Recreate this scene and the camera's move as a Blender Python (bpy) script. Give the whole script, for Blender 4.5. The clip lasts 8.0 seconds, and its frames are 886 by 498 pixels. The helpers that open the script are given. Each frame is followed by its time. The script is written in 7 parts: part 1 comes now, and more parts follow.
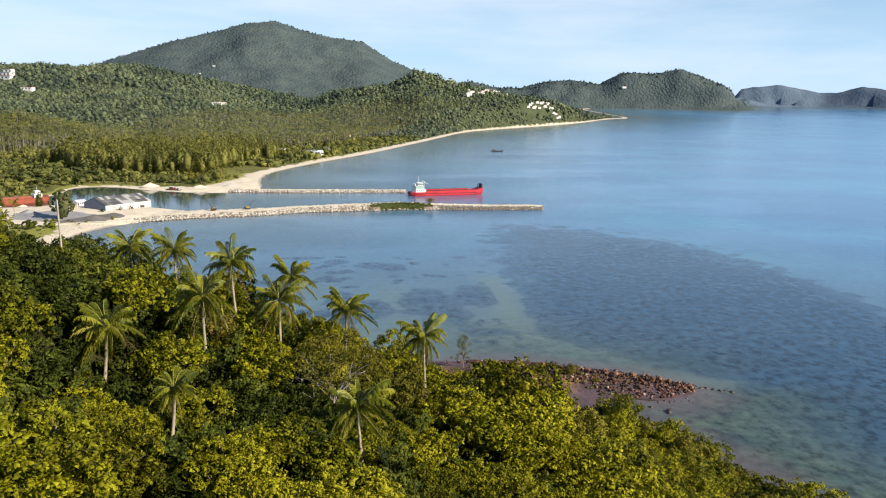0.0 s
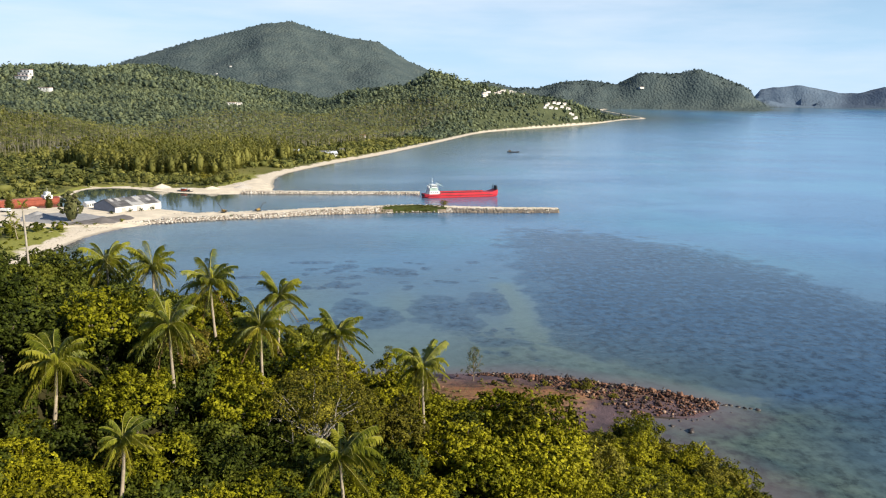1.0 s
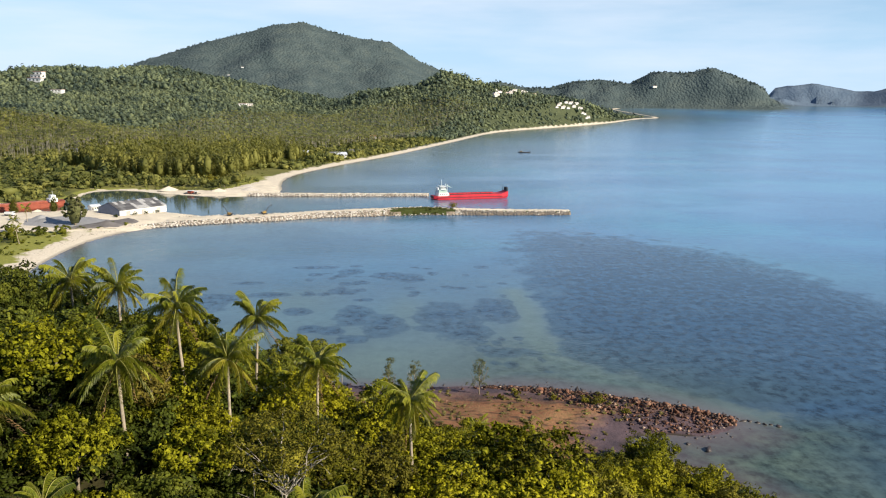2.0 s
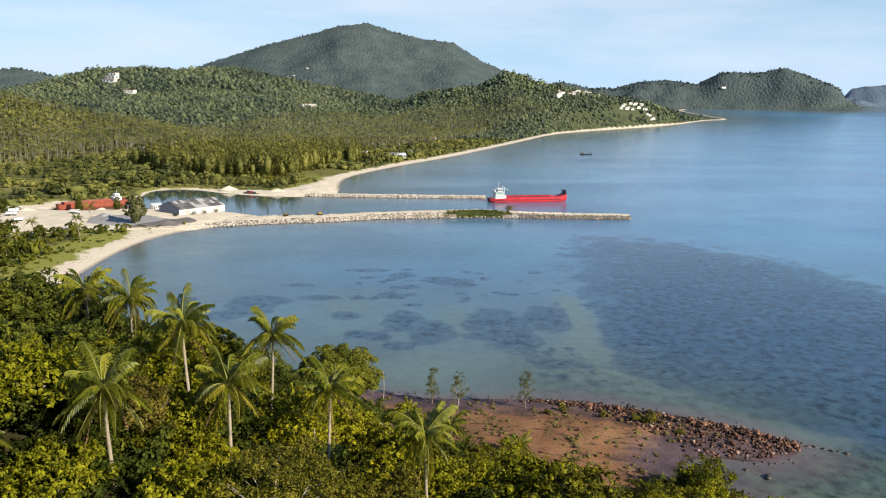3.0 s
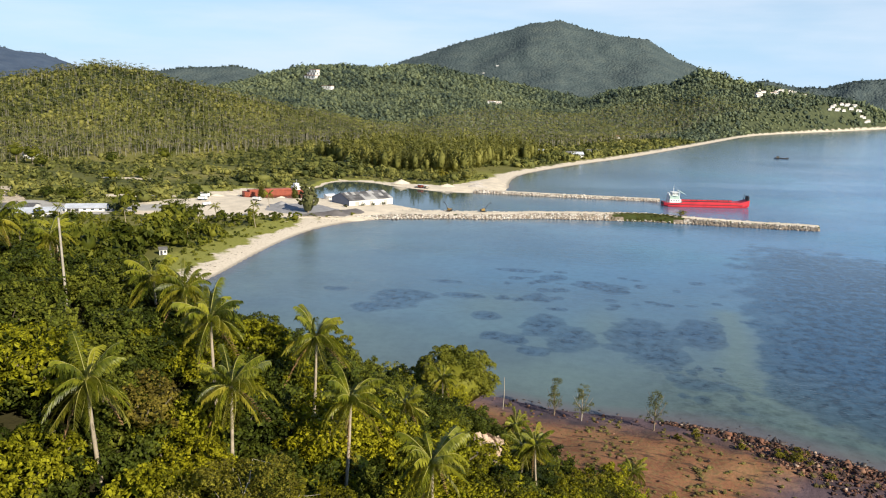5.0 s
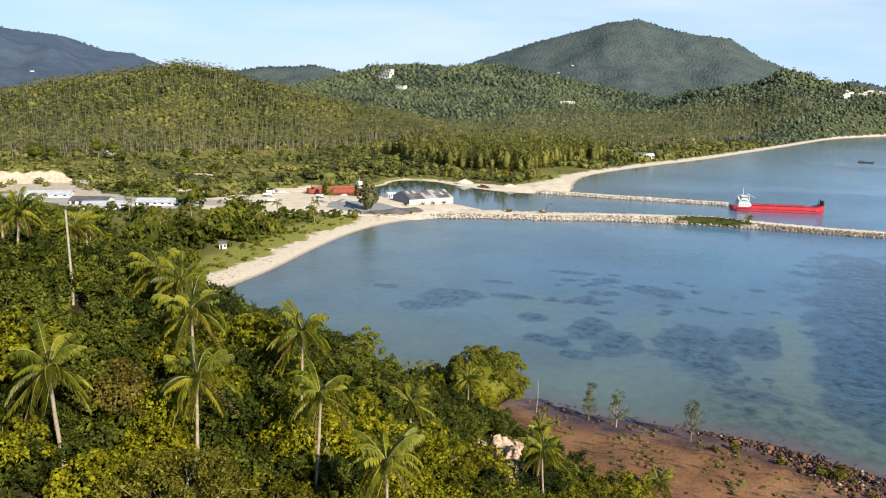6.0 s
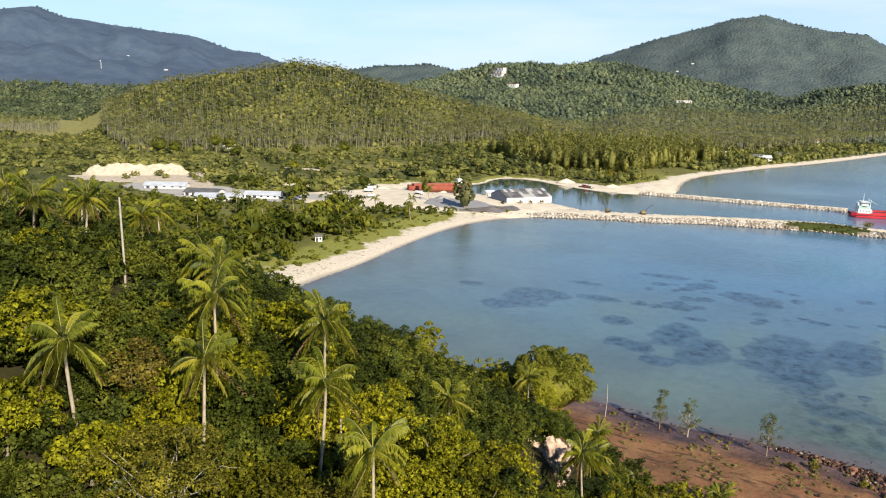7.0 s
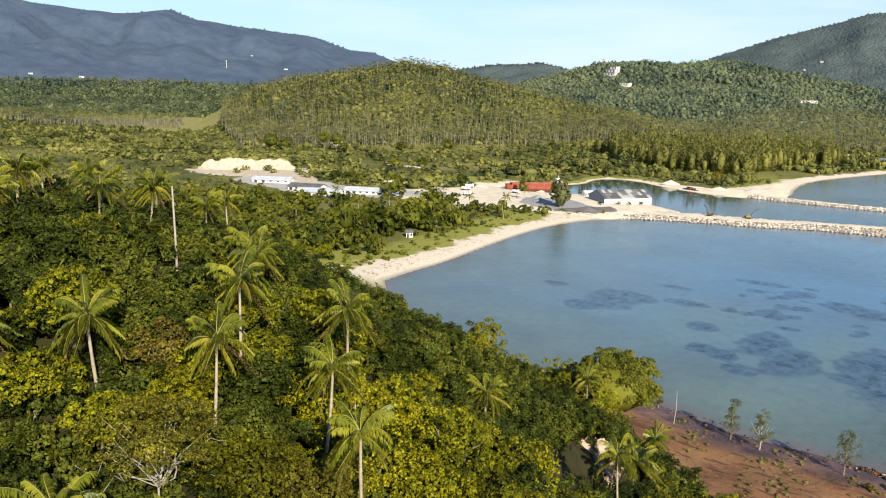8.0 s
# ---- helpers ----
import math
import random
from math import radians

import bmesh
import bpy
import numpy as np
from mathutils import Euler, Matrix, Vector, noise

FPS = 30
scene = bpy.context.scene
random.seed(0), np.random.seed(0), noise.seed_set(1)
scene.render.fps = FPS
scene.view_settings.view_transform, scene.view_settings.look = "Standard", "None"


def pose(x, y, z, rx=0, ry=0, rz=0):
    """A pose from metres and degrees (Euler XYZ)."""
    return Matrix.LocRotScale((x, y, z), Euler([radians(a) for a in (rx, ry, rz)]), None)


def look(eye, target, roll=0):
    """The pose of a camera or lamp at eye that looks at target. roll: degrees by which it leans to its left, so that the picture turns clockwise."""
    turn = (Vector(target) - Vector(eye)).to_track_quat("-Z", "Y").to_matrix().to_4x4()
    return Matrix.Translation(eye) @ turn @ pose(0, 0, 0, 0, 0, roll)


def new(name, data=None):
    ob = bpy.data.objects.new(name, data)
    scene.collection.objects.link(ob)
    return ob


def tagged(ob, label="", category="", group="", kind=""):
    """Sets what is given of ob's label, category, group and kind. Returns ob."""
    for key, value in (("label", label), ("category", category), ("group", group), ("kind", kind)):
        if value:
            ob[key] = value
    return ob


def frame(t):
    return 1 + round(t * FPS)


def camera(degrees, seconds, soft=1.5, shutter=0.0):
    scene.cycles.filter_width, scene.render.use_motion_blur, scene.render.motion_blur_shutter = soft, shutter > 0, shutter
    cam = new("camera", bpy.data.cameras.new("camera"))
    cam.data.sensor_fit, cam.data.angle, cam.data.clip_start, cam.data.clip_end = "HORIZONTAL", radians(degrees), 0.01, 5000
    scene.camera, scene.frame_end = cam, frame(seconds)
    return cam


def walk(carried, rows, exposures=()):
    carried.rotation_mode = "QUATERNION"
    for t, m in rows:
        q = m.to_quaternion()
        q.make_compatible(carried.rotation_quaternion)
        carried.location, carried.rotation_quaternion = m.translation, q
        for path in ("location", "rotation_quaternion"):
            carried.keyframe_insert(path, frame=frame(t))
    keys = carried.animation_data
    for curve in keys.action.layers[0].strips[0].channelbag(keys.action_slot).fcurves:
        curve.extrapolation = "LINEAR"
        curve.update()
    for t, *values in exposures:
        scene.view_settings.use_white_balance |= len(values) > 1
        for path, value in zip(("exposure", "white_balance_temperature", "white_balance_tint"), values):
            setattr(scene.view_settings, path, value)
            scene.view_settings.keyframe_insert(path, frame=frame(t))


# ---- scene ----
# A bay seen from a drone that circles a wooded headland.
cam = camera(58.4, 8.0, 1.1)
PATH = [
    (0, (4.196, -10.93, 86.452), (4.446, -8.983, 86.068), 1.0),
    (0.5, (5.67, -5.389, 86.531), (5.896, -3.44, 86.146), 1.0),
    (1, (7.331, 0.165, 86.59), (7.541, 2.117, 86.206), 1.0),
    (1.5, (8.978, 5.649, 86.577), (9.172, 7.602, 86.194), 0.9),
    (2.8, (14.331, 16.288, 87.36), (14.41, 18.249, 86.973), 0.7),
    (3, (15.331, 17.657, 87.312), (15.357, 19.619, 86.927), 0.8),
    (3.5, (18.238, 20.62, 87.242), (18.127, 22.579, 86.855), 0.9),
    (4, (21.622, 23.075, 87.127), (21.385, 25.022, 86.738), 1.0),
    (4.5, (25.329, 25.33, 86.956), (24.977, 27.259, 86.563), 1.2),
    (5.8, (36.81, 29.978, 86.834), (36.253, 31.856, 86.431), 1.3),
    (6, (38.766, 30.681, 86.821), (38.16, 32.544, 86.418), 1.4),
    (6.5, (43.454, 32.561, 86.738), (42.717, 34.376, 86.33), 1.5),
    (7, (48.401, 34.473, 86.661), (47.539, 36.229, 86.248), 1.5),
    (7.5, (53.31, 36.54, 86.522), (52.326, 38.231, 86.104), 1.5),
    (8, (58.179, 38.715, 86.481), (57.08, 40.332, 86.059), 1.5),
]
walk(cam, [(t, look(e, g, r)) for t, e, g, r in PATH], [(0, 0.5), (1.5, 0.5), (3.0, 0.42), (4.5, 0.44), (6.5, 0.52), (8, 0.62)])

# ---------------------------------------------------------------- light
SUN_FROM = Vector((0.70, -0.52, 0.50)).normalized()
sun = new("sun", bpy.data.lights.new("sun", "SUN"))
sun.data.energy, sun.data.angle, sun.data.color = 5.0, radians(0.55), (1.0, 0.9, 0.72)
sun.matrix_world = look((0, 0, 500), Vector((0, 0, 500)) - SUN_FROM)
world = bpy.data.worlds.new("sky")
scene.world = world
world.use_nodes = True
wt = world.node_tree
wbg = wt.nodes["Background"]
sky = wt.nodes.new("ShaderNodeTexSky")
sky.sky_type, sky.sun_disc = "NISHITA", False
sky.sun_elevation = math.asin(SUN_FROM.z)
sky.sun_rotation = math.atan2(SUN_FROM.x, SUN_FROM.y)
sky.altitude, sky.air_density, sky.dust_density, sky.ozone_density = 80, 1.0, 0.0, 4.0
wco = wt.nodes.new("ShaderNodeTexCoord")
wmap = wt.nodes.new("ShaderNodeMapping")
wmap.inputs["Scale"].default_value = (1.1, 1.1, 7.0)
wno = wt.nodes.new("ShaderNodeTexNoise")
wno.inputs["Scale"].default_value, wno.inputs["Detail"].default_value = 2.1, 6
wno.inputs["Roughness"].default_value = 0.55
wra = wt.nodes.new("ShaderNodeValToRGB")
wra.color_ramp.elements[0].position, wra.color_ramp.elements[0].color = 0.40, (0, 0, 0, 1)
wra.color_ramp.elements[1].position, wra.color_ramp.elements[1].color = 0.68, (0.6, 0.6, 0.6, 1)
wmix = wt.nodes.new("ShaderNodeMixRGB")
wmix.inputs[2].default_value = (8.0, 8.7, 9.9, 1)
wt.links.new(wco.outputs["Generated"], wmap.inputs["Vector"])
wt.links.new(wmap.outputs["Vector"], wno.inputs["Vector"])
wt.links.new(wno.outputs["Fac"], wra.inputs["Fac"])
wsep = wt.nodes.new("ShaderNodeSeparateXYZ")
wt.links.new(wco.outputs["Generated"], wsep.inputs[0])
wup = wt.nodes.new("ShaderNodeMapRange")
wup.inputs[1].default_value, wup.inputs[2].default_value, wup.inputs[3].default_value, wup.inputs[4].default_value = 0.14, 0.36, 1.0, 0.1
wt.links.new(wsep.outputs["Z"], wup.inputs[0])
wmul = wt.nodes.new("ShaderNodeMath")
wmul.operation = "MULTIPLY"
wt.links.new(wra.outputs["Color"], wmul.inputs[0])
wt.links.new(wup.outputs[0], wmul.inputs[1])
wt.links.new(wmul.outputs[0], wmix.inputs["Fac"])
wlow = wt.nodes.new("ShaderNodeMapRange")
wlow.inputs[1].default_value, wlow.inputs[2].default_value, wlow.inputs[3].default_value, wlow.inputs[4].default_value = 0.0, 0.24, 0.92, 0.0
wt.links.new(wsep.outputs["Z"], wlow.inputs[0])
whaze = wt.nodes.new("ShaderNodeMixRGB")
whaze.inputs[2].default_value = (4.7, 7.1, 10.0, 1)
wt.links.new(wlow.outputs[0], whaze.inputs["Fac"])
wt.links.new(sky.outputs["Color"], whaze.inputs[1])
wt.links.new(whaze.outputs["Color"], wmix.inputs[1])
wt.links.new(wmix.outputs["Color"], wbg.inputs["Color"])
wbg.inputs["Strength"].default_value = 0.0795


# ---------------------------------------------------------------- materials
def mat(name, rough=0.8, metal=0.0, spec=0.4):
    m = bpy.data.materials.new(name)
    m.use_nodes = True
    b = m.node_tree.nodes["Principled BSDF"]
    b.inputs["Roughness"].default_value = rough
    b.inputs["Metallic"].default_value = metal
    b.inputs["Specular IOR Level"].default_value = spec
    return m, m.node_tree, b


def node(nt, kind, **sets):
    n = nt.nodes.new(kind)
    for key, value in sets.items():
        n.inputs[key.replace("_", " ")].default_value = value
    return n


def noise_at(nt, scale, detail=4, rough=0.55, coords="Object", stretch=None):
    co = nt.nodes.new("ShaderNodeTexCoord") if coords == "Object" else nt.nodes.new("ShaderNodeNewGeometry")
    n = node(nt, "ShaderNodeTexNoise", Scale=scale, Detail=detail, Roughness=rough)
    out = co.outputs["Object" if coords == "Object" else "Position"]
    if stretch:
        mp = nt.nodes.new("ShaderNodeMapping")
        mp.inputs["Scale"].default_value = stretch
        nt.links.new(out, mp.inputs["Vector"])
        out = mp.outputs["Vector"]
    nt.links.new(out, n.inputs["Vector"])
    return n


def ramp(nt, fac, *stops):
    r = nt.nodes.new("ShaderNodeValToRGB")
    e = r.color_ramp.elements
    while len(e) < len(stops):
        e.new(0.5)
    for el, (p, c) in zip(e, stops):
        el.position, el.color = p, (c, c, c, 1) if isinstance(c, (int, float)) else (*c, 1)
    nt.links.new(fac, r.inputs["Fac"])
    return r.outputs["Color"]


def blend(nt, fac, a, b, mode="MIX"):
    m = nt.nodes.new("ShaderNodeMixRGB")
    m.blend_type = mode
    for sock, v in zip(m.inputs, (fac, a, b)):
        if isinstance(v, (int, float)):
            sock.default_value = v if sock.type == "VALUE" else (v, v, v, 1)
        elif isinstance(v, tuple):
            sock.default_value = (*v, 1)
        else:
            nt.links.new(v, sock)
    return m.outputs["Color"]


def math_node(nt, op, a, b=0.0):
    m = nt.nodes.new("ShaderNodeMath")
    m.operation = op
    for sock, v in zip(m.inputs, (a, b)):
        if isinstance(v, (int, float)):
            sock.default_value = v
        else:
            nt.links.new(v, sock)
    return m.outputs[0]


def bump(nt, b, height, strength=0.4, dist=0.1):
    n = node(nt, "ShaderNodeBump", Strength=strength, Distance=dist)
    nt.links.new(height, n.inputs["Height"])
    nt.links.new(n.outputs["Normal"], b.inputs["Normal"])


def plain(name, colour, rough=0.7, metal=0.0, vary=0.25, scale=1.5, spec=0.4, relief=0.15):
    """A painted, built or bare surface: one colour with stains at two scales."""
    m, nt, b = mat(name, rough, metal, spec)
    big, fine = noise_at(nt, scale, 5), noise_at(nt, scale * 9, 3)
    f = math_node(nt, "ADD", math_node(nt, "MULTIPLY", big.outputs["Fac"], 0.65), math_node(nt, "MULTIPLY", fine.outputs["Fac"], 0.35))
    lo = tuple(c * (1 - vary) for c in colour)
    hi = tuple(min(1, c * (1 + vary)) for c in colour)
    nt.links.new(ramp(nt, f, (0.3, lo), (0.7, hi)), b.inputs["Base Color"])
    bump(nt, b, fine.outputs["Fac"], relief, 0.05)
    return m


def leaf_mat(name, dark, mid, bright, spread=0.09, thin=0.09, rough=0.55, sprig=0.0, gloss=0.1, own=0.34):
    """Leaves: colour varies from tree to tree, over metres and from leaf to leaf."""
    m, nt, b = mat(name, rough, 0, gloss)
    ob, geo = nt.nodes.new("ShaderNodeObjectInfo"), nt.nodes.new("ShaderNodeNewGeometry")
    n = noise_at(nt, spread, 4, 0.6, coords="World")
    each = nt.nodes.new("ShaderNodeAttribute")
    each.attribute_name = "tint"
    tree = math_node(nt, "FRACT", math_node(nt, "ADD", ob.outputs["Random"], each.outputs["Fac"]))
    f = math_node(nt, "ADD", math_node(nt, "MULTIPLY", ramp(nt, n.outputs["Fac"], (0.34, 0.0), (0.66, 1.0)), 0.4), math_node(nt, "MULTIPLY", geo.outputs["Random Per Island"], 0.22))
    f = math_node(nt, "ADD", f, math_node(nt, "MULTIPLY", tree, own))
    mean = 0.31 + own / 2
    col = ramp(nt, f, (mean - 0.26, dark), (mean, mid), (mean + 0.3, bright))
    if sprig:
        vo = node(nt, "ShaderNodeTexVoronoi", Scale=sprig)
        co = nt.nodes.new("ShaderNodeTexCoord")
        nt.links.new(co.outputs["Object"], vo.inputs["Vector"])
        sep = nt.nodes.new("ShaderNodeSeparateColor")
        nt.links.new(vo.outputs["Color"], sep.inputs["Color"])
        col = blend(nt, 1.0, col, ramp(nt, sep.outputs[0], (0.0, 0.42), (1.0, 1.6)), "MULTIPLY")
        bump(nt, b, math_node(nt, "SUBTRACT", 1.0, vo.outputs["Distance"]), 0.8, 0.25)
    nt.links.new(col, b.inputs["Base Color"])
    tr = nt.nodes.new("ShaderNodeBsdfTranslucent")
    nt.links.new(blend(nt, 1.0, col, (1.0, 1.0, 0.55), "MULTIPLY"), tr.inputs["Color"])
    mx = nt.nodes.new("ShaderNodeMixShader")
    mx.inputs[0].default_value = thin
    nt.links.new(b.outputs[0], mx.inputs[1])
    nt.links.new(tr.outputs[0], mx.inputs[2])
    out = mx.outputs[0]
    if sprig:
        gap = nt.nodes.new("ShaderNodeMixShader")
        clear = nt.nodes.new("ShaderNodeBsdfTransparent")
        nt.links.new(math_node(nt, "GREATER_THAN", vo.outputs["Distance"], 0.57), gap.inputs[0])
        nt.links.new(out, gap.inputs[1])
        nt.links.new(clear.outputs[0], gap.inputs[2])
        out = gap.outputs[0]
    nt.links.new(out, nt.nodes["Material Output"].inputs["Surface"])
    return m


def stone_mat():
    """Quarried limestone blocks, pale with some grey and brown ones."""
    m, nt, b = mat("limestone_block", 0.9, 0, 0.3)
    geo, fine, big = nt.nodes.new("ShaderNodeNewGeometry"), noise_at(nt, 1.6, 5), noise_at(nt, 0.12, 3)
    f = math_node(nt, "ADD", math_node(nt, "MULTIPLY", geo.outputs["Random Per Island"], 0.7), math_node(nt, "MULTIPLY", big.outputs["Fac"], 0.4))
    col = ramp(nt, f, (0.08, (0.16, 0.13, 0.11)), (0.34, (0.40, 0.345, 0.29)), (0.62, (0.60, 0.54, 0.47)), (0.95, (0.76, 0.72, 0.66)))
    nt.links.new(blend(nt, 1.0, col, ramp(nt, fine.outputs["Fac"], (0.3, 0.65), (0.7, 1.15)), "MULTIPLY"), b.inputs["Base Color"])
    bump(nt, b, fine.outputs["Fac"], 0.5, 0.15)
    return m


def rock_mat():
    """Broken red-brown stone, a few blocks bleached, from stone to stone."""
    m, nt, b = mat("red_brown_rock", 0.9, 0, 0.3)
    ob, geo, fine = nt.nodes.new("ShaderNodeObjectInfo"), nt.nodes.new("ShaderNodeNewGeometry"), noise_at(nt, 2.2, 5)
    f = math_node(nt, "FRACT", math_node(nt, "ADD", ob.outputs["Random"], geo.outputs["Random Per Island"]))
    col = ramp(nt, f, (0.0, (0.03, 0.024, 0.023)), (0.35, (0.085, 0.046, 0.034)), (0.72, (0.21, 0.098, 0.062)), (0.92, (0.27, 0.15, 0.098)), (1.0, (0.42, 0.32, 0.25)))
    nt.links.new(blend(nt, 1.0, col, ramp(nt, fine.outputs["Fac"], (0.3, 0.6), (0.7, 1.3)), "MULTIPLY"), b.inputs["Base Color"])
    bump(nt, b, fine.outputs["Fac"], 0.6, 0.15)
    return m


LEAF = leaf_mat("broad_leaf", (0.038, 0.042, 0.003), (0.152, 0.152, 0.006), (0.235, 0.222, 0.011), sprig=3.1)
LEAF_GOLD = leaf_mat("yellow_green_leaf", (0.066, 0.064, 0.004), (0.194, 0.184, 0.006), (0.295, 0.270, 0.013), sprig=3.1)
LEAF_PALE = leaf_mat("pale_leaf", (0.085, 0.076, 0.008), (0.165, 0.149, 0.016), (0.265, 0.23, 0.028), sprig=4.5)
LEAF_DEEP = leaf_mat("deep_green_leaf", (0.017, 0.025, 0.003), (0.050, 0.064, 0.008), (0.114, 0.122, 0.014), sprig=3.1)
LEAF_GREY = leaf_mat("grey_green_leaf", (0.075, 0.082, 0.034), (0.135, 0.138, 0.055), (0.20, 0.195, 0.08), 0.4)
MANGROVE_LEAF = leaf_mat("mangrove_leaf", (0.046, 0.052, 0.016), (0.085, 0.092, 0.028), (0.14, 0.14, 0.04), 0.4)
LEAF_FAR = leaf_mat("wood_leaf", (0.042, 0.053, 0.016), (0.148, 0.156, 0.042), (0.252, 0.24, 0.064), 0.012, 0.15, own=0.45)
LEAF_DUSK = leaf_mat("far_plain_leaf", (0.034, 0.048, 0.026), (0.082, 0.104, 0.050), (0.16, 0.175, 0.08), 0.006, 0.1, own=0.4)
LEAF_MID = leaf_mat("shore_wood_leaf", (0.030, 0.041, 0.005), (0.088, 0.099, 0.012), (0.175, 0.174, 0.02), 0.05, 0.12, own=0.34)
# Hill leaves bluer and lower in contrast: distance haze put into their colour.
LEAF_HILL_HAZE = leaf_mat("hazy_hill_leaf", (0.046, 0.066, 0.052), (0.122, 0.150, 0.090), (0.185, 0.21, 0.105), 0.006, 0.1, own=0.4)
FROND = leaf_mat("palm_frond", (0.066, 0.086, 0.009), (0.188, 0.204, 0.016), (0.37, 0.35, 0.038), 0.25, 0.28, 0.4, gloss=0.3)
# Older lower fronds, yellowed further: sunlight on them is put into the colour.
FROND_OLD_LIT = leaf_mat("old_lit_palm_frond", (0.12, 0.125, 0.012), (0.24, 0.225, 0.022), (0.40, 0.35, 0.045), 0.25, 0.35, 0.45, gloss=0.25)
FROND_RIB = plain("palm_frond_rib", (0.32, 0.30, 0.075), 0.6)
FROND_DRY = plain("dry_frond", (0.19, 0.11, 0.045), 0.8)
FROND_FAR = leaf_mat("far_palm_frond", (0.088, 0.104, 0.033), (0.22, 0.23, 0.066), (0.35, 0.34, 0.10), 0.012, 0.3, own=0.45)
NEEDLE = leaf_mat("casuarina_needle", (0.14, 0.145, 0.040), (0.225, 0.222, 0.058), (0.30, 0.285, 0.075), 0.02, 0.3)
STEM = plain("grove_stem", (0.27, 0.25, 0.20), 0.9)
DARK_GRASS = plain("dark_mole_grass", (0.05, 0.062, 0.016), 0.95, 0, 0.5, 0.3, 0.2, 0.6)
PALM_BARK = plain("palm_bark", (0.36, 0.30, 0.22), 0.85, 0, 0.35, 2.0)
BARK = plain("bark", (0.22, 0.18, 0.13), 0.9, 0, 0.4, 2.0)
BARK_PALE = plain("pale_bark", (0.38, 0.34, 0.28), 0.85, 0, 0.3, 1.5)
WHITE_WALL = plain("white_wall", (0.74, 0.73, 0.70), 0.7, 0, 0.12, 0.5)
SHADE_BLUE = plain("shade_blue_grey", (0.15, 0.18, 0.25), 0.55, 0, 0.2, 0.4)
ROOF_GREY = plain("weathered_roof_sheet", (0.12, 0.117, 0.12), 0.7, 0, 0.55, 0.22)
ROOF_BLUE = plain("pale_blue_roof", (0.52, 0.55, 0.61), 0.5, 0, 0.25, 0.2)
ROOF_TILE = plain("terracotta_roof", (0.36, 0.17, 0.10), 0.75, 0, 0.3, 0.3)
GLASS_DARK = plain("dark_window", (0.03, 0.04, 0.05), 0.15, 0, 0.2, 1.0, 0.6)
SHIP_RED = plain("red_hull_paint", (0.56, 0.03, 0.045), 0.45, 0, 0.25, 0.25)
BARGE_RED = plain("rusty_red_paint", (0.29, 0.07, 0.04), 0.65, 0, 0.35, 0.3)
SHIP_WHITE = plain("white_ship_paint", (0.76, 0.78, 0.78), 0.45, 0, 0.12, 0.5)
# Mole core kept dark: shade between the blocks is put into its colour.
SHADED_CORE = plain("shaded_rubble_core", (0.24, 0.195, 0.15), 0.95, 0, 0.5, 0.4, 0.2, 0.6)
SHIP_GREEN = plain("pale_green_paint", (0.40, 0.52, 0.47), 0.5, 0, 0.2, 0.6)
STEEL_DARK = plain("dark_steel", (0.05, 0.05, 0.055), 0.6, 0.2, 0.4, 0.8)
TYRE = plain("tyre_rubber", (0.03, 0.03, 0.03), 0.85)
YELLOW = plain("machine_yellow", (0.30, 0.19, 0.05), 0.5, 0, 0.25)
LIMESTONE = stone_mat()
STONE_GREY = plain("weathered_block", (0.19, 0.17, 0.15), 0.9, 0, 0.5, 0.5, 0.3, 0.5)
RED_ROCK = rock_mat()
WET_ROCK = plain("wet_dark_rock", (0.07, 0.055, 0.05), 0.5, 0, 0.5, 0.6, 0.5, 0.5)
GRAVEL_DARK = plain("dark_gravel", (0.165, 0.15, 0.145), 0.95, 0, 0.3, 0.3, 0.3, 0.5)
GRAVEL = plain("grey_gravel", (0.31, 0.305, 0.31), 0.95, 0, 0.25, 0.3, 0.3, 0.4)
SAND_PALE = plain("quarry_sand", (0.70, 0.61, 0.48), 0.95, 0, 0.22, 0.12, 0.3, 0.4)
QUARRY_EARTH = plain("quarry_earth", (0.54, 0.455, 0.35), 0.95, 0, 0.4, 0.35, 0.3, 0.6)
CONCRETE = plain("concrete_pad", (0.42, 0.40, 0.37), 0.9, 0, 0.2, 0.1)
GRASS = plain("field_grass", (0.27, 0.25, 0.085), 0.95, 0, 0.4, 0.15, 0.2, 0.5)


# ---------------------------------------------------------------- mesh tools
def mesh_np(name, verts, faces, materials=(), index=None, smooth=False):
    """A mesh from numpy arrays; faces is a list of index arrays, one for each number of corners."""
    me = bpy.data.meshes.new(name)
    verts = np.asarray(verts, dtype=np.float32).reshape(-1, 3)
    me.vertices.add(len(verts))
    me.vertices.foreach_set("co", verts.ravel())
    loops = np.concatenate([np.asarray(f).ravel() for f in faces]).astype(np.int32)
    sizes = np.concatenate([np.full(len(f), np.asarray(f).shape[1]) for f in faces]).astype(np.int32)
    me.loops.add(len(loops))
    me.loops.foreach_set("vertex_index", loops)
    me.polygons.add(len(sizes))
    me.polygons.foreach_set("loop_start", np.concatenate([[0], np.cumsum(sizes)[:-1]]).astype(np.int32))
    me.polygons.foreach_set("loop_total", sizes)
    for m in materials:
        me.materials.append(m)
    if index is not None:
        me.polygons.foreach_set("material_index", np.asarray(index, dtype=np.int32))
    if smooth:
        me.polygons.foreach_set("use_smooth", np.ones(len(sizes), dtype=bool))
    me.update(calc_edges=True)
    return me


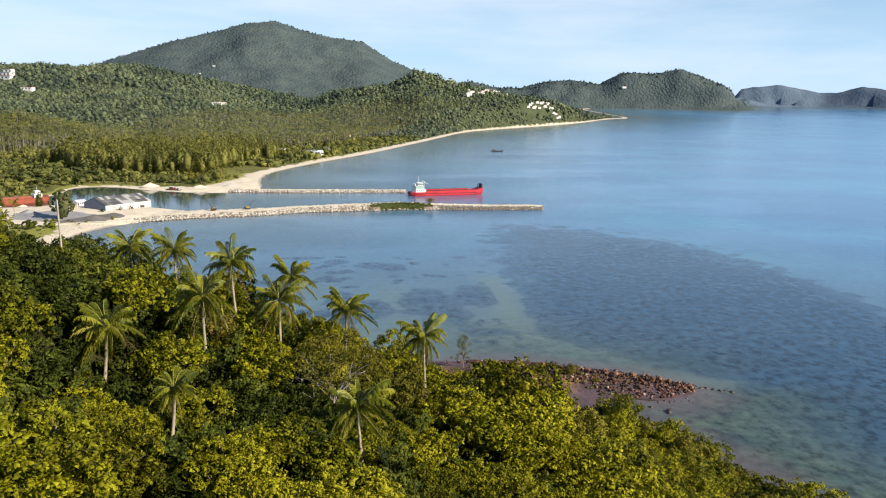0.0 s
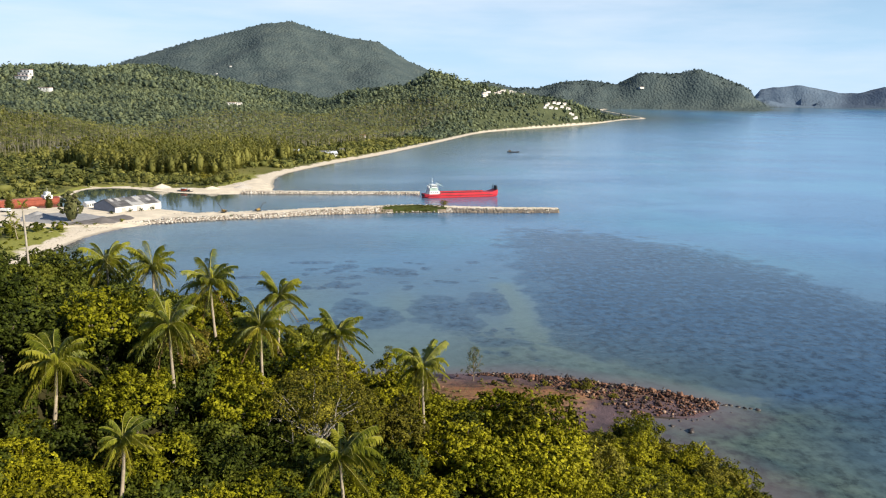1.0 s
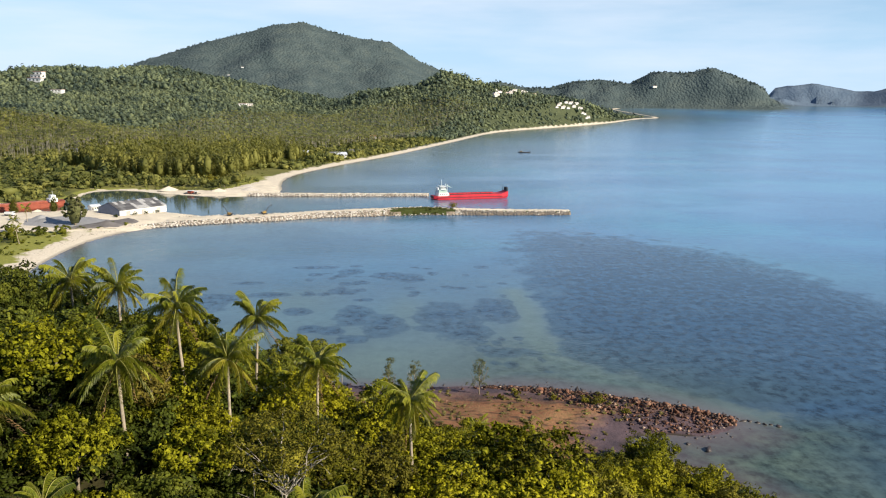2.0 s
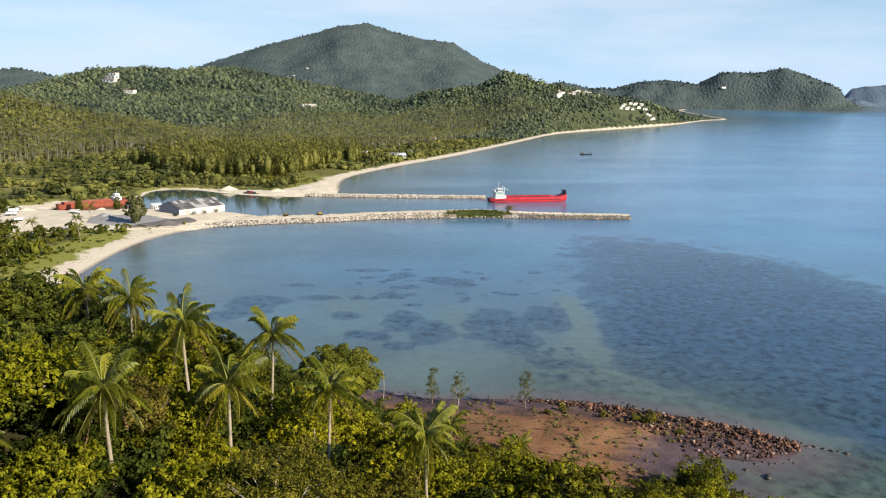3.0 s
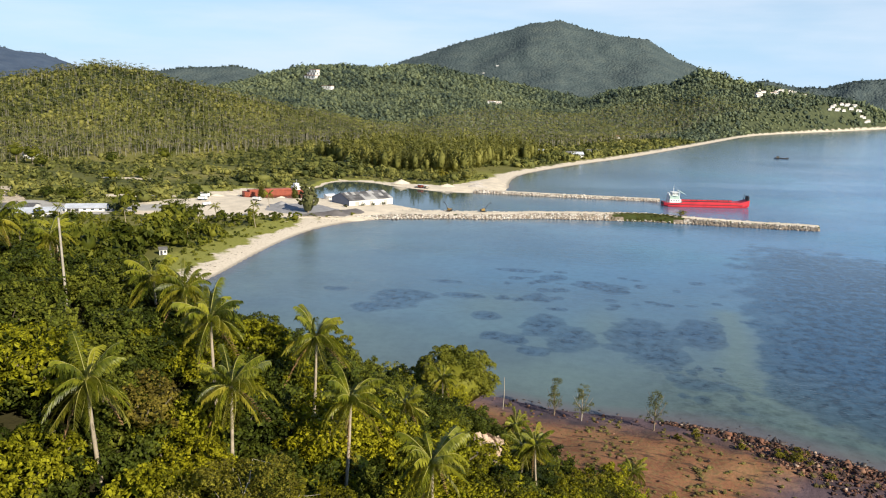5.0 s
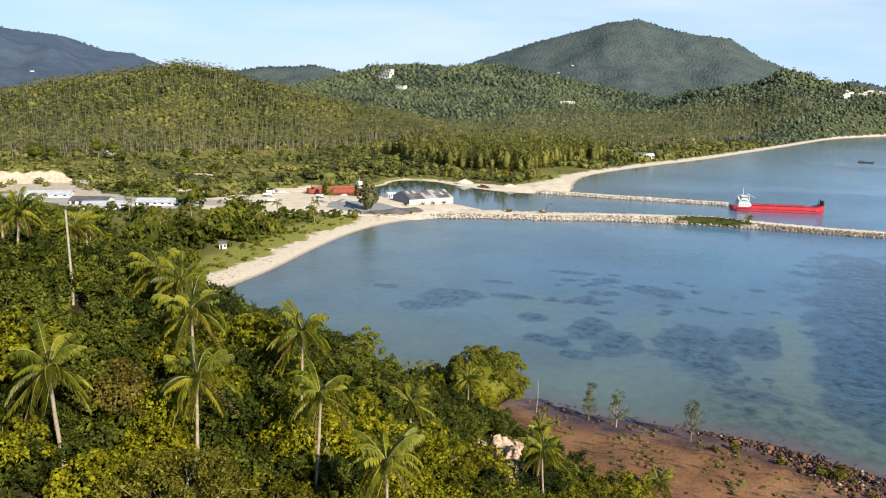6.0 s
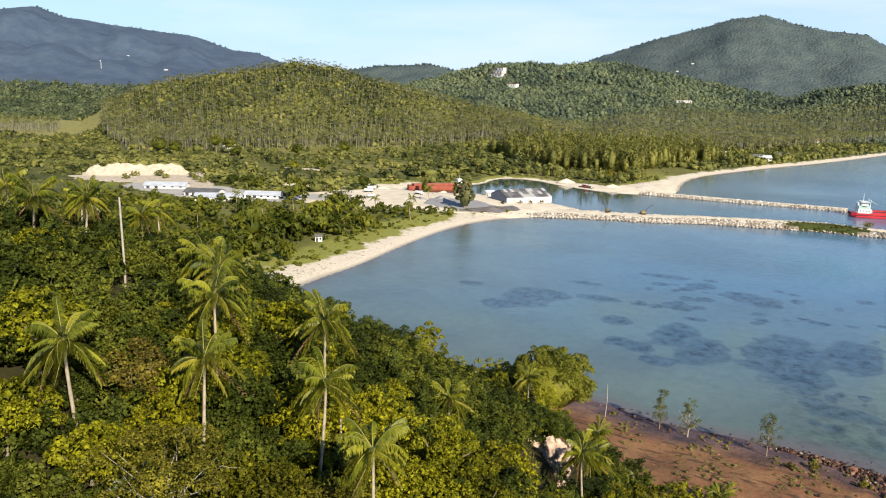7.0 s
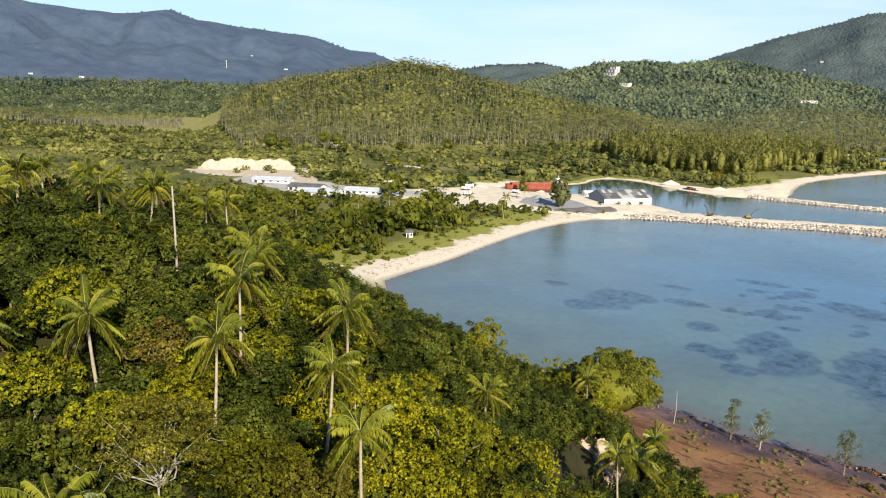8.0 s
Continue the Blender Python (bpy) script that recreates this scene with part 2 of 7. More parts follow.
def part(name, bm, material, parent=None, label="", smooth=False):
    """Links a bmesh as one mesh object under a thing or a part."""
    me = bpy.data.meshes.new(name)
    bm.normal_update()
    bm.to_mesh(me)
    bm.free()
    if material:
        me.materials.append(material)
    if smooth:
        for p in me.polygons:
            p.use_smooth = True
    ob = new(name, me)
    if parent:
        ob.parent = parent
    if label:
        ob["label"] = label
    return ob


def child(name, me, parent, m=None, label=""):
    ob = new(name, me)
    ob.parent = parent
    if m is not None:
        ob.matrix_basis = m
    if label:
        ob["label"] = label
    return ob


def box(sx, sy, sz, at=(0, 0, 0), bevel=0.0, bm=None, turn=0.0):
    """A box that stands on at, with bevelled edges."""
    bm = bm or bmesh.new()
    r = bmesh.ops.create_cube(bm, size=1, matrix=pose(at[0], at[1], at[2] + sz / 2, 0, 0, turn) @ Matrix.Diagonal((sx, sy, sz, 1)))
    if bevel:
        es = list({e for v in r["verts"] for e in v.link_edges})
        bmesh.ops.bevel(bm, geom=es, offset=bevel, segments=1, affect="EDGES")
    return bm


def rod(a, b, r, r2=None, n=8, bm=None):
    bm = bm or bmesh.new()
    a, b = Vector(a), Vector(b)
    m = Matrix.Translation((a + b) / 2) @ (b - a).to_track_quat("Z", "Y").to_matrix().to_4x4()
    bmesh.ops.create_cone(bm, cap_ends=True, segments=n, radius1=r, radius2=r if r2 is None else r2, depth=(b - a).length, matrix=m)
    return bm


def prism(profile, y0, y1, bm=None):
    """A closed profile in x, z, drawn out along y."""
    bm = bm or bmesh.new()
    a = [bm.verts.new((x, y0, z)) for x, z in profile]
    b = [bm.verts.new((x, y1, z)) for x, z in profile]
    bm.faces.new(a)
    bm.faces.new(b[::-1])
    for i in range(len(profile)):
        j = (i + 1) % len(profile)
        bm.faces.new((a[j], a[i], b[i], b[j]))
    bmesh.ops.recalc_face_normals(bm, faces=bm.faces)
    return bm


def root(name, m, label, category, group="", kind=""):
    ob = new(name)
    ob.empty_display_size = 0.5
    ob.matrix_world = m
    return tagged(ob, label, category, group, kind)


# ---------------------------------------------------------------- the lie of the land
ORIGIN = np.array([30.0, 15.0])
EYE_Z = 86.5


def chaikin(pts, times=1):
    pts = np.array(pts, float)
    for _ in range(times):
        a, b = pts[:-1], pts[1:]
        pts = np.concatenate([pts[:1], np.stack([a * 0.75 + b * 0.25, a * 0.25 + b * 0.75], 1).reshape(-1, 2), pts[-1:]])
    return pts


HEADLAND_SHORE = [(130, -5200), (130, -200), (118, 60), (106, 120), (97, 150), (89, 170), (79, 185), (74, 195), (83, 200), (95, 197), (103, 199), (111, 205),
                  (104, 213), (92, 221), (76, 228), (60, 235), (38, 236), (16, 235), (1, 240), (-14, 243), (-45, 240), (-85, 250), (-125, 272), (-150, 300)]
BAY_BEACH = [(-150, 300), (-151, 320), (-150, 350), (-156, 407), (-157, 465), (-148, 500), (-136, 522), (-118, 538), (-112, 560), (-112, 580)]
LAGOON = [(-112, 580), (-130, 588), (-150, 603), (-190, 610), (-215, 600), (-240, 588), (-268, 592), (-266, 612), (-240, 640), (-225, 670), (-232, 705), (-222, 722),
          (-201, 726), (-169, 706), (-140, 690), (-117, 683), (-92, 688), (-80, 694)]
COVE = [(-80, 694), (-68, 720), (-77, 777), (-76, 847), (-52, 920), (-18, 1007), (37, 1128), (99, 1299), (181, 1528), (279, 1816), (395, 2007),
        (519, 2168), (753, 2500), (999, 2930), (1130, 3010), (1150, 3300), (1180, 3960), (1600, 3930), (2030, 3700), (2160, 4120), (2900, 3790), (3620, 3240)]
COAST = np.concatenate([chaikin(HEADLAND_SHORE, 1), chaikin(BAY_BEACH, 2), chaikin(LAGOON, 2), chaikin(COVE, 1),
                        np.array([(4300, 3000), (4300, 5400), (-5400, 5400), (-5400, -5400), (130, -5400)], float)])


def inside(poly, x, y):
    odd = np.zeros(x.shape, bool)
    x0, y0 = poly[-1]
    for x1, y1 in poly:
        if y0 != y1:
            odd ^= ((y1 > y) != (y0 > y)) & (x < (x0 - x1) * (y - y1) / (y0 - y1) + x1)
        x0, y0 = x1, y1
    return odd


def off_line(line, x, y, closed=False):
    """Distance from a line of points."""
    best = np.full(x.shape, 1e18)
    pts = np.asarray(line, float)
    for a, b in zip(pts, np.roll(pts, -1, 0) if closed else pts[1:]):
        d = b - a
        q = max(d @ d, 1e-9)
        t = np.clip(((x - a[0]) * d[0] + (y - a[1]) * d[1]) / q, 0, 1)
        np.minimum(best, (x - a[0] - t * d[0]) ** 2 + (y - a[1] - t * d[1]) ** 2, out=best)
    return np.sqrt(best)


def shore(x, y):
    """Distance from the waterline: positive on land."""
    d = off_line(COAST, x, y, True)
    return np.where(inside(COAST, x, y), d, -d)


def soft(a, b, v):
    t = np.clip((v - a) / (b - a), 0, 1)
    return t * t * (3 - 2 * t)


def waves(x, y, size, seed, octaves=3):
    """A cheap smooth noise of sines, about -1 to 1."""
    rng = np.random.RandomState(seed)
    out, amp = np.zeros_like(x, dtype=float), 1.0
    for o in range(octaves):
        for _ in range(3):
            a, p, k = rng.uniform(0, 6.283), rng.uniform(0, 6.283), 6.283 / size * 2 ** o * rng.uniform(0.7, 1.3)
            out += amp / 3 * np.sin(k * (x * np.cos(a) + y * np.sin(a)) + p)
        amp *= 0.5
    return out


# Crests of the hills: distance, depth of the near and the far slope, then bearing to the left of north and height.
RIDGES = [
    (4200, 1150, 900, [(21, 60), (17.1, 184), (15.4, 229), (11.8, 317), (8.9, 372), (7.1, 411), (4.9, 433), (2.9, 392), (1.0, 359), (-1.1, 343), (-2.3, 292),
                       (-3.4, 245), (-4.6, 212), (-7, 140), (-10.2, 91), (-13, 40)]),
    (2500, 900, 700, [(4, 40), (0.8, 91), (-2.8, 111), (-4.8, 155), (-7.2, 120), (-8.7, 112), (-10.5, 96), (-12.4, 82), (-15.1, 70), (-16.6, 60), (-18, 40), (-19, 0)]),
    (4400, 420, 400, [(-6, 60), (-7.8, 136), (-8.6, 158), (-10.6, 126), (-12.2, 123), (-13.9, 158), (-15.9, 172), (-17.8, 150), (-19.3, 213), (-21.6, 209),
                      (-23.2, 236), (-24.9, 190), (-26.8, 130), (-28.5, 50), (-29.2, 0)]),
    (4830, 180, 60, [(-26, 0), (-27.2, 143), (-29.6, 170), (-32.0, 128), (-33.0, 128), (-34.5, 166), (-36.5, 140), (-39, 90), (-42, 0)]),
    (4400, 1500, 400, [(80, 330), (68, 420), (62.4, 403), (60.5, 379), (57.6, 360), (55.9, 346), (52.4, 386), (50.7, 337), (47.4, 308), (45.1, 292),
                       (42.9, 272), (40.5, 209), (39.0, 203), (37.0, 150), (34, 60)]),
    (4780, 500, 90, [(46, 200), (43.7, 306), (42.2, 269), (39.8, 205), (37, 90)]),
    (1450, 560, 500, [(49.5, 0), (48, 35), (46.2, 60), (44.2, 76), (41.9, 86), (38.7, 98), (35.4, 114), (32.9, 105), (30.9, 88), (28.5, 76), (24, 50), (19, 20), (14, 0)]),
    (4000, 700, 500, [(38, 60), (33.4, 130), (30.6, 158), (27.1, 174), (24.7, 139), (20, 60)]),
    (2900, 1500, 600, [(31, 30), (28, 80), (24.5, 123), (23.0, 146), (20.3, 155), (17.7, 151), (14.1, 163), (10.7, 130), (7.3, 98), (3, 60), (-2, 30)]),
]


def rim(r):
    """The far edge is bent up a little, to meet the horizon as seen from the camera's height."""
    return 63.0 * np.clip((r - 2500) / 2400, 0, 1.05) ** 2


def height(x, y, sd=None):
    sd = shore(x, y) if sd is None else sd
    dx, dy = x - ORIGIN[0], y - ORIGIN[1]
    r, az = np.hypot(dx, dy), np.degrees(np.arctan2(-dx, dy))
    z = np.where(sd > 0, 2.6 * (1 - np.exp(-sd / 11.0)) + 0.004 * np.clip(sd, 0, 900), np.maximum(sd * 0.09, -3.5))
    hx = np.where(x < -75, (x + 75) / 170.0, (x + 75) / 109.0)
    hill = 61.0 * np.exp(-(hx ** 2 + ((y - 70) / 117.0) ** 2) ** 1.6) + 1.2 * waves(x, y, 38, 4)
    hill = hill - 7.5 * np.exp(-((x + 18) / 9.0) ** 2 - ((y - 68) / 10.0) ** 2)
    hill = hill + 11.5 * np.exp(-((x - 34) / 19.0) ** 2 - ((y - 94) / 21.0) ** 2)
    hill = hill - 7.0 * np.exp(-(((x - 11) / 7.0) ** 2 + ((y - 164) / 9.0) ** 2) ** 1.5)
    z = z + np.maximum(hill, 0) * soft(2, 48, sd) * soft(700, 300, r)
    for rc, near, far, crest in RIDGES:
        c = np.array(crest[::-1], float)
        top = np.interp(az, c[:, 0], c[:, 1], 0, 0)
        u = (r - rc) / np.where(r < rc, near, far)
        shape = np.clip(1.08 - 1.08 * np.abs(u), 0, 1)
        shape = np.where(r < rc, shape ** 1.25, shape)
        rough = 1 + (0.22 if rc > 4300 else 0.1) * waves(x, y, near * 0.34, int(rc) + len(crest), 4) * soft(0, 0.4, np.abs(u))
        rise = (top - 7.0 * (top > 40) * (rc < 4300)) * shape * rough
        keep = soft(5, 70, sd) if rc == 2500 else soft(10, 240, sd) if rc < 4300 else soft(0, 120, sd)
        z = np.where((sd > 0) & (rise * keep > z), rise * keep, z)
    return z + rim(r) * (0.0 if np.isscalar(r) else soft(2500, 2600, r)) * (z < 40)


def ground_z(x, y):
    return float(height(np.array([float(x)]), np.array([float(y)]))[0])


def polar_sheet(radii, angles):
    a, r = np.meshgrid(np.radians(angles), radii)
    x, y = ORIGIN[0] - r * np.sin(a), ORIGIN[1] + r * np.cos(a)
    n, m = len(radii), len(angles)
    i = np.arange((n - 1) * m).reshape(n - 1, m)
    j = (i // m) * m + (i + 1) % m
    return x, y, r, np.stack([i, i + m, j + m, j], -1).reshape(-1, 4)


# ---------------------------------------------------------------- ground and sea
angles = np.concatenate([np.arange(-42, 70, 0.36), np.arange(70, 318, 6.2)])
radii = np.concatenate([[0.01, 15, 28], 40 * 1.0145 ** np.arange(0, 298), 2950 * 1.008 ** np.arange(0, 70)])
radii = radii[radii < 4960]
gx, gy, gr, gf = polar_sheet(radii, angles)
gsd = shore(gx, gy)
gz = height(gx, gy, gsd)
gz += np.where(gsd > 3, 0.12 * waves(gx, gy, 9, 2), 0)
ground_me = mesh_np("ground", np.stack([gx, gy, gz], -1), [gf], smooth=True)
for key, values in (("shore", gsd),):
    at = ground_me.attributes.new(key, "FLOAT", "POINT")
    at.data.foreach_set("value", np.clip(values, -200, 400).astype(np.float32).ravel())
REEF_FLAT = np.array([(-16, 243), (-14, 222), (-4, 207), (10, 197), (19, 184), (30, 172), (52, 166), (70, 178), (76, 196), (84, 200), (97, 196), (106, 198), (114, 205), (92, 222), (60, 237)], float)
reef = np.where(inside(REEF_FLAT, gx, gy), 1.0, -1.0) * off_line(REEF_FLAT, gx, gy, True)
sandy = soft(280, 300, gy) * (gr < 4050)
gaz = np.degrees(np.arctan2(-(gx - 30), gy - 15))
bank = soft(-112, -150, gx) * soft(630, 645, gy) * soft(800, 760, gy)
ground_me.attributes["shore"].data.foreach_set("value", np.clip(gsd * (1 + 5.0 * bank) * np.where(gy > 850, np.where(gr > 3000, 1.0, 1.5), np.where(gy < 480, 1.4 - 0.65 * soft(350, 315, gy), 1.0)), -200, 400).astype(np.float32).ravel())
# The far masks (hills, range, isles) also carry haze into the ground colour.
for key, values in (("reef", reef), ("sandy", sandy), ("isle_haze", soft(4520, 4640, gr) * soft(-25.5, -26.5, gaz) * soft(-32.6, -31.6, gaz)), ("meadow", sandy * soft(860, 800, gy)), ("hills", soft(2700, 3300, gr)), ("upland", soft(1050, 1300, gr)), ("range", np.maximum(soft(3000, 3300, gr) * soft(33, 36, gaz), soft(4520, 4640, gr) * soft(-25.5, -26.5, gaz))), ("shaded_litter", soft(300, 270, gy) * soft(-230, -190, gx))):
    at = ground_me.attributes.new(key, "FLOAT", "POINT")
    at.data.foreach_set("value", np.clip(values, -100, 100).astype(np.float32).ravel())


def attr(nt, key):
    n = nt.nodes.new("ShaderNodeAttribute")
    n.attribute_name = key
    return n.outputs["Fac"]


def ground_material():
    m, nt, b = mat("ground", 0.95, 0, 0.2)
    big, mid, fine = (noise_at(nt, s, 5, coords="World") for s in (0.012, 0.09, 0.9))
    floor = ramp(nt, mid.outputs["Fac"], (0.3, (0.022, 0.022, 0.008)), (0.52, (0.045, 0.05, 0.014)), (0.75, (0.10, 0.11, 0.03)))
    green = ramp(nt, big.outputs["Fac"], (0.35, (0.08, 0.09, 0.025)), (0.5, (0.17, 0.17, 0.045)), (0.68, (0.28, 0.25, 0.085)))
    col = blend(nt, 0.75, floor, green)
    col = blend(nt, attr(nt, "upland"), col, ramp(nt, mid.outputs["Fac"], (0.3, (0.045, 0.057, 0.03)), (0.7, (0.095, 0.108, 0.05))))
    # Leaf litter, darkened further: shade in the canopy gaps is in its colour.
    col = blend(nt, attr(nt, "shaded_litter"), col, ramp(nt, mid.outputs["Fac"], (0.3, (0.018, 0.016, 0.006)), (0.7, (0.05, 0.045, 0.016))))
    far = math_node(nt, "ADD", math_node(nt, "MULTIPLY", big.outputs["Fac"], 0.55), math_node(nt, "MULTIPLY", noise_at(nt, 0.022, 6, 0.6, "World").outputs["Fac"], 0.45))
    # Bluer with distance: aerial haze put into the ground colour.
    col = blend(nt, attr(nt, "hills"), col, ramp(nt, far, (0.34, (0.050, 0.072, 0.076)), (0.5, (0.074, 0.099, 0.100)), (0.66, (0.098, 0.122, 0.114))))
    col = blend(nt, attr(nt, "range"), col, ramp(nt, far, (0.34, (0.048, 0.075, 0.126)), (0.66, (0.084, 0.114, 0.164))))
    col = blend(nt, attr(nt, "isle_haze"), col, ramp(nt, far, (0.34, (0.12, 0.17, 0.235)), (0.66, (0.15, 0.20, 0.265))))
    sd = attr(nt, "shore")
    wob = math_node(nt, "ADD", sd, math_node(nt, "MULTIPLY", mid.outputs["Fac"], 14.0))
    sand = ramp(nt, fine.outputs["Fac"], (0.25, (0.55, 0.47, 0.36)), (0.6, (0.69, 0.61, 0.50)), (0.8, (0.76, 0.70, 0.59)))
    grass = ramp(nt, fine.outputs["Fac"], (0.3, (0.18, 0.195, 0.035)), (0.7, (0.31, 0.30, 0.075)))
    wet = ramp(nt, math_node(nt, "MULTIPLY", sd, 0.2), (0.0, 0.55), (0.5, 1.0))
    sand = blend(nt, 1.0, sand, wet, "MULTIPLY")
    edge = math_node(nt, "ADD", sd, math_node(nt, "MULTIPLY", mid.outputs["Fac"], 34.0))
    is_grass = ramp(nt, math_node(nt, "MULTIPLY", edge, 0.01), (0.6, 1.0), (0.76, 0.0))
    is_sand = ramp(nt, math_node(nt, "MULTIPLY", edge, 0.01), (0.325, 1.0), (0.37, 0.0))
    on_beach = attr(nt, "sandy")
    col = blend(nt, math_node(nt, "MULTIPLY", is_grass, attr(nt, "meadow")), col, grass)
    col = blend(nt, math_node(nt, "MULTIPLY", is_sand, on_beach), col, sand)
    soil = ramp(nt, mid.outputs["Fac"], (0.3, (0.115, 0.050, 0.026)), (0.5, (0.245, 0.110, 0.057)), (0.68, (0.31, 0.165, 0.082)))
    soil = blend(nt, ramp(nt, fine.outputs["Fac"], (0.45, 0.0), (0.66, 0.7)), soil, (0.19, 0.14, 0.06))
    drift = noise_at(nt, 0.35, 4, 0.6, "World", (0.45, 1.6, 1.0))
    soil = blend(nt, ramp(nt, drift.outputs["Fac"], (0.54, 0.0), (0.62, 0.75)), soil, (0.055, 0.034, 0.024))
    mud = ramp(nt, mid.outputs["Fac"], (0.35, (0.06, 0.045, 0.055)), (0.65, (0.145, 0.098, 0.11)))
    soil = blend(nt, ramp(nt, math_node(nt, "MULTIPLY", wob, 0.03), (0.38, 1.0), (0.62, 0.0)), soil, mud)
    rf = math_node(nt, "ADD", attr(nt, "reef"), math_node(nt, "MULTIPLY", mid.outputs["Fac"], 8.0))
    col = blend(nt, ramp(nt, math_node(nt, "MULTIPLY", rf, 0.1), (0.3, 0.0), (0.5, 1.0)), col, soil)
    nt.links.new(col, b.inputs["Base Color"])
    geo = nt.nodes.new("ShaderNodeNewGeometry")
    trees = node(nt, "ShaderNodeTexVoronoi", Scale=0.085)
    nt.links.new(geo.outputs["Position"], trees.inputs["Vector"])
    spurs = noise_at(nt, 0.011, 6, 0.6, "World")
    hills = attr(nt, "hills")
    crowns = math_node(nt, "ADD", math_node(nt, "MULTIPLY", trees.outputs["Distance"], -6.5), math_node(nt, "MULTIPLY", spurs.outputs["Fac"], 8.0))
    relief = math_node(nt, "ADD", math_node(nt, "MULTIPLY", fine.outputs["Fac"], 0.4), math_node(nt, "MULTIPLY", math_node(nt, "MULTIPLY", crowns, hills), math_node(nt, "SUBTRACT", 1.0, math_node(nt, "MULTIPLY", attr(nt, "range"), 0.6))))
    bump(nt, b, relief, 0.8, 1.0)
    return m


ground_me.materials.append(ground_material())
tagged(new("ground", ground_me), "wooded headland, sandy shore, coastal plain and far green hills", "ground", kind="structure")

# The sea: one sheet to the horizon, with weed beds and pale sand showing through it.
WEED_BED = np.array([(112, 502), (140, 500), (176, 470), (204, 434), (222, 388), (228, 335), (228, 285), (220, 190), (180, 120), (130, 150), (122, 215), (104, 238), (86, 246), (77, 264), (76, 292), (80, 330), (88, 375), (92, 420), (98, 470)], float)
SANDBAR = np.array([(74, 352), (74, 318), (70, 290), (70, 262), (82, 238), (102, 214), (112, 190)], float)
SAND_GAPS = [(25, 322, 9, 26), (-20, 338, 18, 22), (60, 262, 18, 14), (-70, 290, 30, 16), (18, 262, 22, 14)]
WEED_SPOTS = [(-59, 337, 13, 15), (-66, 322, 7, 8), (-51, 344, 8, 9), (4, 316, 8, 16), (16, 302, 9, 16), (3, 284, 6, 5), (-4, 295, 5, 5), (40, 311, 14, 24), (47, 290, 9, 13), (62, 321, 11, 20), (56, 267, 8, 6),
              (67, 267, 6, 5), (1, 394, 7, 8), (22, 384, 12, 8), (30, 376, 6, 6), (-1, 369, 4, 4), (6, 372, 4, 4), (-2, 353, 5, 4), (-20, 323, 6, 7), (-13, 298, 5, 5), (-35, 350, 10, 4), (-90, 345, 7, 4), (-18, 405, 12, 4), (-45, 372, 8, 3)]
spot_rng = np.random.RandomState(41)
WEED_SPOTS += [(spot_rng.uniform(-20, 80), spot_rng.uniform(336, 410), spot_rng.uniform(1.8, 4.2), spot_rng.uniform(2.0, 3.6)) for _ in range(38)]
WEED_SPOTS += [(spot_rng.uniform(48, 76), spot_rng.uniform(248, 284), spot_rng.uniform(1.4, 3.0), spot_rng.uniform(1.6, 3.0)) for _ in range(16)]
sea_angles = np.concatenate([np.arange(-44, 72, 0.34), np.arange(72, 316, 8)])
sea_radii = np.concatenate([[60, 90], 110 * 1.015 ** np.arange(0, 52), np.arange(240, 420, 2.2), 422 * 1.015 ** np.arange(0, 200)])
sea_radii = sea_radii[sea_radii < 4960]
sx, sy, sr, sf = polar_sheet(sea_radii, sea_angles)
ssd = shore(sx, sy)
bed = np.where(inside(WEED_BED, sx, sy), 1.0, -1.0) * off_line(WEED_BED, sx, sy, True)
big_bed = np.clip(0.5 + bed / np.interp(sy, [320, 430], [40, 70]), 0, 1) * (1 - 0.7 * np.exp(-(off_line(SANDBAR, sx, sy) / 5.0) ** 2))
bed = np.zeros_like(bed)
for wx, wy, wa, wb in WEED_SPOTS:
    bed = np.maximum(bed, 0.86 * np.clip(1.15 - 0.72 * np.hypot((sx - wx) / wa, (sy - wy) / wb), 0, 1))
bar = np.exp(-(off_line(SANDBAR, sx, sy) / 7.0) ** 2)
for wx, wy, wa, wb in SAND_GAPS:
    bar = np.maximum(bar, 0.7 * np.exp(-((sx - wx) / wa) ** 2 - ((sy - wy) / wb) ** 2))
bed = bed * (1 - 0.6 * np.exp(-(off_line(SANDBAR, sx, sy) / 4.0) ** 2))
sea_me = mesh_np("sea", np.stack([sx, sy, rim(sr)], -1), [sf], smooth=True)
for key, values in (("offshore", np.clip(-ssd, -20, 2000)), ("weed", bed), ("meadow_bed", big_bed), ("sandbar", bar), ("still", soft(-75, -105, sx) * soft(560, 585, sy) * soft(760, 730, sy)), ("murk", np.maximum(soft(75, 4, -ssd) * soft(212, 196, sy) * soft(70, 80, sx), 0.5 * soft(75, 10, -ssd) * soft(25, 60, sx) * soft(212, 226, sy) * soft(340, 290, sy)))):
    at = sea_me.attributes.new(key, "FLOAT", "POINT")
    at.data.foreach_set("value", values.astype(np.float32).ravel())


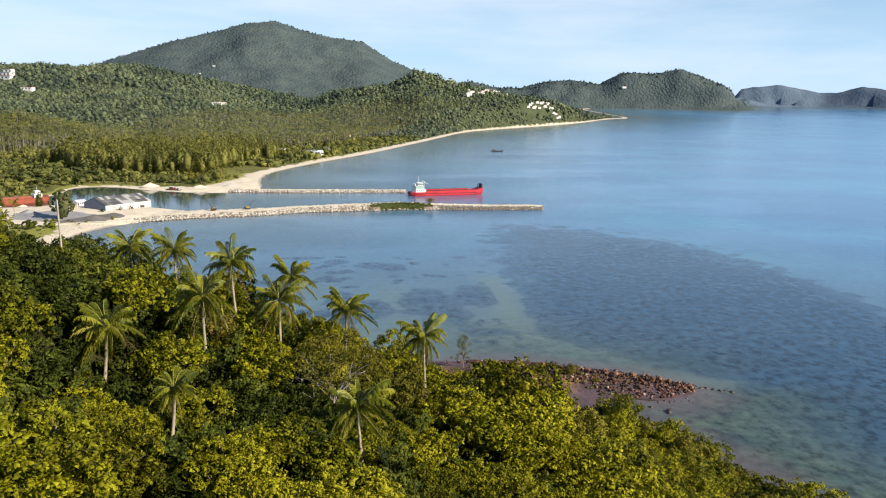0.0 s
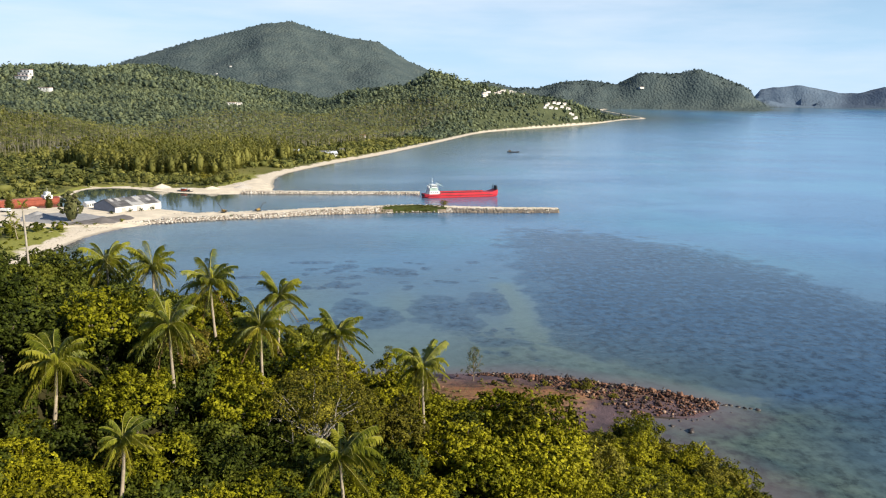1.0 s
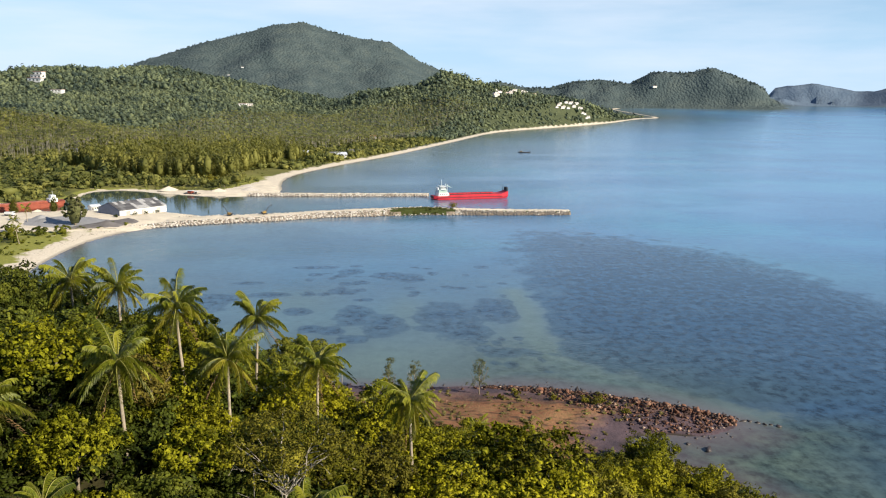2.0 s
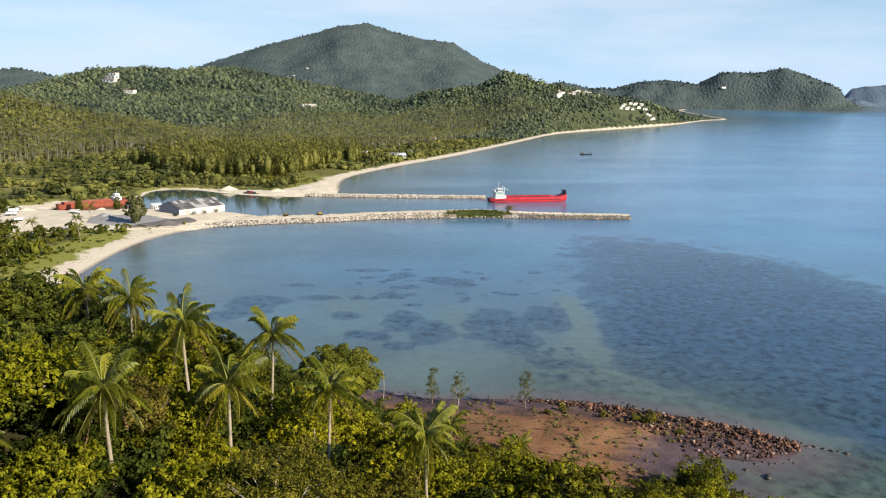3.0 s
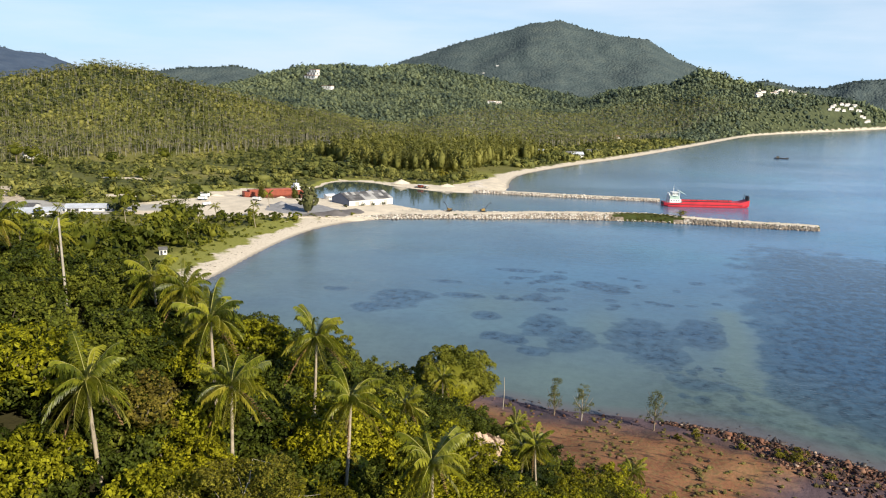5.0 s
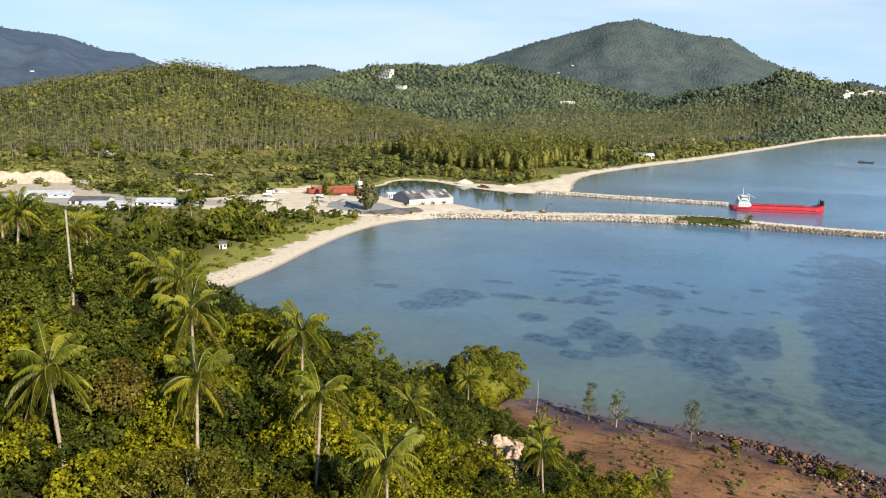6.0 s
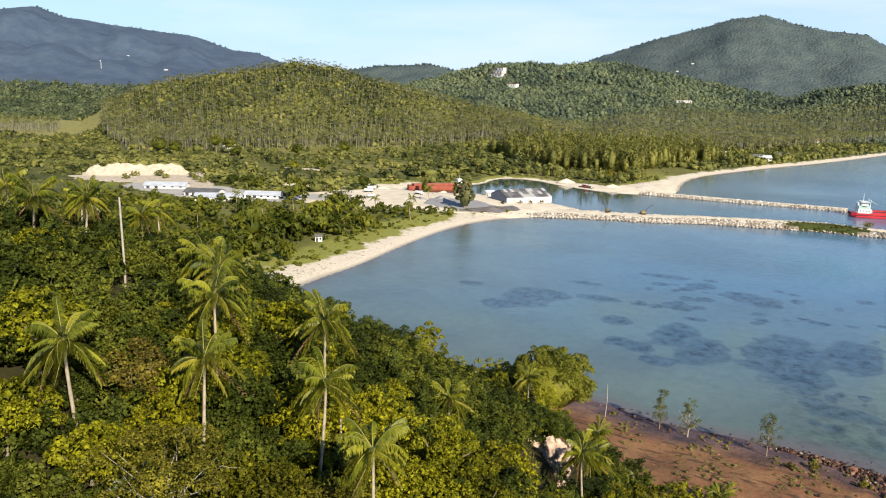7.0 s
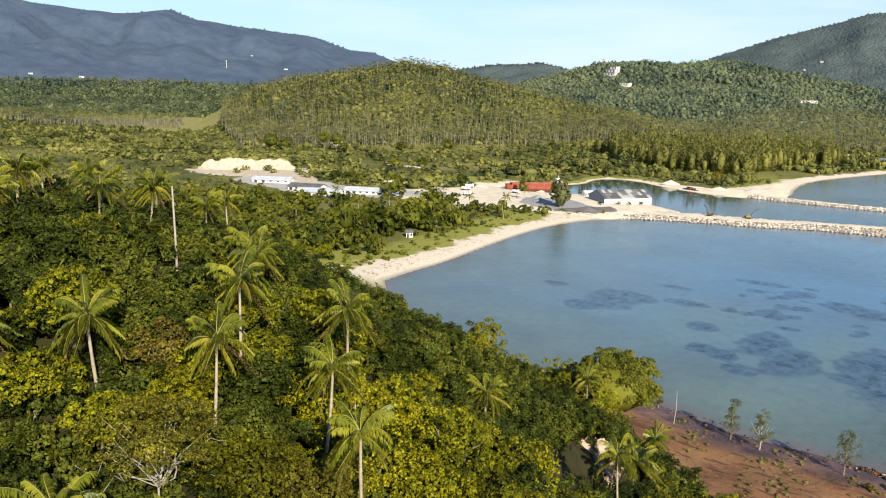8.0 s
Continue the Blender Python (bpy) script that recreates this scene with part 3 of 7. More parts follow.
def sea_material():
    m, nt, b = mat("sea_water", 0.16, 0, 0.5)
    b.inputs["IOR"].default_value = 1.33
    big, mid, patch = (noise_at(nt, s, 5, coords="World") for s in (0.006, 0.03, 0.07))
    off = math_node(nt, "ADD", attr(nt, "offshore"), math_node(nt, "MULTIPLY", math_node(nt, "SUBTRACT", mid.outputs["Fac"], 0.5), 40.0))
    deep = ramp(nt, big.outputs["Fac"], (0.35, (0.060, 0.172, 0.362)), (0.5, (0.074, 0.222, 0.43)), (0.65, (0.088, 0.285, 0.47)))
    shallow = ramp(nt, mid.outputs["Fac"], (0.35, (0.100, 0.136, 0.138)), (0.65, (0.130, 0.172, 0.154)))
    col = blend(nt, ramp(nt, math_node(nt, "MULTIPLY", off, 0.0022), (0.01, 0.0), (0.25, 0.45), (0.75, 1.0)), shallow, deep)
    # Paler far out: reflected sky put into the base colour.
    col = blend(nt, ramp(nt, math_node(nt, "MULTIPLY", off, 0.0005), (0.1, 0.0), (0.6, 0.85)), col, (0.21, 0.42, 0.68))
    col = blend(nt, math_node(nt, "MULTIPLY", attr(nt, "sandbar"), 0.75), col, (0.135, 0.198, 0.186))
    wob = math_node(nt, "ADD", attr(nt, "weed"), math_node(nt, "MULTIPLY", math_node(nt, "SUBTRACT", patch.outputs["Fac"], 0.5), 1.1))
    wide = math_node(nt, "ADD", attr(nt, "meadow_bed"), math_node(nt, "MULTIPLY", math_node(nt, "SUBTRACT", patch.outputs["Fac"], 0.5), 1.3))
    col = blend(nt, ramp(nt, wide, (0.34, 0.0), (0.52, 0.64), (1.0, 0.88)), col, (0.022, 0.064, 0.128))
    col = blend(nt, ramp(nt, wob, (0.33, 0.0), (0.42, 0.5), (0.9, 0.74)), col, (0.028, 0.064, 0.122))
    dabs = noise_at(nt, 0.27, 4, 0.62, "World", (1.0, 0.85, 1.0))
    murky = ramp(nt, patch.outputs["Fac"], (0.36, (0.022, 0.046, 0.044)), (0.62, (0.07, 0.10, 0.068)))
    col = blend(nt, math_node(nt, "MULTIPLY", attr(nt, "murk"), 0.85), col, murky)
    dab = blend(nt, 1.0, col, ramp(nt, dabs.outputs["Fac"], (0.37, 0.4), (0.5, 1.0), (0.63, 1.4)), "MULTIPLY")
    col = blend(nt, math_node(nt, "MAXIMUM", math_node(nt, "MAXIMUM", ramp(nt, wob, (0.36, 0.12), (0.66, 0.8)), ramp(nt, wide, (0.4, 0.0), (0.8, 0.9))), attr(nt, "murk")), col, dab)
    edge = ramp(nt, math_node(nt, "MULTIPLY", attr(nt, "offshore"), math_node(nt, "SUBTRACT", 0.05, math_node(nt, "MULTIPLY", attr(nt, "murk"), 0.03))), (0.0, 0.8), (0.4, 0.0))
    col = blend(nt, edge, col, (0.15, 0.115, 0.12))
    # Lagoon darkened: the bank trees' reflection is put into its colour.
    col = blend(nt, attr(nt, "still"), col, (0.05, 0.075, 0.07))
    nt.links.new(col, b.inputs["Base Color"])
    swell, chop = noise_at(nt, 0.10, 3, 0.5, "World", (1.0, 2.2, 1.0)), noise_at(nt, 0.55, 3, 0.6, "World", (1.0, 1.8, 1.0))
    calm = noise_at(nt, 0.0035, 3, 0.5, "World", (1.0, 3.0, 1.0))
    h = math_node(nt, "ADD", swell.outputs["Fac"], math_node(nt, "MULTIPLY", chop.outputs["Fac"], 0.75))
    still = attr(nt, "still")
    n = node(nt, "ShaderNodeBump", Distance=0.5)
    force = math_node(nt, "MULTIPLY", ramp(nt, calm.outputs["Fac"], (0.38, 0.10), (0.62, 0.45)), math_node(nt, "SUBTRACT", 1.0, math_node(nt, "MULTIPLY", still, 0.9)))
    far = ramp(nt, math_node(nt, "MULTIPLY", attr(nt, "offshore"), 0.0005), (0.1, 1.0), (0.45, 0.15))
    nt.links.new(math_node(nt, "MULTIPLY", force, far), n.inputs["Strength"])
    open_sea = ramp(nt, math_node(nt, "MULTIPLY", attr(nt, "offshore"), 0.0005), (0.12, 0.16), (0.6, 0.3))
    nt.links.new(math_node(nt, "SUBTRACT", open_sea, math_node(nt, "MULTIPLY", still, 0.11)), b.inputs["Roughness"])
    nt.links.new(h, n.inputs["Height"])
    nt.links.new(n.outputs["Normal"], b.inputs["Normal"])
    return m


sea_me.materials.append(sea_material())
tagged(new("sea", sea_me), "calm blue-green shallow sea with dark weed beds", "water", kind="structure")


# ---------------------------------------------------------------- leaves and trees
def leaf_cloud(rng, centres, radii3, count, size, up=0.35, droop=0.0):
    """Leaf sprays, three corners each, over the outer side of balls round the centres."""
    n = len(centres) * count
    c = np.repeat(centres, count, 0)
    d = rng.normal(size=(n, 3))
    d /= np.linalg.norm(d, axis=1, keepdims=True)
    d[:, 2] = np.where(d[:, 2] < -0.35, -d[:, 2], d[:, 2])
    p = c + d * np.repeat(radii3, count, 0) * rng.uniform(0.72, 1.08, (n, 1))
    nor = d + rng.normal(size=(n, 3)) * 0.42 + np.array([0, 0, up])
    nor /= np.linalg.norm(nor, axis=1, keepdims=True)
    a = np.cross(nor, rng.normal(size=(n, 3)))
    a /= np.linalg.norm(a, axis=1, keepdims=True)
    b = np.cross(nor, a)
    ln = size * rng.uniform(0.6, 1.35, (n, 1))
    wd = ln * rng.uniform(0.5, 0.8, (n, 1))
    dr = np.array([0, 0, -1.0]) * ln * droop
    v = np.stack([p - a * ln * 0.5 - b * wd * 0.5, p - a * ln * 0.3 + b * wd * 0.5, p + a * ln * 0.5 + dr], 1)
    return v.reshape(-1, 3), np.arange(n * 3).reshape(n, 3)


def ball(rng, rx, rz, cz, n=1, rough=0.15):
    bm = bmesh.new()
    bmesh.ops.create_icosphere(bm, subdivisions=n, radius=1)
    v = np.array([q.co for q in bm.verts])
    f = np.array([[q.index for q in t.verts] for t in bm.faces])
    bm.free()
    v = v * (1 + rng.uniform(-rough, rough, (len(v), 1))) * np.array([rx, rx, rz]) + np.array([0, 0, cz])
    return v, f


def crown_arrays(seed, r, rz, cz, clumps, count, size, core=0.68):
    """A crown in lobes: each lobe carries several clumps of leaf sprays, with gaps between the lobes."""
    rng = np.random.RandomState(seed)
    lobes = max(4, int(round(1.9 * math.sqrt(clumps))))
    i = np.arange(lobes) + 0.5
    zz = 1 - 1.3 * i / lobes
    ph = i * 2.39996 + rng.uniform(0, 0.9, lobes)
    rr = np.sqrt(np.clip(1 - zz ** 2, 0, 1))
    out = np.stack([rr * np.cos(ph), rr * np.sin(ph), zz], 1)
    lc = out * np.array([r, r, rz]) * rng.uniform(0.48, 0.78, (lobes, 1)) + np.array([0, 0, cz])
    lr = r * rng.uniform(0.75, 1.25, (lobes, 1)) * 1.4 / math.sqrt(lobes)
    k = np.arange(clumps) % lobes
    d = rng.normal(size=(clumps, 3)) + 0.8 * out[k] + np.array([0, 0, 0.3])
    d /= np.linalg.norm(d, axis=1, keepdims=True)
    c = lc[k] + d * lr[k] * np.array([0.85, 0.85, 0.72])
    cr = lr[k] * rng.uniform(0.28, 0.46, (clumps, 1)) * np.array([1, 1, 0.85])
    v, q = leaf_cloud(rng, c, cr, count, size)
    bv, bf = ball(rng, r * core * 0.86, rz * core * 0.86, cz, 2 if clumps > 17 else 1, 0.12)
    return np.concatenate([v, bv]), q, bf + len(v)


def trunk_arrays(seed, h, r, reach, limbs=5):
    bm = rod((0, 0, -1.5), (0, 0, h * 0.6), r, r * 0.7, 7)
    rng = np.random.RandomState(seed)
    for k in range(limbs):
        a = k * 6.283 / limbs + rng.uniform(-0.4, 0.4)
        mid = Vector((math.cos(a) * reach * 0.4, math.sin(a) * reach * 0.4, h * rng.uniform(0.62, 0.78)))
        end = Vector((math.cos(a + 0.3) * reach * 0.85, math.sin(a + 0.3) * reach * 0.85, h * rng.uniform(0.8, 1.05)))
        rod((0, 0, h * rng.uniform(0.35, 0.58)), mid, r * 0.5, r * 0.35, 5, bm)
        rod(mid, end, r * 0.35, r * 0.12, 5, bm)
    return bm


def spaced(step, x0, x1, y0, y1, seed, jitter=0.42):
    rng = np.random.RandomState(seed)
    gx_, gy_ = np.meshgrid(np.arange(x0, x1, step), np.arange(y0, y1, step * 0.87))
    gx_ = gx_ + (np.arange(gx_.shape[0]) % 2)[:, None] * step / 2
    x = (gx_ + rng.uniform(-jitter, jitter, gx_.shape) * step).ravel()
    y = (gy_ + rng.uniform(-jitter, jitter, gy_.shape) * step).ravel()
    return x, y, rng


def joined(name, templates, x, y, z, size, rng, materials, label, category, squash=None):
    """Many trees as one mesh: each place takes a turned and scaled template."""
    vs, tints, base = [], [], 0
    pick = rng.randint(0, len(templates), len(x))
    ang = rng.uniform(0, 6.283, len(x))
    order = []
    for k, (tv, parts) in enumerate(templates):
        w = np.where(pick == k)[0]
        if not len(w):
            continue
        ca, sa, s = np.cos(ang[w])[:, None], np.sin(ang[w])[:, None], size[w][:, None]
        sz = s * (squash[w][:, None] if squash is not None else 1.0)
        vx = (tv[None, :, 0] * ca - tv[None, :, 1] * sa) * s + x[w][:, None]
        vy = (tv[None, :, 0] * sa + tv[None, :, 1] * ca) * s + y[w][:, None]
        vz = tv[None, :, 2] * sz + z[w][:, None]
        vs.append(np.stack([vx, vy, vz], -1).reshape(-1, 3))
        tints.append(np.repeat(rng.uniform(0, 1, len(w)), len(tv)))
        for f, m in parts:
            ff = (f[None] + (np.arange(len(w)) * len(tv))[:, None, None] + base).reshape(-1, f.shape[1])
            order.append((ff, m))
        base += len(w) * len(tv)
    idx = np.concatenate([np.full(len(f), m) for f, m in order])
    me = mesh_np(name, np.concatenate(vs), [f for f, _ in order], materials, idx)
    me.attributes.new("tint", "FLOAT", "POINT").data.foreach_set("value", np.concatenate(tints).astype(np.float32))
    return tagged(new(name, me), label, category, kind="stuff")


# Headland trees: seven crowns with their limbs; the nearest ones are trees of their own.
CROWNS = []
for k in range(7):
    r = (4.2, 3.6, 4.8, 3.3, 4.0, 3.0, 4.5)[k]
    rz, cz = r * (0.72, 0.85, 0.62, 0.95, 0.75, 1.0, 0.68)[k], r * 0.9 + 0.8
    v, q, t = crown_arrays(100 + k, r, rz, cz, 104 + k % 3 * 10, 21, 0.56 + 0.04 * (k % 3), 0.62)
    pale = k == 4
    crown_me = mesh_np("crown", v, [q, t], [LEAF_PALE if pale else LEAF_DEEP if k in (3, 5) else LEAF_GOLD if k == 6 else LEAF])
    bm = trunk_arrays(50 + k, cz + rz * 0.5, 0.2, r * 0.8)
    trunk_me = bpy.data.meshes.new("trunk")
    bm.to_mesh(trunk_me)
    bm.free()
    trunk_me.materials.append(BARK_PALE if pale else BARK)
    lo, far_ = crown_arrays(200 + k, r, rz, cz, 48, 13, 0.76, 0.7), crown_arrays(220 + k, r, rz, cz, 30, 11, 1.0, 0.66)
    lm = 2 if pale else 1 if k in (3, 5) else 3 if k == 6 else 0
    CROWNS.append((crown_me, trunk_me, (lo[0], [(lo[1], lm), (lo[2], lm)]), (far_[0], [(far_[1], lm), (far_[2], lm)])))

TREE_LABELS = ["dense green broadleaf tree in the headland wood", "rounded green broadleaf tree on the headland slope", "spreading green broadleaf tree among palms",
               "small dark green tree under the canopy", "pale olive tree with bare twigs showing", "tall narrow green tree in the wood", "wide yellow-green canopy tree on the slope"]
PALMS = [(-12, 80.5, 62.9), (14.8, 90, 54.7), (4.6, 97.5, 56.4), (-3.8, 109.5, 58.4), (-4, 89.5, 59.9), (-11.2, 99, 63), (-21.2, 111, 62.4), (-29, 116.5, 62),
         (-21, 74.3, 61.3), (-54.4, 118.8, 67.7), (-51, 107.2, 69.3), (-7.1, 192.5, 22.6), (18.7, 145, 31.5), (5.6, 66.5, 54.6), (-11.7, 62.4, 58.7), (-55.8, 130.5, 63),
         (-69.8, 104.9, 70.4), (-1.1, 138.9, 38.6), (20.8, 181, 9.5), (35.5, 186.7, 8.5), (10.3, 188.3, 15), (14.9, 164.1, 21.5), (-78, 122, 67.5), (-88, 108, 71), (-64, 142, 61.5), (-82, 96, 71.5), (-60, 96, 69), (-72, 132, 64), (-98, 124, 67)]
tx, ty, trng = spaced(5.6, -190, 112, 20, 300, 11)
tsd = shore(tx, ty)
tz = height(tx, ty, tsd)
in_reef = inside(REEF_FLAT, tx, ty) | (off_line(REEF_FLAT, tx, ty, True) < 4)
BANK = np.array([(1, 178), (12, 181), (18, 169), (18, 158), (11, 154), (4, 163)], float)
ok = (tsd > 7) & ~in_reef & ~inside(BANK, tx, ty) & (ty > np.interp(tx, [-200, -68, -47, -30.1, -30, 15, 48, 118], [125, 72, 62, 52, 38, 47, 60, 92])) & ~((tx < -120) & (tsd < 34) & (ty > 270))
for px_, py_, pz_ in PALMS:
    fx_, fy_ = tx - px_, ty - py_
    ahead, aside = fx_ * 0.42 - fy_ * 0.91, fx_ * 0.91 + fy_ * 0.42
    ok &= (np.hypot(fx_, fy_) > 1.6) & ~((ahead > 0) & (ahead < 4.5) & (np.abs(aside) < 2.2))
ok &= ~((np.abs((tx + 37.2) * 0.75 + (ty - 109.7) * 0.66) < 3.4) & ((tx + 37.2) * 0.66 - (ty - 109.7) * 0.75 > -1) & ((tx + 37.2) * 0.66 - (ty - 109.7) * 0.75 < 20))
ok &= np.hypot(tx - 3, ty - 77) > 4.5
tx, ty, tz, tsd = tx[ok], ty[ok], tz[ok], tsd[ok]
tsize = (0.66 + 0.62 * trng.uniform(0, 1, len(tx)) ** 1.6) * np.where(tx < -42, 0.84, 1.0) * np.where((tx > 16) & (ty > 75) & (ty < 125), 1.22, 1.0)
# Trees between the palms and the camera's path are kept low, so the palms show.
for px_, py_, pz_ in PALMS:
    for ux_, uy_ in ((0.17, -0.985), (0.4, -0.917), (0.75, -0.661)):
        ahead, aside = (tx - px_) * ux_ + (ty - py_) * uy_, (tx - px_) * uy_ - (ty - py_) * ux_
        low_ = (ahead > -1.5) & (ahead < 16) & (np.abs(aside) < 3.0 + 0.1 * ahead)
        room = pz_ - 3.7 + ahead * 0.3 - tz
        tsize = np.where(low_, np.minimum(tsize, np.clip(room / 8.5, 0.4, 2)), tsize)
# Tree heights are cut along the camera's lines of sight to the eroded bank.
down, along = (ty - 171) * -0.975 + (tx - 6.5) * 0.22, (tx - 6.5) * 0.975 + (ty - 171) * 0.22
below = (down > -4) & (down < 40) & (along > -5 - 0.05 * down) & (along < 5.5)
room = 11.0 + 0.52 * down - tz
tsize = np.where(below, np.minimum(tsize, room / 9.5), tsize)
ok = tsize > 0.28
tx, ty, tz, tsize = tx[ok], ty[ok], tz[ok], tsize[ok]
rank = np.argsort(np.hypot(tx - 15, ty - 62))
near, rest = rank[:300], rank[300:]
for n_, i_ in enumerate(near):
    # Besides species, the mix paints light: gold for sunlit east, deep for shaded west.
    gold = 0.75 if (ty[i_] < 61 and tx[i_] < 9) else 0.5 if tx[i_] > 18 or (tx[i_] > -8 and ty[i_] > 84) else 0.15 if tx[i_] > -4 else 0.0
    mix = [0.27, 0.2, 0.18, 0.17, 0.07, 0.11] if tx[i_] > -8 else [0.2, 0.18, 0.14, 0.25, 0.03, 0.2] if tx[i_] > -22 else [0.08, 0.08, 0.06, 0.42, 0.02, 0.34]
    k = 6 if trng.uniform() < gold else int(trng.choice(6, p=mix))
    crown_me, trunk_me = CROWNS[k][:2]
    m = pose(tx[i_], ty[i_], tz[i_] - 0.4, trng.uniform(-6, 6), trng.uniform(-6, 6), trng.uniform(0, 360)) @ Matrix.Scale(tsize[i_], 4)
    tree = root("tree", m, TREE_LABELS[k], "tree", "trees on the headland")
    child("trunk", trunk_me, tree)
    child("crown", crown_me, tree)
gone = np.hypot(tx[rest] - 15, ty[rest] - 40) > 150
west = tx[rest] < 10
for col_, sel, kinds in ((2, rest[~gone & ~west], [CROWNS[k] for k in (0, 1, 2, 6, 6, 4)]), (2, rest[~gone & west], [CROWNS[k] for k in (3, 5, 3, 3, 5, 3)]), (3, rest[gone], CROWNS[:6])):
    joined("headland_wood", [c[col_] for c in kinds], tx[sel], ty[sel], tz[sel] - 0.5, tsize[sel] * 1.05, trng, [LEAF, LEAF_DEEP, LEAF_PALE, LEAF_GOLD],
           "dense green broadleaf wood covering the headland slope", "wood")


# Undergrowth between the trees; some of the gaps' shade is put into its deep leaf colour.
ux, uy, urng = spaced(3.5, -60, 100, 45, 190, 15)
usd = shore(ux, uy)
uk = (usd > 5) & ~inside(REEF_FLAT, ux, uy) & ~inside(BANK, ux, uy) & (uy > np.interp(ux, [-200, -68, -47, -30.1, -30, 15, 48, 118], [125, 72, 62, 52, 38, 47, 60, 92]))
down, along = (uy - 171) * -0.975 + (ux - 6.5) * 0.22, (ux - 6.5) * 0.975 + (uy - 171) * 0.22
uk &= ~((down > -4) & (down < 40) & (along > -5 - 0.05 * down) & (along < 5.5) & (height(ux, uy, usd) + 3.4 > 11.0 + 0.52 * down))
uk &= ~((np.abs((ux + 37.2) * 0.75 + (uy - 109.7) * 0.66) < 2.2) & ((ux + 37.2) * 0.66 - (uy - 109.7) * 0.75 > -1) & ((ux + 37.2) * 0.66 - (uy - 109.7) * 0.75 < 16))
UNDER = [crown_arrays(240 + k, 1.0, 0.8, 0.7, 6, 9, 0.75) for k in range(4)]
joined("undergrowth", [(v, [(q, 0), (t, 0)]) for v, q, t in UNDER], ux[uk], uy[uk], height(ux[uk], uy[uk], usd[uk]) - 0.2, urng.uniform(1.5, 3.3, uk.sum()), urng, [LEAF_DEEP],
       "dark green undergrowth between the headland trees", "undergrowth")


# The wood goes on over the top of the headland.
hx_, hy_, hrng = spaced(6.4, -150, 120, -120, 125, 17)
hsd = shore(hx_, hy_)
hk = (hsd > 6) & (hy_ < np.interp(hx_, [-200, -68, -47, -30.1, -30, 15, 48, 118], [125, 72, 62, 52, 38, 47, 60, 92]) - 3)
TOP = [crown_arrays(260 + k, 1.0, 0.75, 0.85, 9, 10, 0.55) for k in range(4)]
joined("headland_wood", [(v, [(q, 0), (t, 0)]) for v, q, t in TOP], hx_[hk], hy_[hk], height(hx_[hk], hy_[hk], hsd[hk]) - 0.3, hrng.uniform(3.3, 5.2, hk.sum()), hrng, [LEAF],
       "green broadleaf wood on the top of the headland", "wood")


# Coconut palms: trunk, and every frond a part.
def frond_mesh(seed, length, lift, droop, leaflets=42, leaf=0.84, material=FROND):
    """A frond along +x: a bent rib with hanging leaflets on both sides."""
    rng = np.random.RandomState(seed)
    t = np.linspace(0, 1, 9)
    rx = length * (t - 0.12 * droop * t ** 2)
    rz = length * (lift * t - droop * t ** 2)
    rib = np.stack([rx, 0 * t, rz], 1)
    v, f = [], []
    for i, p in enumerate(rib):
        w = 0.06 * (1 - 0.75 * t[i])
        v += [p + (0, -w, 0), p + (0, w, 0), p + (0, 0, w * 1.2)]
        if i:
            a, b = len(v) - 6, len(v) - 3
            f += [(a, b, b + 2, a + 2), (a + 2, b + 2, b + 1, a + 1), (a + 1, b + 1, b, a)]
    rib_faces = len(f)
    for i in range(leaflets):
        s = 0.13 + 0.87 * i / (leaflets - 1)
        p = np.array([np.interp(s, t, rib[:, k]) for k in range(3)])
        ln = leaf * (0.5 + 0.7 * math.sin(math.pi * min(1, s * 0.82 + 0.12))) * rng.uniform(0.85, 1.15)
        for side in (-1, 1):
            fwd, out, down = rng.uniform(0.35, 0.65), rng.uniform(0.5, 0.8), rng.uniform(0.15, 0.7)
            d = np.array([fwd, side * out, -down * 0.5])
            e = np.array([fwd * 0.8, side * out * 0.6, -0.5 - down * 0.9])
            a = p + d * ln * 0.5
            b = a + e * ln * 0.5
            w = np.array([0.053, 0, 0.009])
            n = len(v)
            v += [p - w, p + w, a + w * 1.1, a - w * 1.1, b]
            f += [(n, n + 1, n + 2, n + 3), (n + 3, n + 2, n + 4, n + 4)]
    quads = np.array([q for q in f if q[2] != q[3]])
    tris = np.array([q[:3] for q in f if q[2] == q[3]])
    dry = material is FROND_DRY
    idx = np.where(np.arange(len(quads) + len(tris)) < rib_faces, 0 if dry else 1, 0)
    return mesh_np("frond", np.array(v), [quads, tris], [material] if dry else [material, FROND_RIB], idx)


FRONDS = {"up": [frond_mesh(i, 3.1, 1.25 + 0.32 * i, 0.72 + 0.1 * i) for i in range(3)], "mid": [frond_mesh(10 + i, 3.6, 0.75 + 0.2 * i, 1.0) for i in range(4)],
          "low": [frond_mesh(20 + i, 3.6, 0.16 + 0.13 * i, 0.85, material=FROND_OLD_LIT if i % 2 else FROND) for i in range(4)],
          "hang": [frond_mesh(40 + i, 3.4, -0.35, 0.55, material=FROND_OLD_LIT) for i in range(3)],
          "dry": [frond_mesh(30 + i, 2.9, -1.1, 0.75, 16, 0.6, FROND_DRY) for i in range(2)]}


def bent_tube(points, radii_, n=8):
    v, f = [], []
    for i, (p, r) in enumerate(zip(points, radii_)):
        for k in range(n):
            a = 6.2832 * k / n
            v.append((p[0] + r * math.cos(a), p[1] + r * math.sin(a), p[2]))
        if i:
            b = (i - 1) * n
            f += [(b + k, b + (k + 1) % n, b + n + (k + 1) % n, b + n + k) for k in range(n)]
    return np.array(v), np.array(f)


nut_bm = bmesh.new()
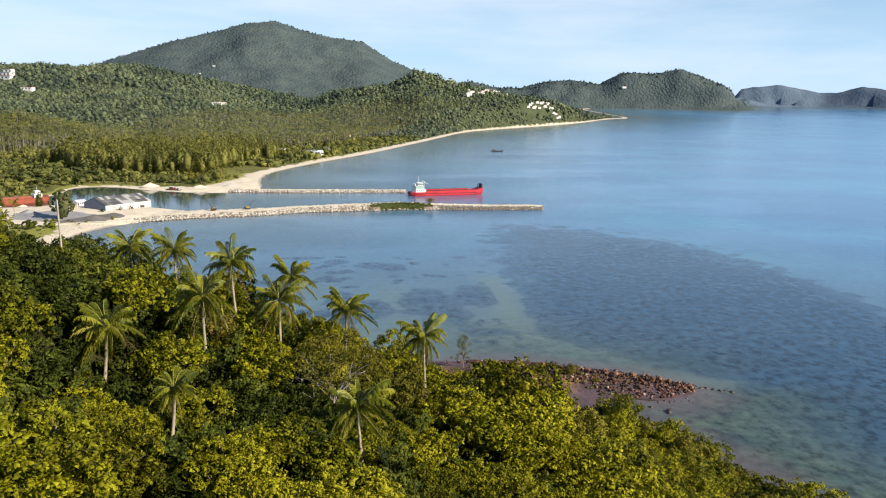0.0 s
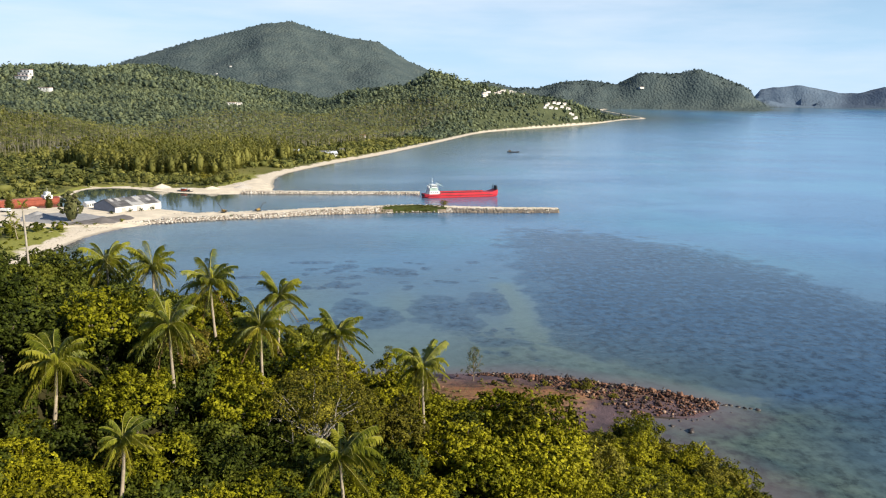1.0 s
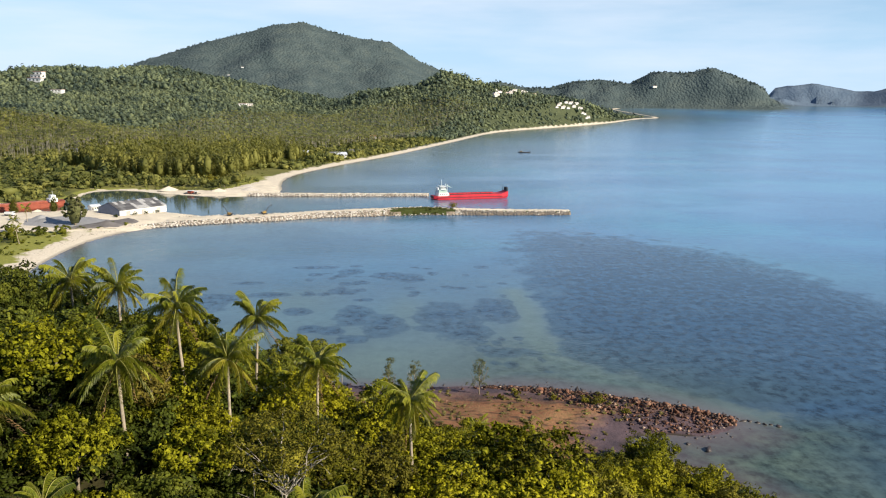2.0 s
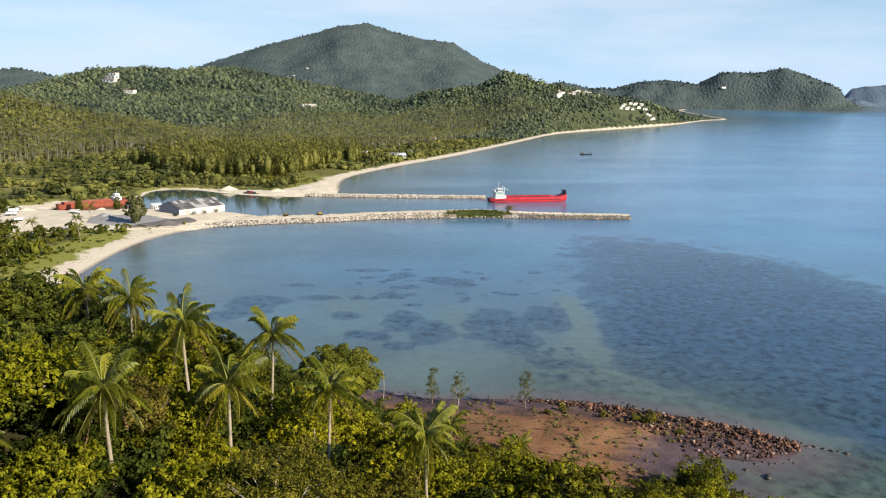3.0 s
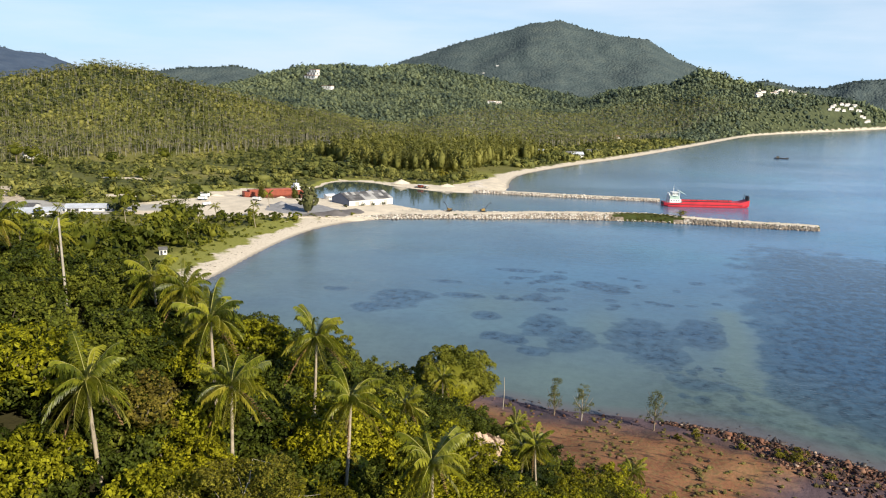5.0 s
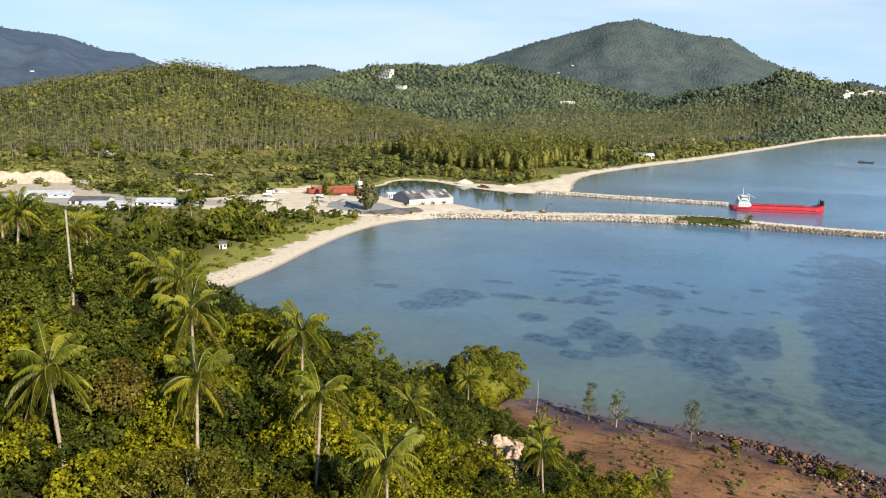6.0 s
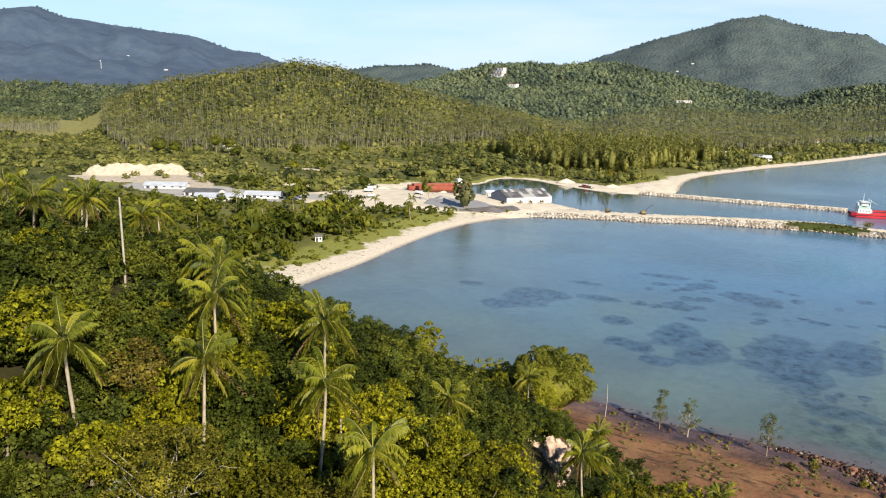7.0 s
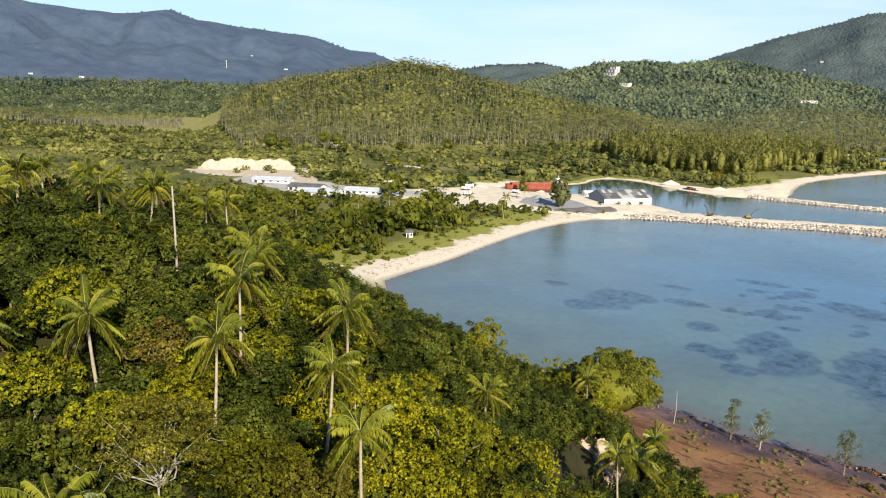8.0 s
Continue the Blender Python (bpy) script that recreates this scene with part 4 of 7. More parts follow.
bmesh.ops.create_icosphere(nut_bm, subdivisions=1, radius=0.16, matrix=Matrix.Diagonal((0.9, 0.9, 1.15, 1)))
NUT = bpy.data.meshes.new("coconut")
nut_bm.to_mesh(NUT)
nut_bm.free()
NUT.materials.append(FROND)


def coconut_palm(x, y, z, seed, label, fronds=34, scale=1.0):
    rng = np.random.RandomState(seed)
    base = min(ground_z(x, y), z - 5.0)
    h = z - base
    lean = rng.uniform(-0.15, 0.15, 2)
    palm = root("coconut_palm", pose(x, y, z), label, "palm tree", "coconut palms")
    t = np.linspace(0, 1, 11)
    pts = [(-lean[0] * h * (1 - s) ** 1.6, -lean[1] * h * (1 - s) ** 1.6, -(h + 0.6) * (1 - s)) for s in t]
    rad = [0.215 * (1 - 0.45 * s) + (0.12 if s == 0 else 0) + 0.02 * (i % 2) for i, s in enumerate(t)]
    v, f = bent_tube(pts, rad)
    child("trunk", mesh_np("trunk", v, [f], [PALM_BARK], smooth=True), palm, None, "slender grey-white ringed trunk")
    for k in range(7):
        a = k * 0.9
        child("coconut", NUT, palm, pose(0.28 * math.cos(a), 0.28 * math.sin(a), -0.25 - 0.1 * (k % 3), 12 * (k % 3), 0, 50 * k))
    for k in range(fronds):
        s = k / fronds
        kind = "up" if s < 0.28 else "mid" if s < 0.58 else "low" if s < 0.8 else "hang" if s < 0.94 else "dry"
        me = FRONDS[kind][rng.randint(len(FRONDS[kind]))]
        m = pose(0, 0, 0.1 - 0.35 * s, rng.uniform(-32, 32), rng.uniform(-13, 13), k * 137.5 + rng.uniform(-24, 24)) @ Matrix.Scale(scale * rng.uniform(0.8, 1.15), 4)
        child("frond", me, palm, m, "hanging dry brown frond" if kind == "dry" else "")
    return palm


for n_, (px_, py_, pz_) in enumerate(PALMS):
    near_reef = py_ > 140
    coconut_palm(px_, py_, pz_, 300 + n_, "short coconut palm above the red shore flat" if near_reef else "tall coconut palm rising out of the headland canopy", 34, 1.3 if (px_, py_) == (14.9, 164.1) else 0.92 if near_reef else 0.62 if (px_, py_) == (-11.7, 62.4) else 1.0)

# The bare dead palm stem and thin snags.
for n_, (a, b, r) in enumerate([((-37.2, 109.7, 50), (-37.2, 109.7, 70.4), 0.17), ((1.6, 104.5, 40), (1.6, 104.5, 49.5), 0.12), ((1.9, 228, 1.5), (2.1, 228, 11), 0.1)]):
    v, f = bent_tube([(0, 0, 0), (0.25, 0.1, (b[2] - a[2]) * 0.5), (0.1, 0, b[2] - a[2])], [r * 1.2, r, r * 0.75])
    snag = tagged(new("dead_trunk", mesh_np("dead_trunk", v, [f], [BARK_PALE], smooth=True)), "tall bare grey dead trunk standing in the canopy", "dead tree")
    snag.location = a


# ---------------------------------------------------------------- vegetation of the plain and the hills
def low_crown(seed, n, size, rx=1.0, rz=0.8, cz=0.85, core=0.8):
    """A far tree of about unit radius: a core with sprays over it."""
    rng = np.random.RandomState(seed)
    lobes = rng.normal(0, 0.42, (4, 3)) * np.array([rx, rx, rz * 0.8]) + np.array([0, 0, cz])
    v, q = leaf_cloud(rng, lobes, np.array([[rx, rx, rz]]) * rng.uniform(0.45, 0.8, (4, 1)), n // 4, size, 0.3)
    bv, bf = ball(rng, rx * core * 0.85, rz * core * 0.9, cz * 0.85, 1, 0.35)
    return np.concatenate([v, bv]), [(q, 0), (bf + len(v), 0)]


def low_palm(seed):
    """A far palm, 12 m tall: a thin stem and a star of bent blades."""
    rng = np.random.RandomState(seed)
    v, tri, quad = [], [], []
    h = rng.uniform(12, 16.5)
    lean = rng.uniform(-0.8, 0.8, 2)
    for zz, r, s in ((-1, 0.26, 0), (h, 0.16, 1)):
        v += [(r * math.cos(a) + lean[0] * s, r * math.sin(a) + lean[1] * s, zz) for a in (0, 2.09, 4.19)]
    quad += [(0, 1, 4, 3), (1, 2, 5, 4), (2, 0, 3, 5)]
    blades = []
    for k in range(11):
        a = k * 2.4 + rng.uniform(-0.3, 0.3)
        up = rng.uniform(-0.35, 0.75)
        c, s = math.cos(a), math.sin(a)
        L = rng.uniform(3.3, 4.6)
        n = len(v)
        w = 0.62
        ox, oy = lean
        v += [(ox, oy, h), (ox + c * L * 0.5 - s * w, oy + s * L * 0.5 + c * w, h + up * L * 0.5 - 0.15), (ox + c * L * 0.55, oy + s * L * 0.55, h + up * L * 0.55 + 0.25),
              (ox + c * L * 0.5 + s * w, oy + s * L * 0.5 - c * w, h + up * L * 0.5 - 0.15), (ox + c * L, oy + s * L, h + up * L * 0.55 - 1.0)]
        blades += [(n, n + 1, n + 3), (n + 1, n + 4, n + 3)]
    return np.array(v), [(np.array(quad), 1), (np.array(blades), 0)]


def casuarina_low(seed, n=120, h=1.0):
    """A feathery tree of about unit height with several uneven leaders."""
    rng = np.random.RandomState(seed)
    k = rng.randint(0, 4, n)
    lean = rng.uniform(-0.16, 0.16, (4, 2)) * np.array([[0.3], [1], [1], [1]])
    top, wide = np.array([1.0, 0.82, 0.7, 0.56])[k], np.array([0.24, 0.2, 0.2, 0.22])[k]
    t = rng.uniform(0.02, 1, n) ** 1.1
    r = wide * (1.02 - t) ** 0.7 * np.clip(t * 4 + 0.35, 0, 1) * rng.uniform(0.35, 1.15, n)
    a = rng.uniform(0, 6.283, n)
    p = np.stack([r * np.cos(a) + lean[k, 0] * t, r * np.sin(a) + lean[k, 1] * t, t * top], 1)
    d = np.stack([np.cos(a) * 0.11, np.sin(a) * 0.11, rng.uniform(-0.02, 0.13, n)], 1)
    w = np.stack([-np.sin(a), np.cos(a), 0 * a], 1) * 0.035
    v = np.stack([p - w, p + d, p + w], 1).reshape(-1, 3)
    bv, bf = ball(rng, 0.13, 0.34, 0.36, 1, 0.25)
    return np.concatenate([v, bv]), [(np.arange(n * 3).reshape(n, 3), 0), (bf + n * 3, 0)]


LOW = [low_crown(400 + k, 28, 0.72) for k in range(5)]
MIDC = [crown_arrays(430 + k, 1.0, 0.75, 0.8, 16, 8, 0.5) for k in range(4)]
MIDC = [(v, [(q, 0), (t, 0)]) for v, q, t in MIDC]
FARC = [low_crown(450 + k, 16, 0.85) for k in range(4)]
def palm_tuft(seed):
    """A palm head among far woods: a star of blades over a short stem."""
    rng = np.random.RandomState(seed)
    v, f = [], []
    for k in range(9):
        a, up, L = k * 2.4 + rng.uniform(-0.3, 0.3), rng.uniform(-0.2, 0.9), rng.uniform(0.6, 0.95)
        c, s, n = math.cos(a), math.sin(a), len(v)
        v += [(0, 0, 1.6), (c * L * 0.55 - s * 0.17, s * L * 0.55 + c * 0.17, 1.6 + up * L * 0.5), (c * L * 0.55 + s * 0.17, s * L * 0.55 - c * 0.17, 1.6 + up * L * 0.5), (c * L, s * L, 1.45 + up * L * 0.35)]
        f += [(n, n + 1, n + 2), (n + 1, n + 3, n + 2)]
    bv, bf = ball(rng, 0.62, 0.62, 0.55, 1, 0.3)
    return np.concatenate([np.array(v), bv]), [(np.array(f), 0), (bf + len(v), 0)]


LPALM = [low_palm(470 + k) for k in range(6)]
LCAS = [casuarina_low(480 + k) for k in range(4)]

FAR_PLAIN = [low_crown(460 + k, 8, 1.0) for k in range(5)]
WOODS = FARC + [palm_tuft(495 + k) for k in range(2)]


def in_sight(x, y, z, clear=0.004):
    """Leaves out what stands behind a crest, as seen from over the headland."""
    r, az = np.hypot(x - ORIGIN[0], y - ORIGIN[1]), np.degrees(np.arctan2(-(x - ORIGIN[0]), y - ORIGIN[1]))
    crest = np.maximum.accumulate((gz - EYE_Z) / np.maximum(gr, 30), axis=0)
    i = np.clip(np.searchsorted(radii, r) - 2, 0, len(radii) - 1)
    j = np.clip(np.searchsorted(angles[:311], az), 0, 310)
    return (z - EYE_Z) / r > crest[i, j] - clear



# What keeps trees off on the plain: the yard, pads, the quarry and the field.
TRACKS = np.array([(-356, 532), (-350, 556), (-318, 562), (-292, 596), (-262, 610), (-258, 598), (-288, 570), (-300, 556), (-318, 540)], float)
YARD = np.array([(-292, 540), (-262, 592), (-205, 598), (-160, 612), (-122, 585), (-110, 548), (-134, 518), (-172, 500), (-205, 496), (-226, 474), (-262, 474), (-292, 482), (-304, 512)], float)
SHEDS = np.array([(-432, 458), (-440, 480), (-372, 505), (-296, 490), (-292, 468), (-335, 444)], float)
QUARRY = np.array([(-512, 478), (-500, 505), (-470, 552), (-440, 560), (-415, 530), (-385, 512), (-368, 486), (-400, 478), (-440, 478), (-486, 466)], float)
FIELD = np.array([(-1240, 930), (-1060, 990), (-870, 830), (-860, 740), (-960, 700), (-1200, 800)], float)
SPIT = np.array([(-236, 722), (-200, 729), (-165, 716), (-122, 706), (-108, 735), (-90, 800), (-60, 690), (-117, 681), (-170, 703), (-201, 724)], float)


def clear_of(x, y, *polys):
    ok_ = np.ones(x.shape, bool)
    for p_ in polys:
        ok_ &= ~inside(p_, x, y)
    return ok_


GROVE = np.array([(-640, 655), (-560, 720), (-480, 815), (-420, 880), (-380, 980), (-330, 1080), (-420, 1350), (-760, 1420), (-1150, 1250), (-1080, 1000), (-800, 760)], float)
GROVE_W = np.array([(-1000, 640), (-900, 770), (-1000, 860), (-1250, 760), (-1250, 640)], float)
GROVE_N = np.array([(-330, 1080), (-180, 1100), (-60, 1180), (60, 1420), (150, 1720), (330, 2050), (100, 2150), (-300, 1900), (-420, 1350)], float)
CASU = np.array([(-262, 842), (-212, 800), (-128, 812), (-118, 905), (-60, 1010), (-130, 1090), (-290, 1030), (-330, 920)], float)

# Plain between the headland and the coconut grove.
x, y, rng = spaced(7.2, -900, -60, 250, 900, 21)
sd = shore(x, y)
r = np.hypot(x - 30, y - 15)
az = np.degrees(np.arctan2(-(x - 30), y - 15))
patchy = waves(x, y, 90, 8)
ok = (sd > np.where((x < -112) & (y > 610) & (y < 790), 6, np.where((y > 300) & (y < 480), 25, 22))) & clear_of(x, y, YARD, SHEDS, QUARRY, SPIT, GROVE, FIELD, TRACKS) & (az < 66) & ~((x > -195) & (y < 300)) & (rng.uniform(0, 1, len(x)) < 0.92)
ok &= (np.hypot(x + 183, y - 361) > 15) & (np.hypot(x + 186, y - 366) > 11)
ok &= ~((az > 46) & (np.hypot(x, y) > 640) & (waves(x, y, 140, 12) > 0.5) & (rng.uniform(0, 1, len(x)) < 0.85))
ok &= ~((y > 530) & (x < -330) & (patchy > 0.72) & (rng.uniform(0, 1, len(x)) < 0.8))
ok &= ~((y > 590) & (y < 800) & (x < -225) & (x > -520) & (waves(x, y, 60, 18) > 0.1) & (rng.uniform(0, 1, len(x)) < 0.9))
x, y, sd = x[ok], y[ok], sd[ok]
z = height(x, y, sd)
near_ = np.hypot(x, y) < 560
size = (2.1 + 4.9 * rng.uniform(0, 1, len(x)) ** 3) * np.where(sd < 45, 0.62, 1.0) * np.where(y > 600, np.where((x > -300) & (y < 810), 1.35, 0.72), 1.0) * np.where((x < -235) & (y < 475), np.where(y > 415, 0.42, 0.6), 1.0) * np.where((x > -226) & (y > 425), 0.5, 1.0)
joined("plain_wood", MIDC, x[near_], y[near_], z[near_] - 0.6, size[near_] * 1.15, rng, [LEAF_MID], "mixed green trees and scrub on the coastal plain", "wood", rng.uniform(0.9, 1.5, near_.sum()))
joined("plain_scrub", LOW, x[~near_], y[~near_], z[~near_] - 0.6, size[~near_] * np.where(x[~near_] < -300, 0.95, 1.2), rng, [LEAF_FAR], "low green scrub and trees behind the harbour yard", "scrub", rng.uniform(0.5, 1.15, (~near_).sum()))

# Coconut groves.
gxs, gys = [], []
for poly, step, seed in ((GROVE, 7.4, 31), (GROVE_W, 8.5, 32), (GROVE_N, 11.0, 33)):
    x, y, grs = spaced(step, poly[:, 0].min(), poly[:, 0].max(), poly[:, 1].min(), poly[:, 1].max(), seed, 0.3)
    k = inside(poly, x, y) & (shore(x, y) > 17)
    gxs.append(x[k]), gys.append(y[k])
x, y = np.concatenate(gxs), np.concatenate(gys)
# Open stems at the foot of the hill; higher up the palms stand in broadleaf wood.
up_slope = np.clip((height(x, y) - 14) / 22, 0, 1) * np.where(inside(GROVE_N, x, y), 0.6, 1.0)
k = in_sight(x, y, height(x, y) + 14) & (grs.uniform(0, 1, len(x)) > 0.62 * up_slope)
x, y, up_slope = x[k], y[k], up_slope[k]
joined("coconut_grove", LPALM, x, y, height(x, y) - up_slope * grs.uniform(0.5, 5.0, len(x)), grs.uniform(0.8, 1.25, len(x)), grs, [FROND_FAR, STEM], "coconut grove with pale stems on the low hill", "palm grove")

# Casuarinas behind the spit.
x, y, rng = spaced(9.5, -340, -50, 790, 1100, 41)
k = inside(CASU, x, y) & (shore(x, y) > 17)
x, y = x[k], y[k]
joined("casuarina_wood", LCAS, x, y, height(x, y) - 0.5, 14 + 18 * rng.uniform(0, 1, len(x)), rng, [NEEDLE], "feathery olive casuarina trees behind the beach", "wood")

# Where villas stand on the hills: place, turn, size and storeys.
VILLAS = [(-905, 2330, -20, 2.6, 3), (-768, 2105, -10, 1.8, 1), (-318, 2100, -5, 1.6, 1), (-300, 2110, 5, 1.2, 2)]
vrng = np.random.RandomState(61)
for n_ in range(26):
    vx, vy = 350 + 9.0 * n_ + vrng.uniform(-14, 14), 2290 + 8.6 * n_ + vrng.uniform(-45, 45)
    VILLAS.append((vx, vy, float(vrng.uniform(10, 50)), float(vrng.uniform(0.6, 1.15)), int(vrng.randint(1, 3))))
for row_ in range(3):
    for n_ in range(6):
        a_, r_ = math.radians(12.7 + 0.4 * n_ + 0.12 * row_), np.arange(2200.0, 2520.0, 5.0)
        up_ = height(30 + r_ * math.sin(a_), 15 + r_ * math.cos(a_)) >= 46 + 8 * row_
        r_ = float(r_[np.argmax(up_)]) if up_.any() else 2500.0
        r_ += float(vrng.uniform(-12, 12))
        VILLAS.append((30 + r_ * math.sin(a_), 15 + r_ * math.cos(a_), 20.0, float(vrng.uniform(0.5, 0.8)), 2))
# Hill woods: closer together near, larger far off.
for n_, (r0, r1, step, lo_, hi_, temps, leafm) in enumerate(((760, 1500, 9.0, 2.9, 5.6, WOODS, LEAF_FAR), (1500, 2300, 12.5, 4.1, 7.0, FAR_PLAIN + WOODS[-2:], LEAF_HILL_HAZE), (2300, 3150, 18, 5.8, 9.4, FAR_PLAIN, LEAF_HILL_HAZE))):
    x, y, rng = spaced(step, -r1, 1300, 500, r1, 50 + n_)
    r, az = np.hypot(x - 30, y - 15), np.degrees(np.arctan2(-(x - 30), y - 15))
    k = (r >= r0) & (r < r1) & (az > -24) & (az < 64)
    x, y = x[k], y[k]
    sd = shore(x, y)
    thin = np.where((inside(GROVE, x, y) & (np.hypot(x - 30, y - 15) < 1330)) | inside(GROVE_W, x, y), 0.3 + 0.68 * np.clip((height(x, y, sd) - 14) / 22, 0, 1), np.where(inside(GROVE_N, x, y), 0.75, 1.0))
    k = (sd > np.where((x < -112) & (y > 600) & (y < 790), 8, np.where(y > 850, 15, 26))) & clear_of(x, y, FIELD, CASU, YARD) & (rng.uniform(0, 1, len(x)) < thin) & ~((y < 900) & (x > -900) & (x < -60) & clear_of(x, y, GROVE))
    for vx, vy, _, vs, _ in VILLAS:
        k &= ~((np.hypot(x - vx, y - vy) < 4 + 6 * vs) | ((np.hypot(x - vx * 0.99, y - vy * 0.99) < 4 + 5 * vs)))
    x, y, sd = x[k], y[k], sd[k]
    z = height(x, y, sd)
    k = in_sight(x, y, z + 9)
    x, y, z = x[k], y[k], z[k]
    size, squash = lo_ + (hi_ - lo_) * 1.25 * rng.uniform(0, 1, len(x)) ** 2.2, rng.uniform(0.8, 1.3, len(x))
    flat = (np.degrees(np.arctan2(-(x - 30), y - 15)) > 43) & (n_ > 0)
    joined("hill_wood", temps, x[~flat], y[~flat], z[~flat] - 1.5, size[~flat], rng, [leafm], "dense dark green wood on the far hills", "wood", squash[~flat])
    if flat.any():
        joined("plain_wood", temps, x[flat], y[flat], z[flat] - 1.5, size[flat], rng, [LEAF_DUSK], "dark green wood on the far plain below the mountains", "wood", squash[flat])


# Single trees along the crests of the far mountains.
rng = np.random.RandomState(59)
cx_, cy_ = [], []
for rc, a0, a1 in ((4200, -4.4, 16.5), (4400, -28, -8), (4400, 38, 64), (4000, 25, 33)):
    n_ = int(abs(a1 - a0) * 26)
    a, r = np.radians(rng.uniform(a0, a1, n_)), rc - rng.uniform(-10, 70, n_)
    cx_.append(ORIGIN[0] - r * np.sin(a)), cy_.append(ORIGIN[1] + r * np.cos(a))
x, y = np.concatenate(cx_), np.concatenate(cy_)
sd = shore(x, y)
x, y, sd = x[sd > 30], y[sd > 30], sd[sd > 30]
# Crest leaves as blue-grey as the slopes: haze is in their colour.
joined("mountain_wood", FAR_PLAIN, x, y, height(x, y, sd) - 2.5, 2.6 + 4.0 * rng.uniform(0, 1, len(x)) ** 2, rng, [leaf_mat("hazy_mountain_leaf", (0.046, 0.066, 0.066), (0.066, 0.090, 0.084), (0.09, 0.115, 0.10), 0.006, 0.05)],
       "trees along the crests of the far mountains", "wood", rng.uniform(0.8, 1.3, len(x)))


# ---------------------------------------------------------------- rocks, breakwaters and built ground
def stone_arrays(seed, n=1, rough=0.3, flat=0.7):
    rng = np.random.RandomState(seed)
    v, f = ball(rng, 1.0, flat, 0.15, n, rough)
    return v, f


STONES = [stone_arrays(600 + k) for k in range(6)]


def broken_rock(seed):
    """An angular block: the hull of points in a bent box."""
    rng = np.random.RandomState(seed)
    bm = bmesh.new()
    for _ in range(10):
        p = rng.uniform(-1, 1, 3)
        p = p / np.abs(p).max() * rng.uniform(0.7, 1.05) * np.array([1.0, rng.uniform(0.7, 1.0), 0.75])
        bm.verts.new(p)
    bmesh.ops.convex_hull(bm, input=bm.verts)
    bmesh.ops.delete(bm, geom=[v_ for v_ in bm.verts if not v_.link_faces], context="VERTS")
    bmesh.ops.triangulate(bm, faces=bm.faces)
    bm.verts.index_update()
    v = np.array([q.co for q in bm.verts])
    f = np.array([[q.index for q in t.verts] for t in bm.faces])
    bm.free()
    return v + np.array([0, 0, 0.2]), f


ROCKS = [broken_rock(620 + k) for k in range(7)]


def sheet_on_ground(name, poly, material, lift, label, category, step=6.0, kind="structure"):
    """A built or worn surface that lies on the ground inside a ragged outline."""
    x_, y_, rg = spaced(step, poly[:, 0].min() - step, poly[:, 0].max() + step, poly[:, 1].min() - step, poly[:, 1].max() + step, 5, 0.0)
    nx = len(np.arange(poly[:, 0].min() - step, poly[:, 0].max() + step, step))
    ny = len(x_) // nx
    zz = height(x_, y_) + lift
    d = np.where(inside(poly, x_, y_), 1, -1) * off_line(poly, x_, y_, True) + waves(x_, y_, step * 5, 9) * step * 0.35
    zz = zz - soft(0, -step, d) * (lift + 0.8)
    i = np.arange((ny - 1) * nx).reshape(ny - 1, nx)[:, :-1].ravel()
    q_ = np.stack([i, i + 1, i + 1 + nx, i + nx], 1)
    q_ = q_[(d[q_] > -step * 1.2).all(1)]
    me = mesh_np(name, np.stack([x_, y_, zz], 1), [q_], [material], smooth=True)
    return tagged(new(name, me), label, category, kind=kind)


sheet_on_ground("yard", YARD, SAND_PALE, 0.25, "pale sandy harbour yard behind the beach", "yard", 5)
sheet_on_ground("shed_yard", SHEDS, CONCRETE, 0.2, "pale concrete ground between the sheds", "yard", 5)
sheet_on_ground("quarry_floor", QUARRY, QUARRY_EARTH, 0.3, "bare pale sand of a quarry floor", "quarry", 6)
for poly in ([(-352, 538), (-346, 552), (-318, 556), (-296, 566), (-292, 558), (-320, 543)], [(-300, 580), (-292, 592), (-268, 606), (-262, 600), (-280, 586)], [(-420, 640), (-400, 650), (-372, 648), (-380, 638)]):
    sheet_on_ground("sand_track", np.array(poly, float), SAND_PALE, 0.2, "bare sandy track through the scrub", "track", 3)
sheet_on_ground("field", FIELD, GRASS, 0.3, "open grassy field between groves", "field", 14)
sheet_on_ground("spit_sand", SPIT, SAND_PALE, 0.15, "pale sand spit at the lagoon mouth", "sand", 5)
sheet_on_ground("gravel_apron", np.array([(-215, 545), (-188, 560), (-160, 540), (-148, 522), (-176, 508), (-205, 520)], float), GRAVEL, 0.55, "dark grey gravel apron beside the warehouse", "gravel", 3)
sheet_on_ground("gravel_ramp", np.array([(-174, 508), (-163, 530), (-150, 547), (-141, 538), (-150, 522), (-162, 510)], float), GRAVEL_DARK, 0.9, "dark grey-brown gravel ramp at the shore", "gravel", 3)
sheet_on_ground("concrete_pad", np.array([(-300, 484), (-296, 512), (-268, 520), (-262, 492)], float), CONCRETE, 0.4, "pale grey concrete pad", "pavement", 4)


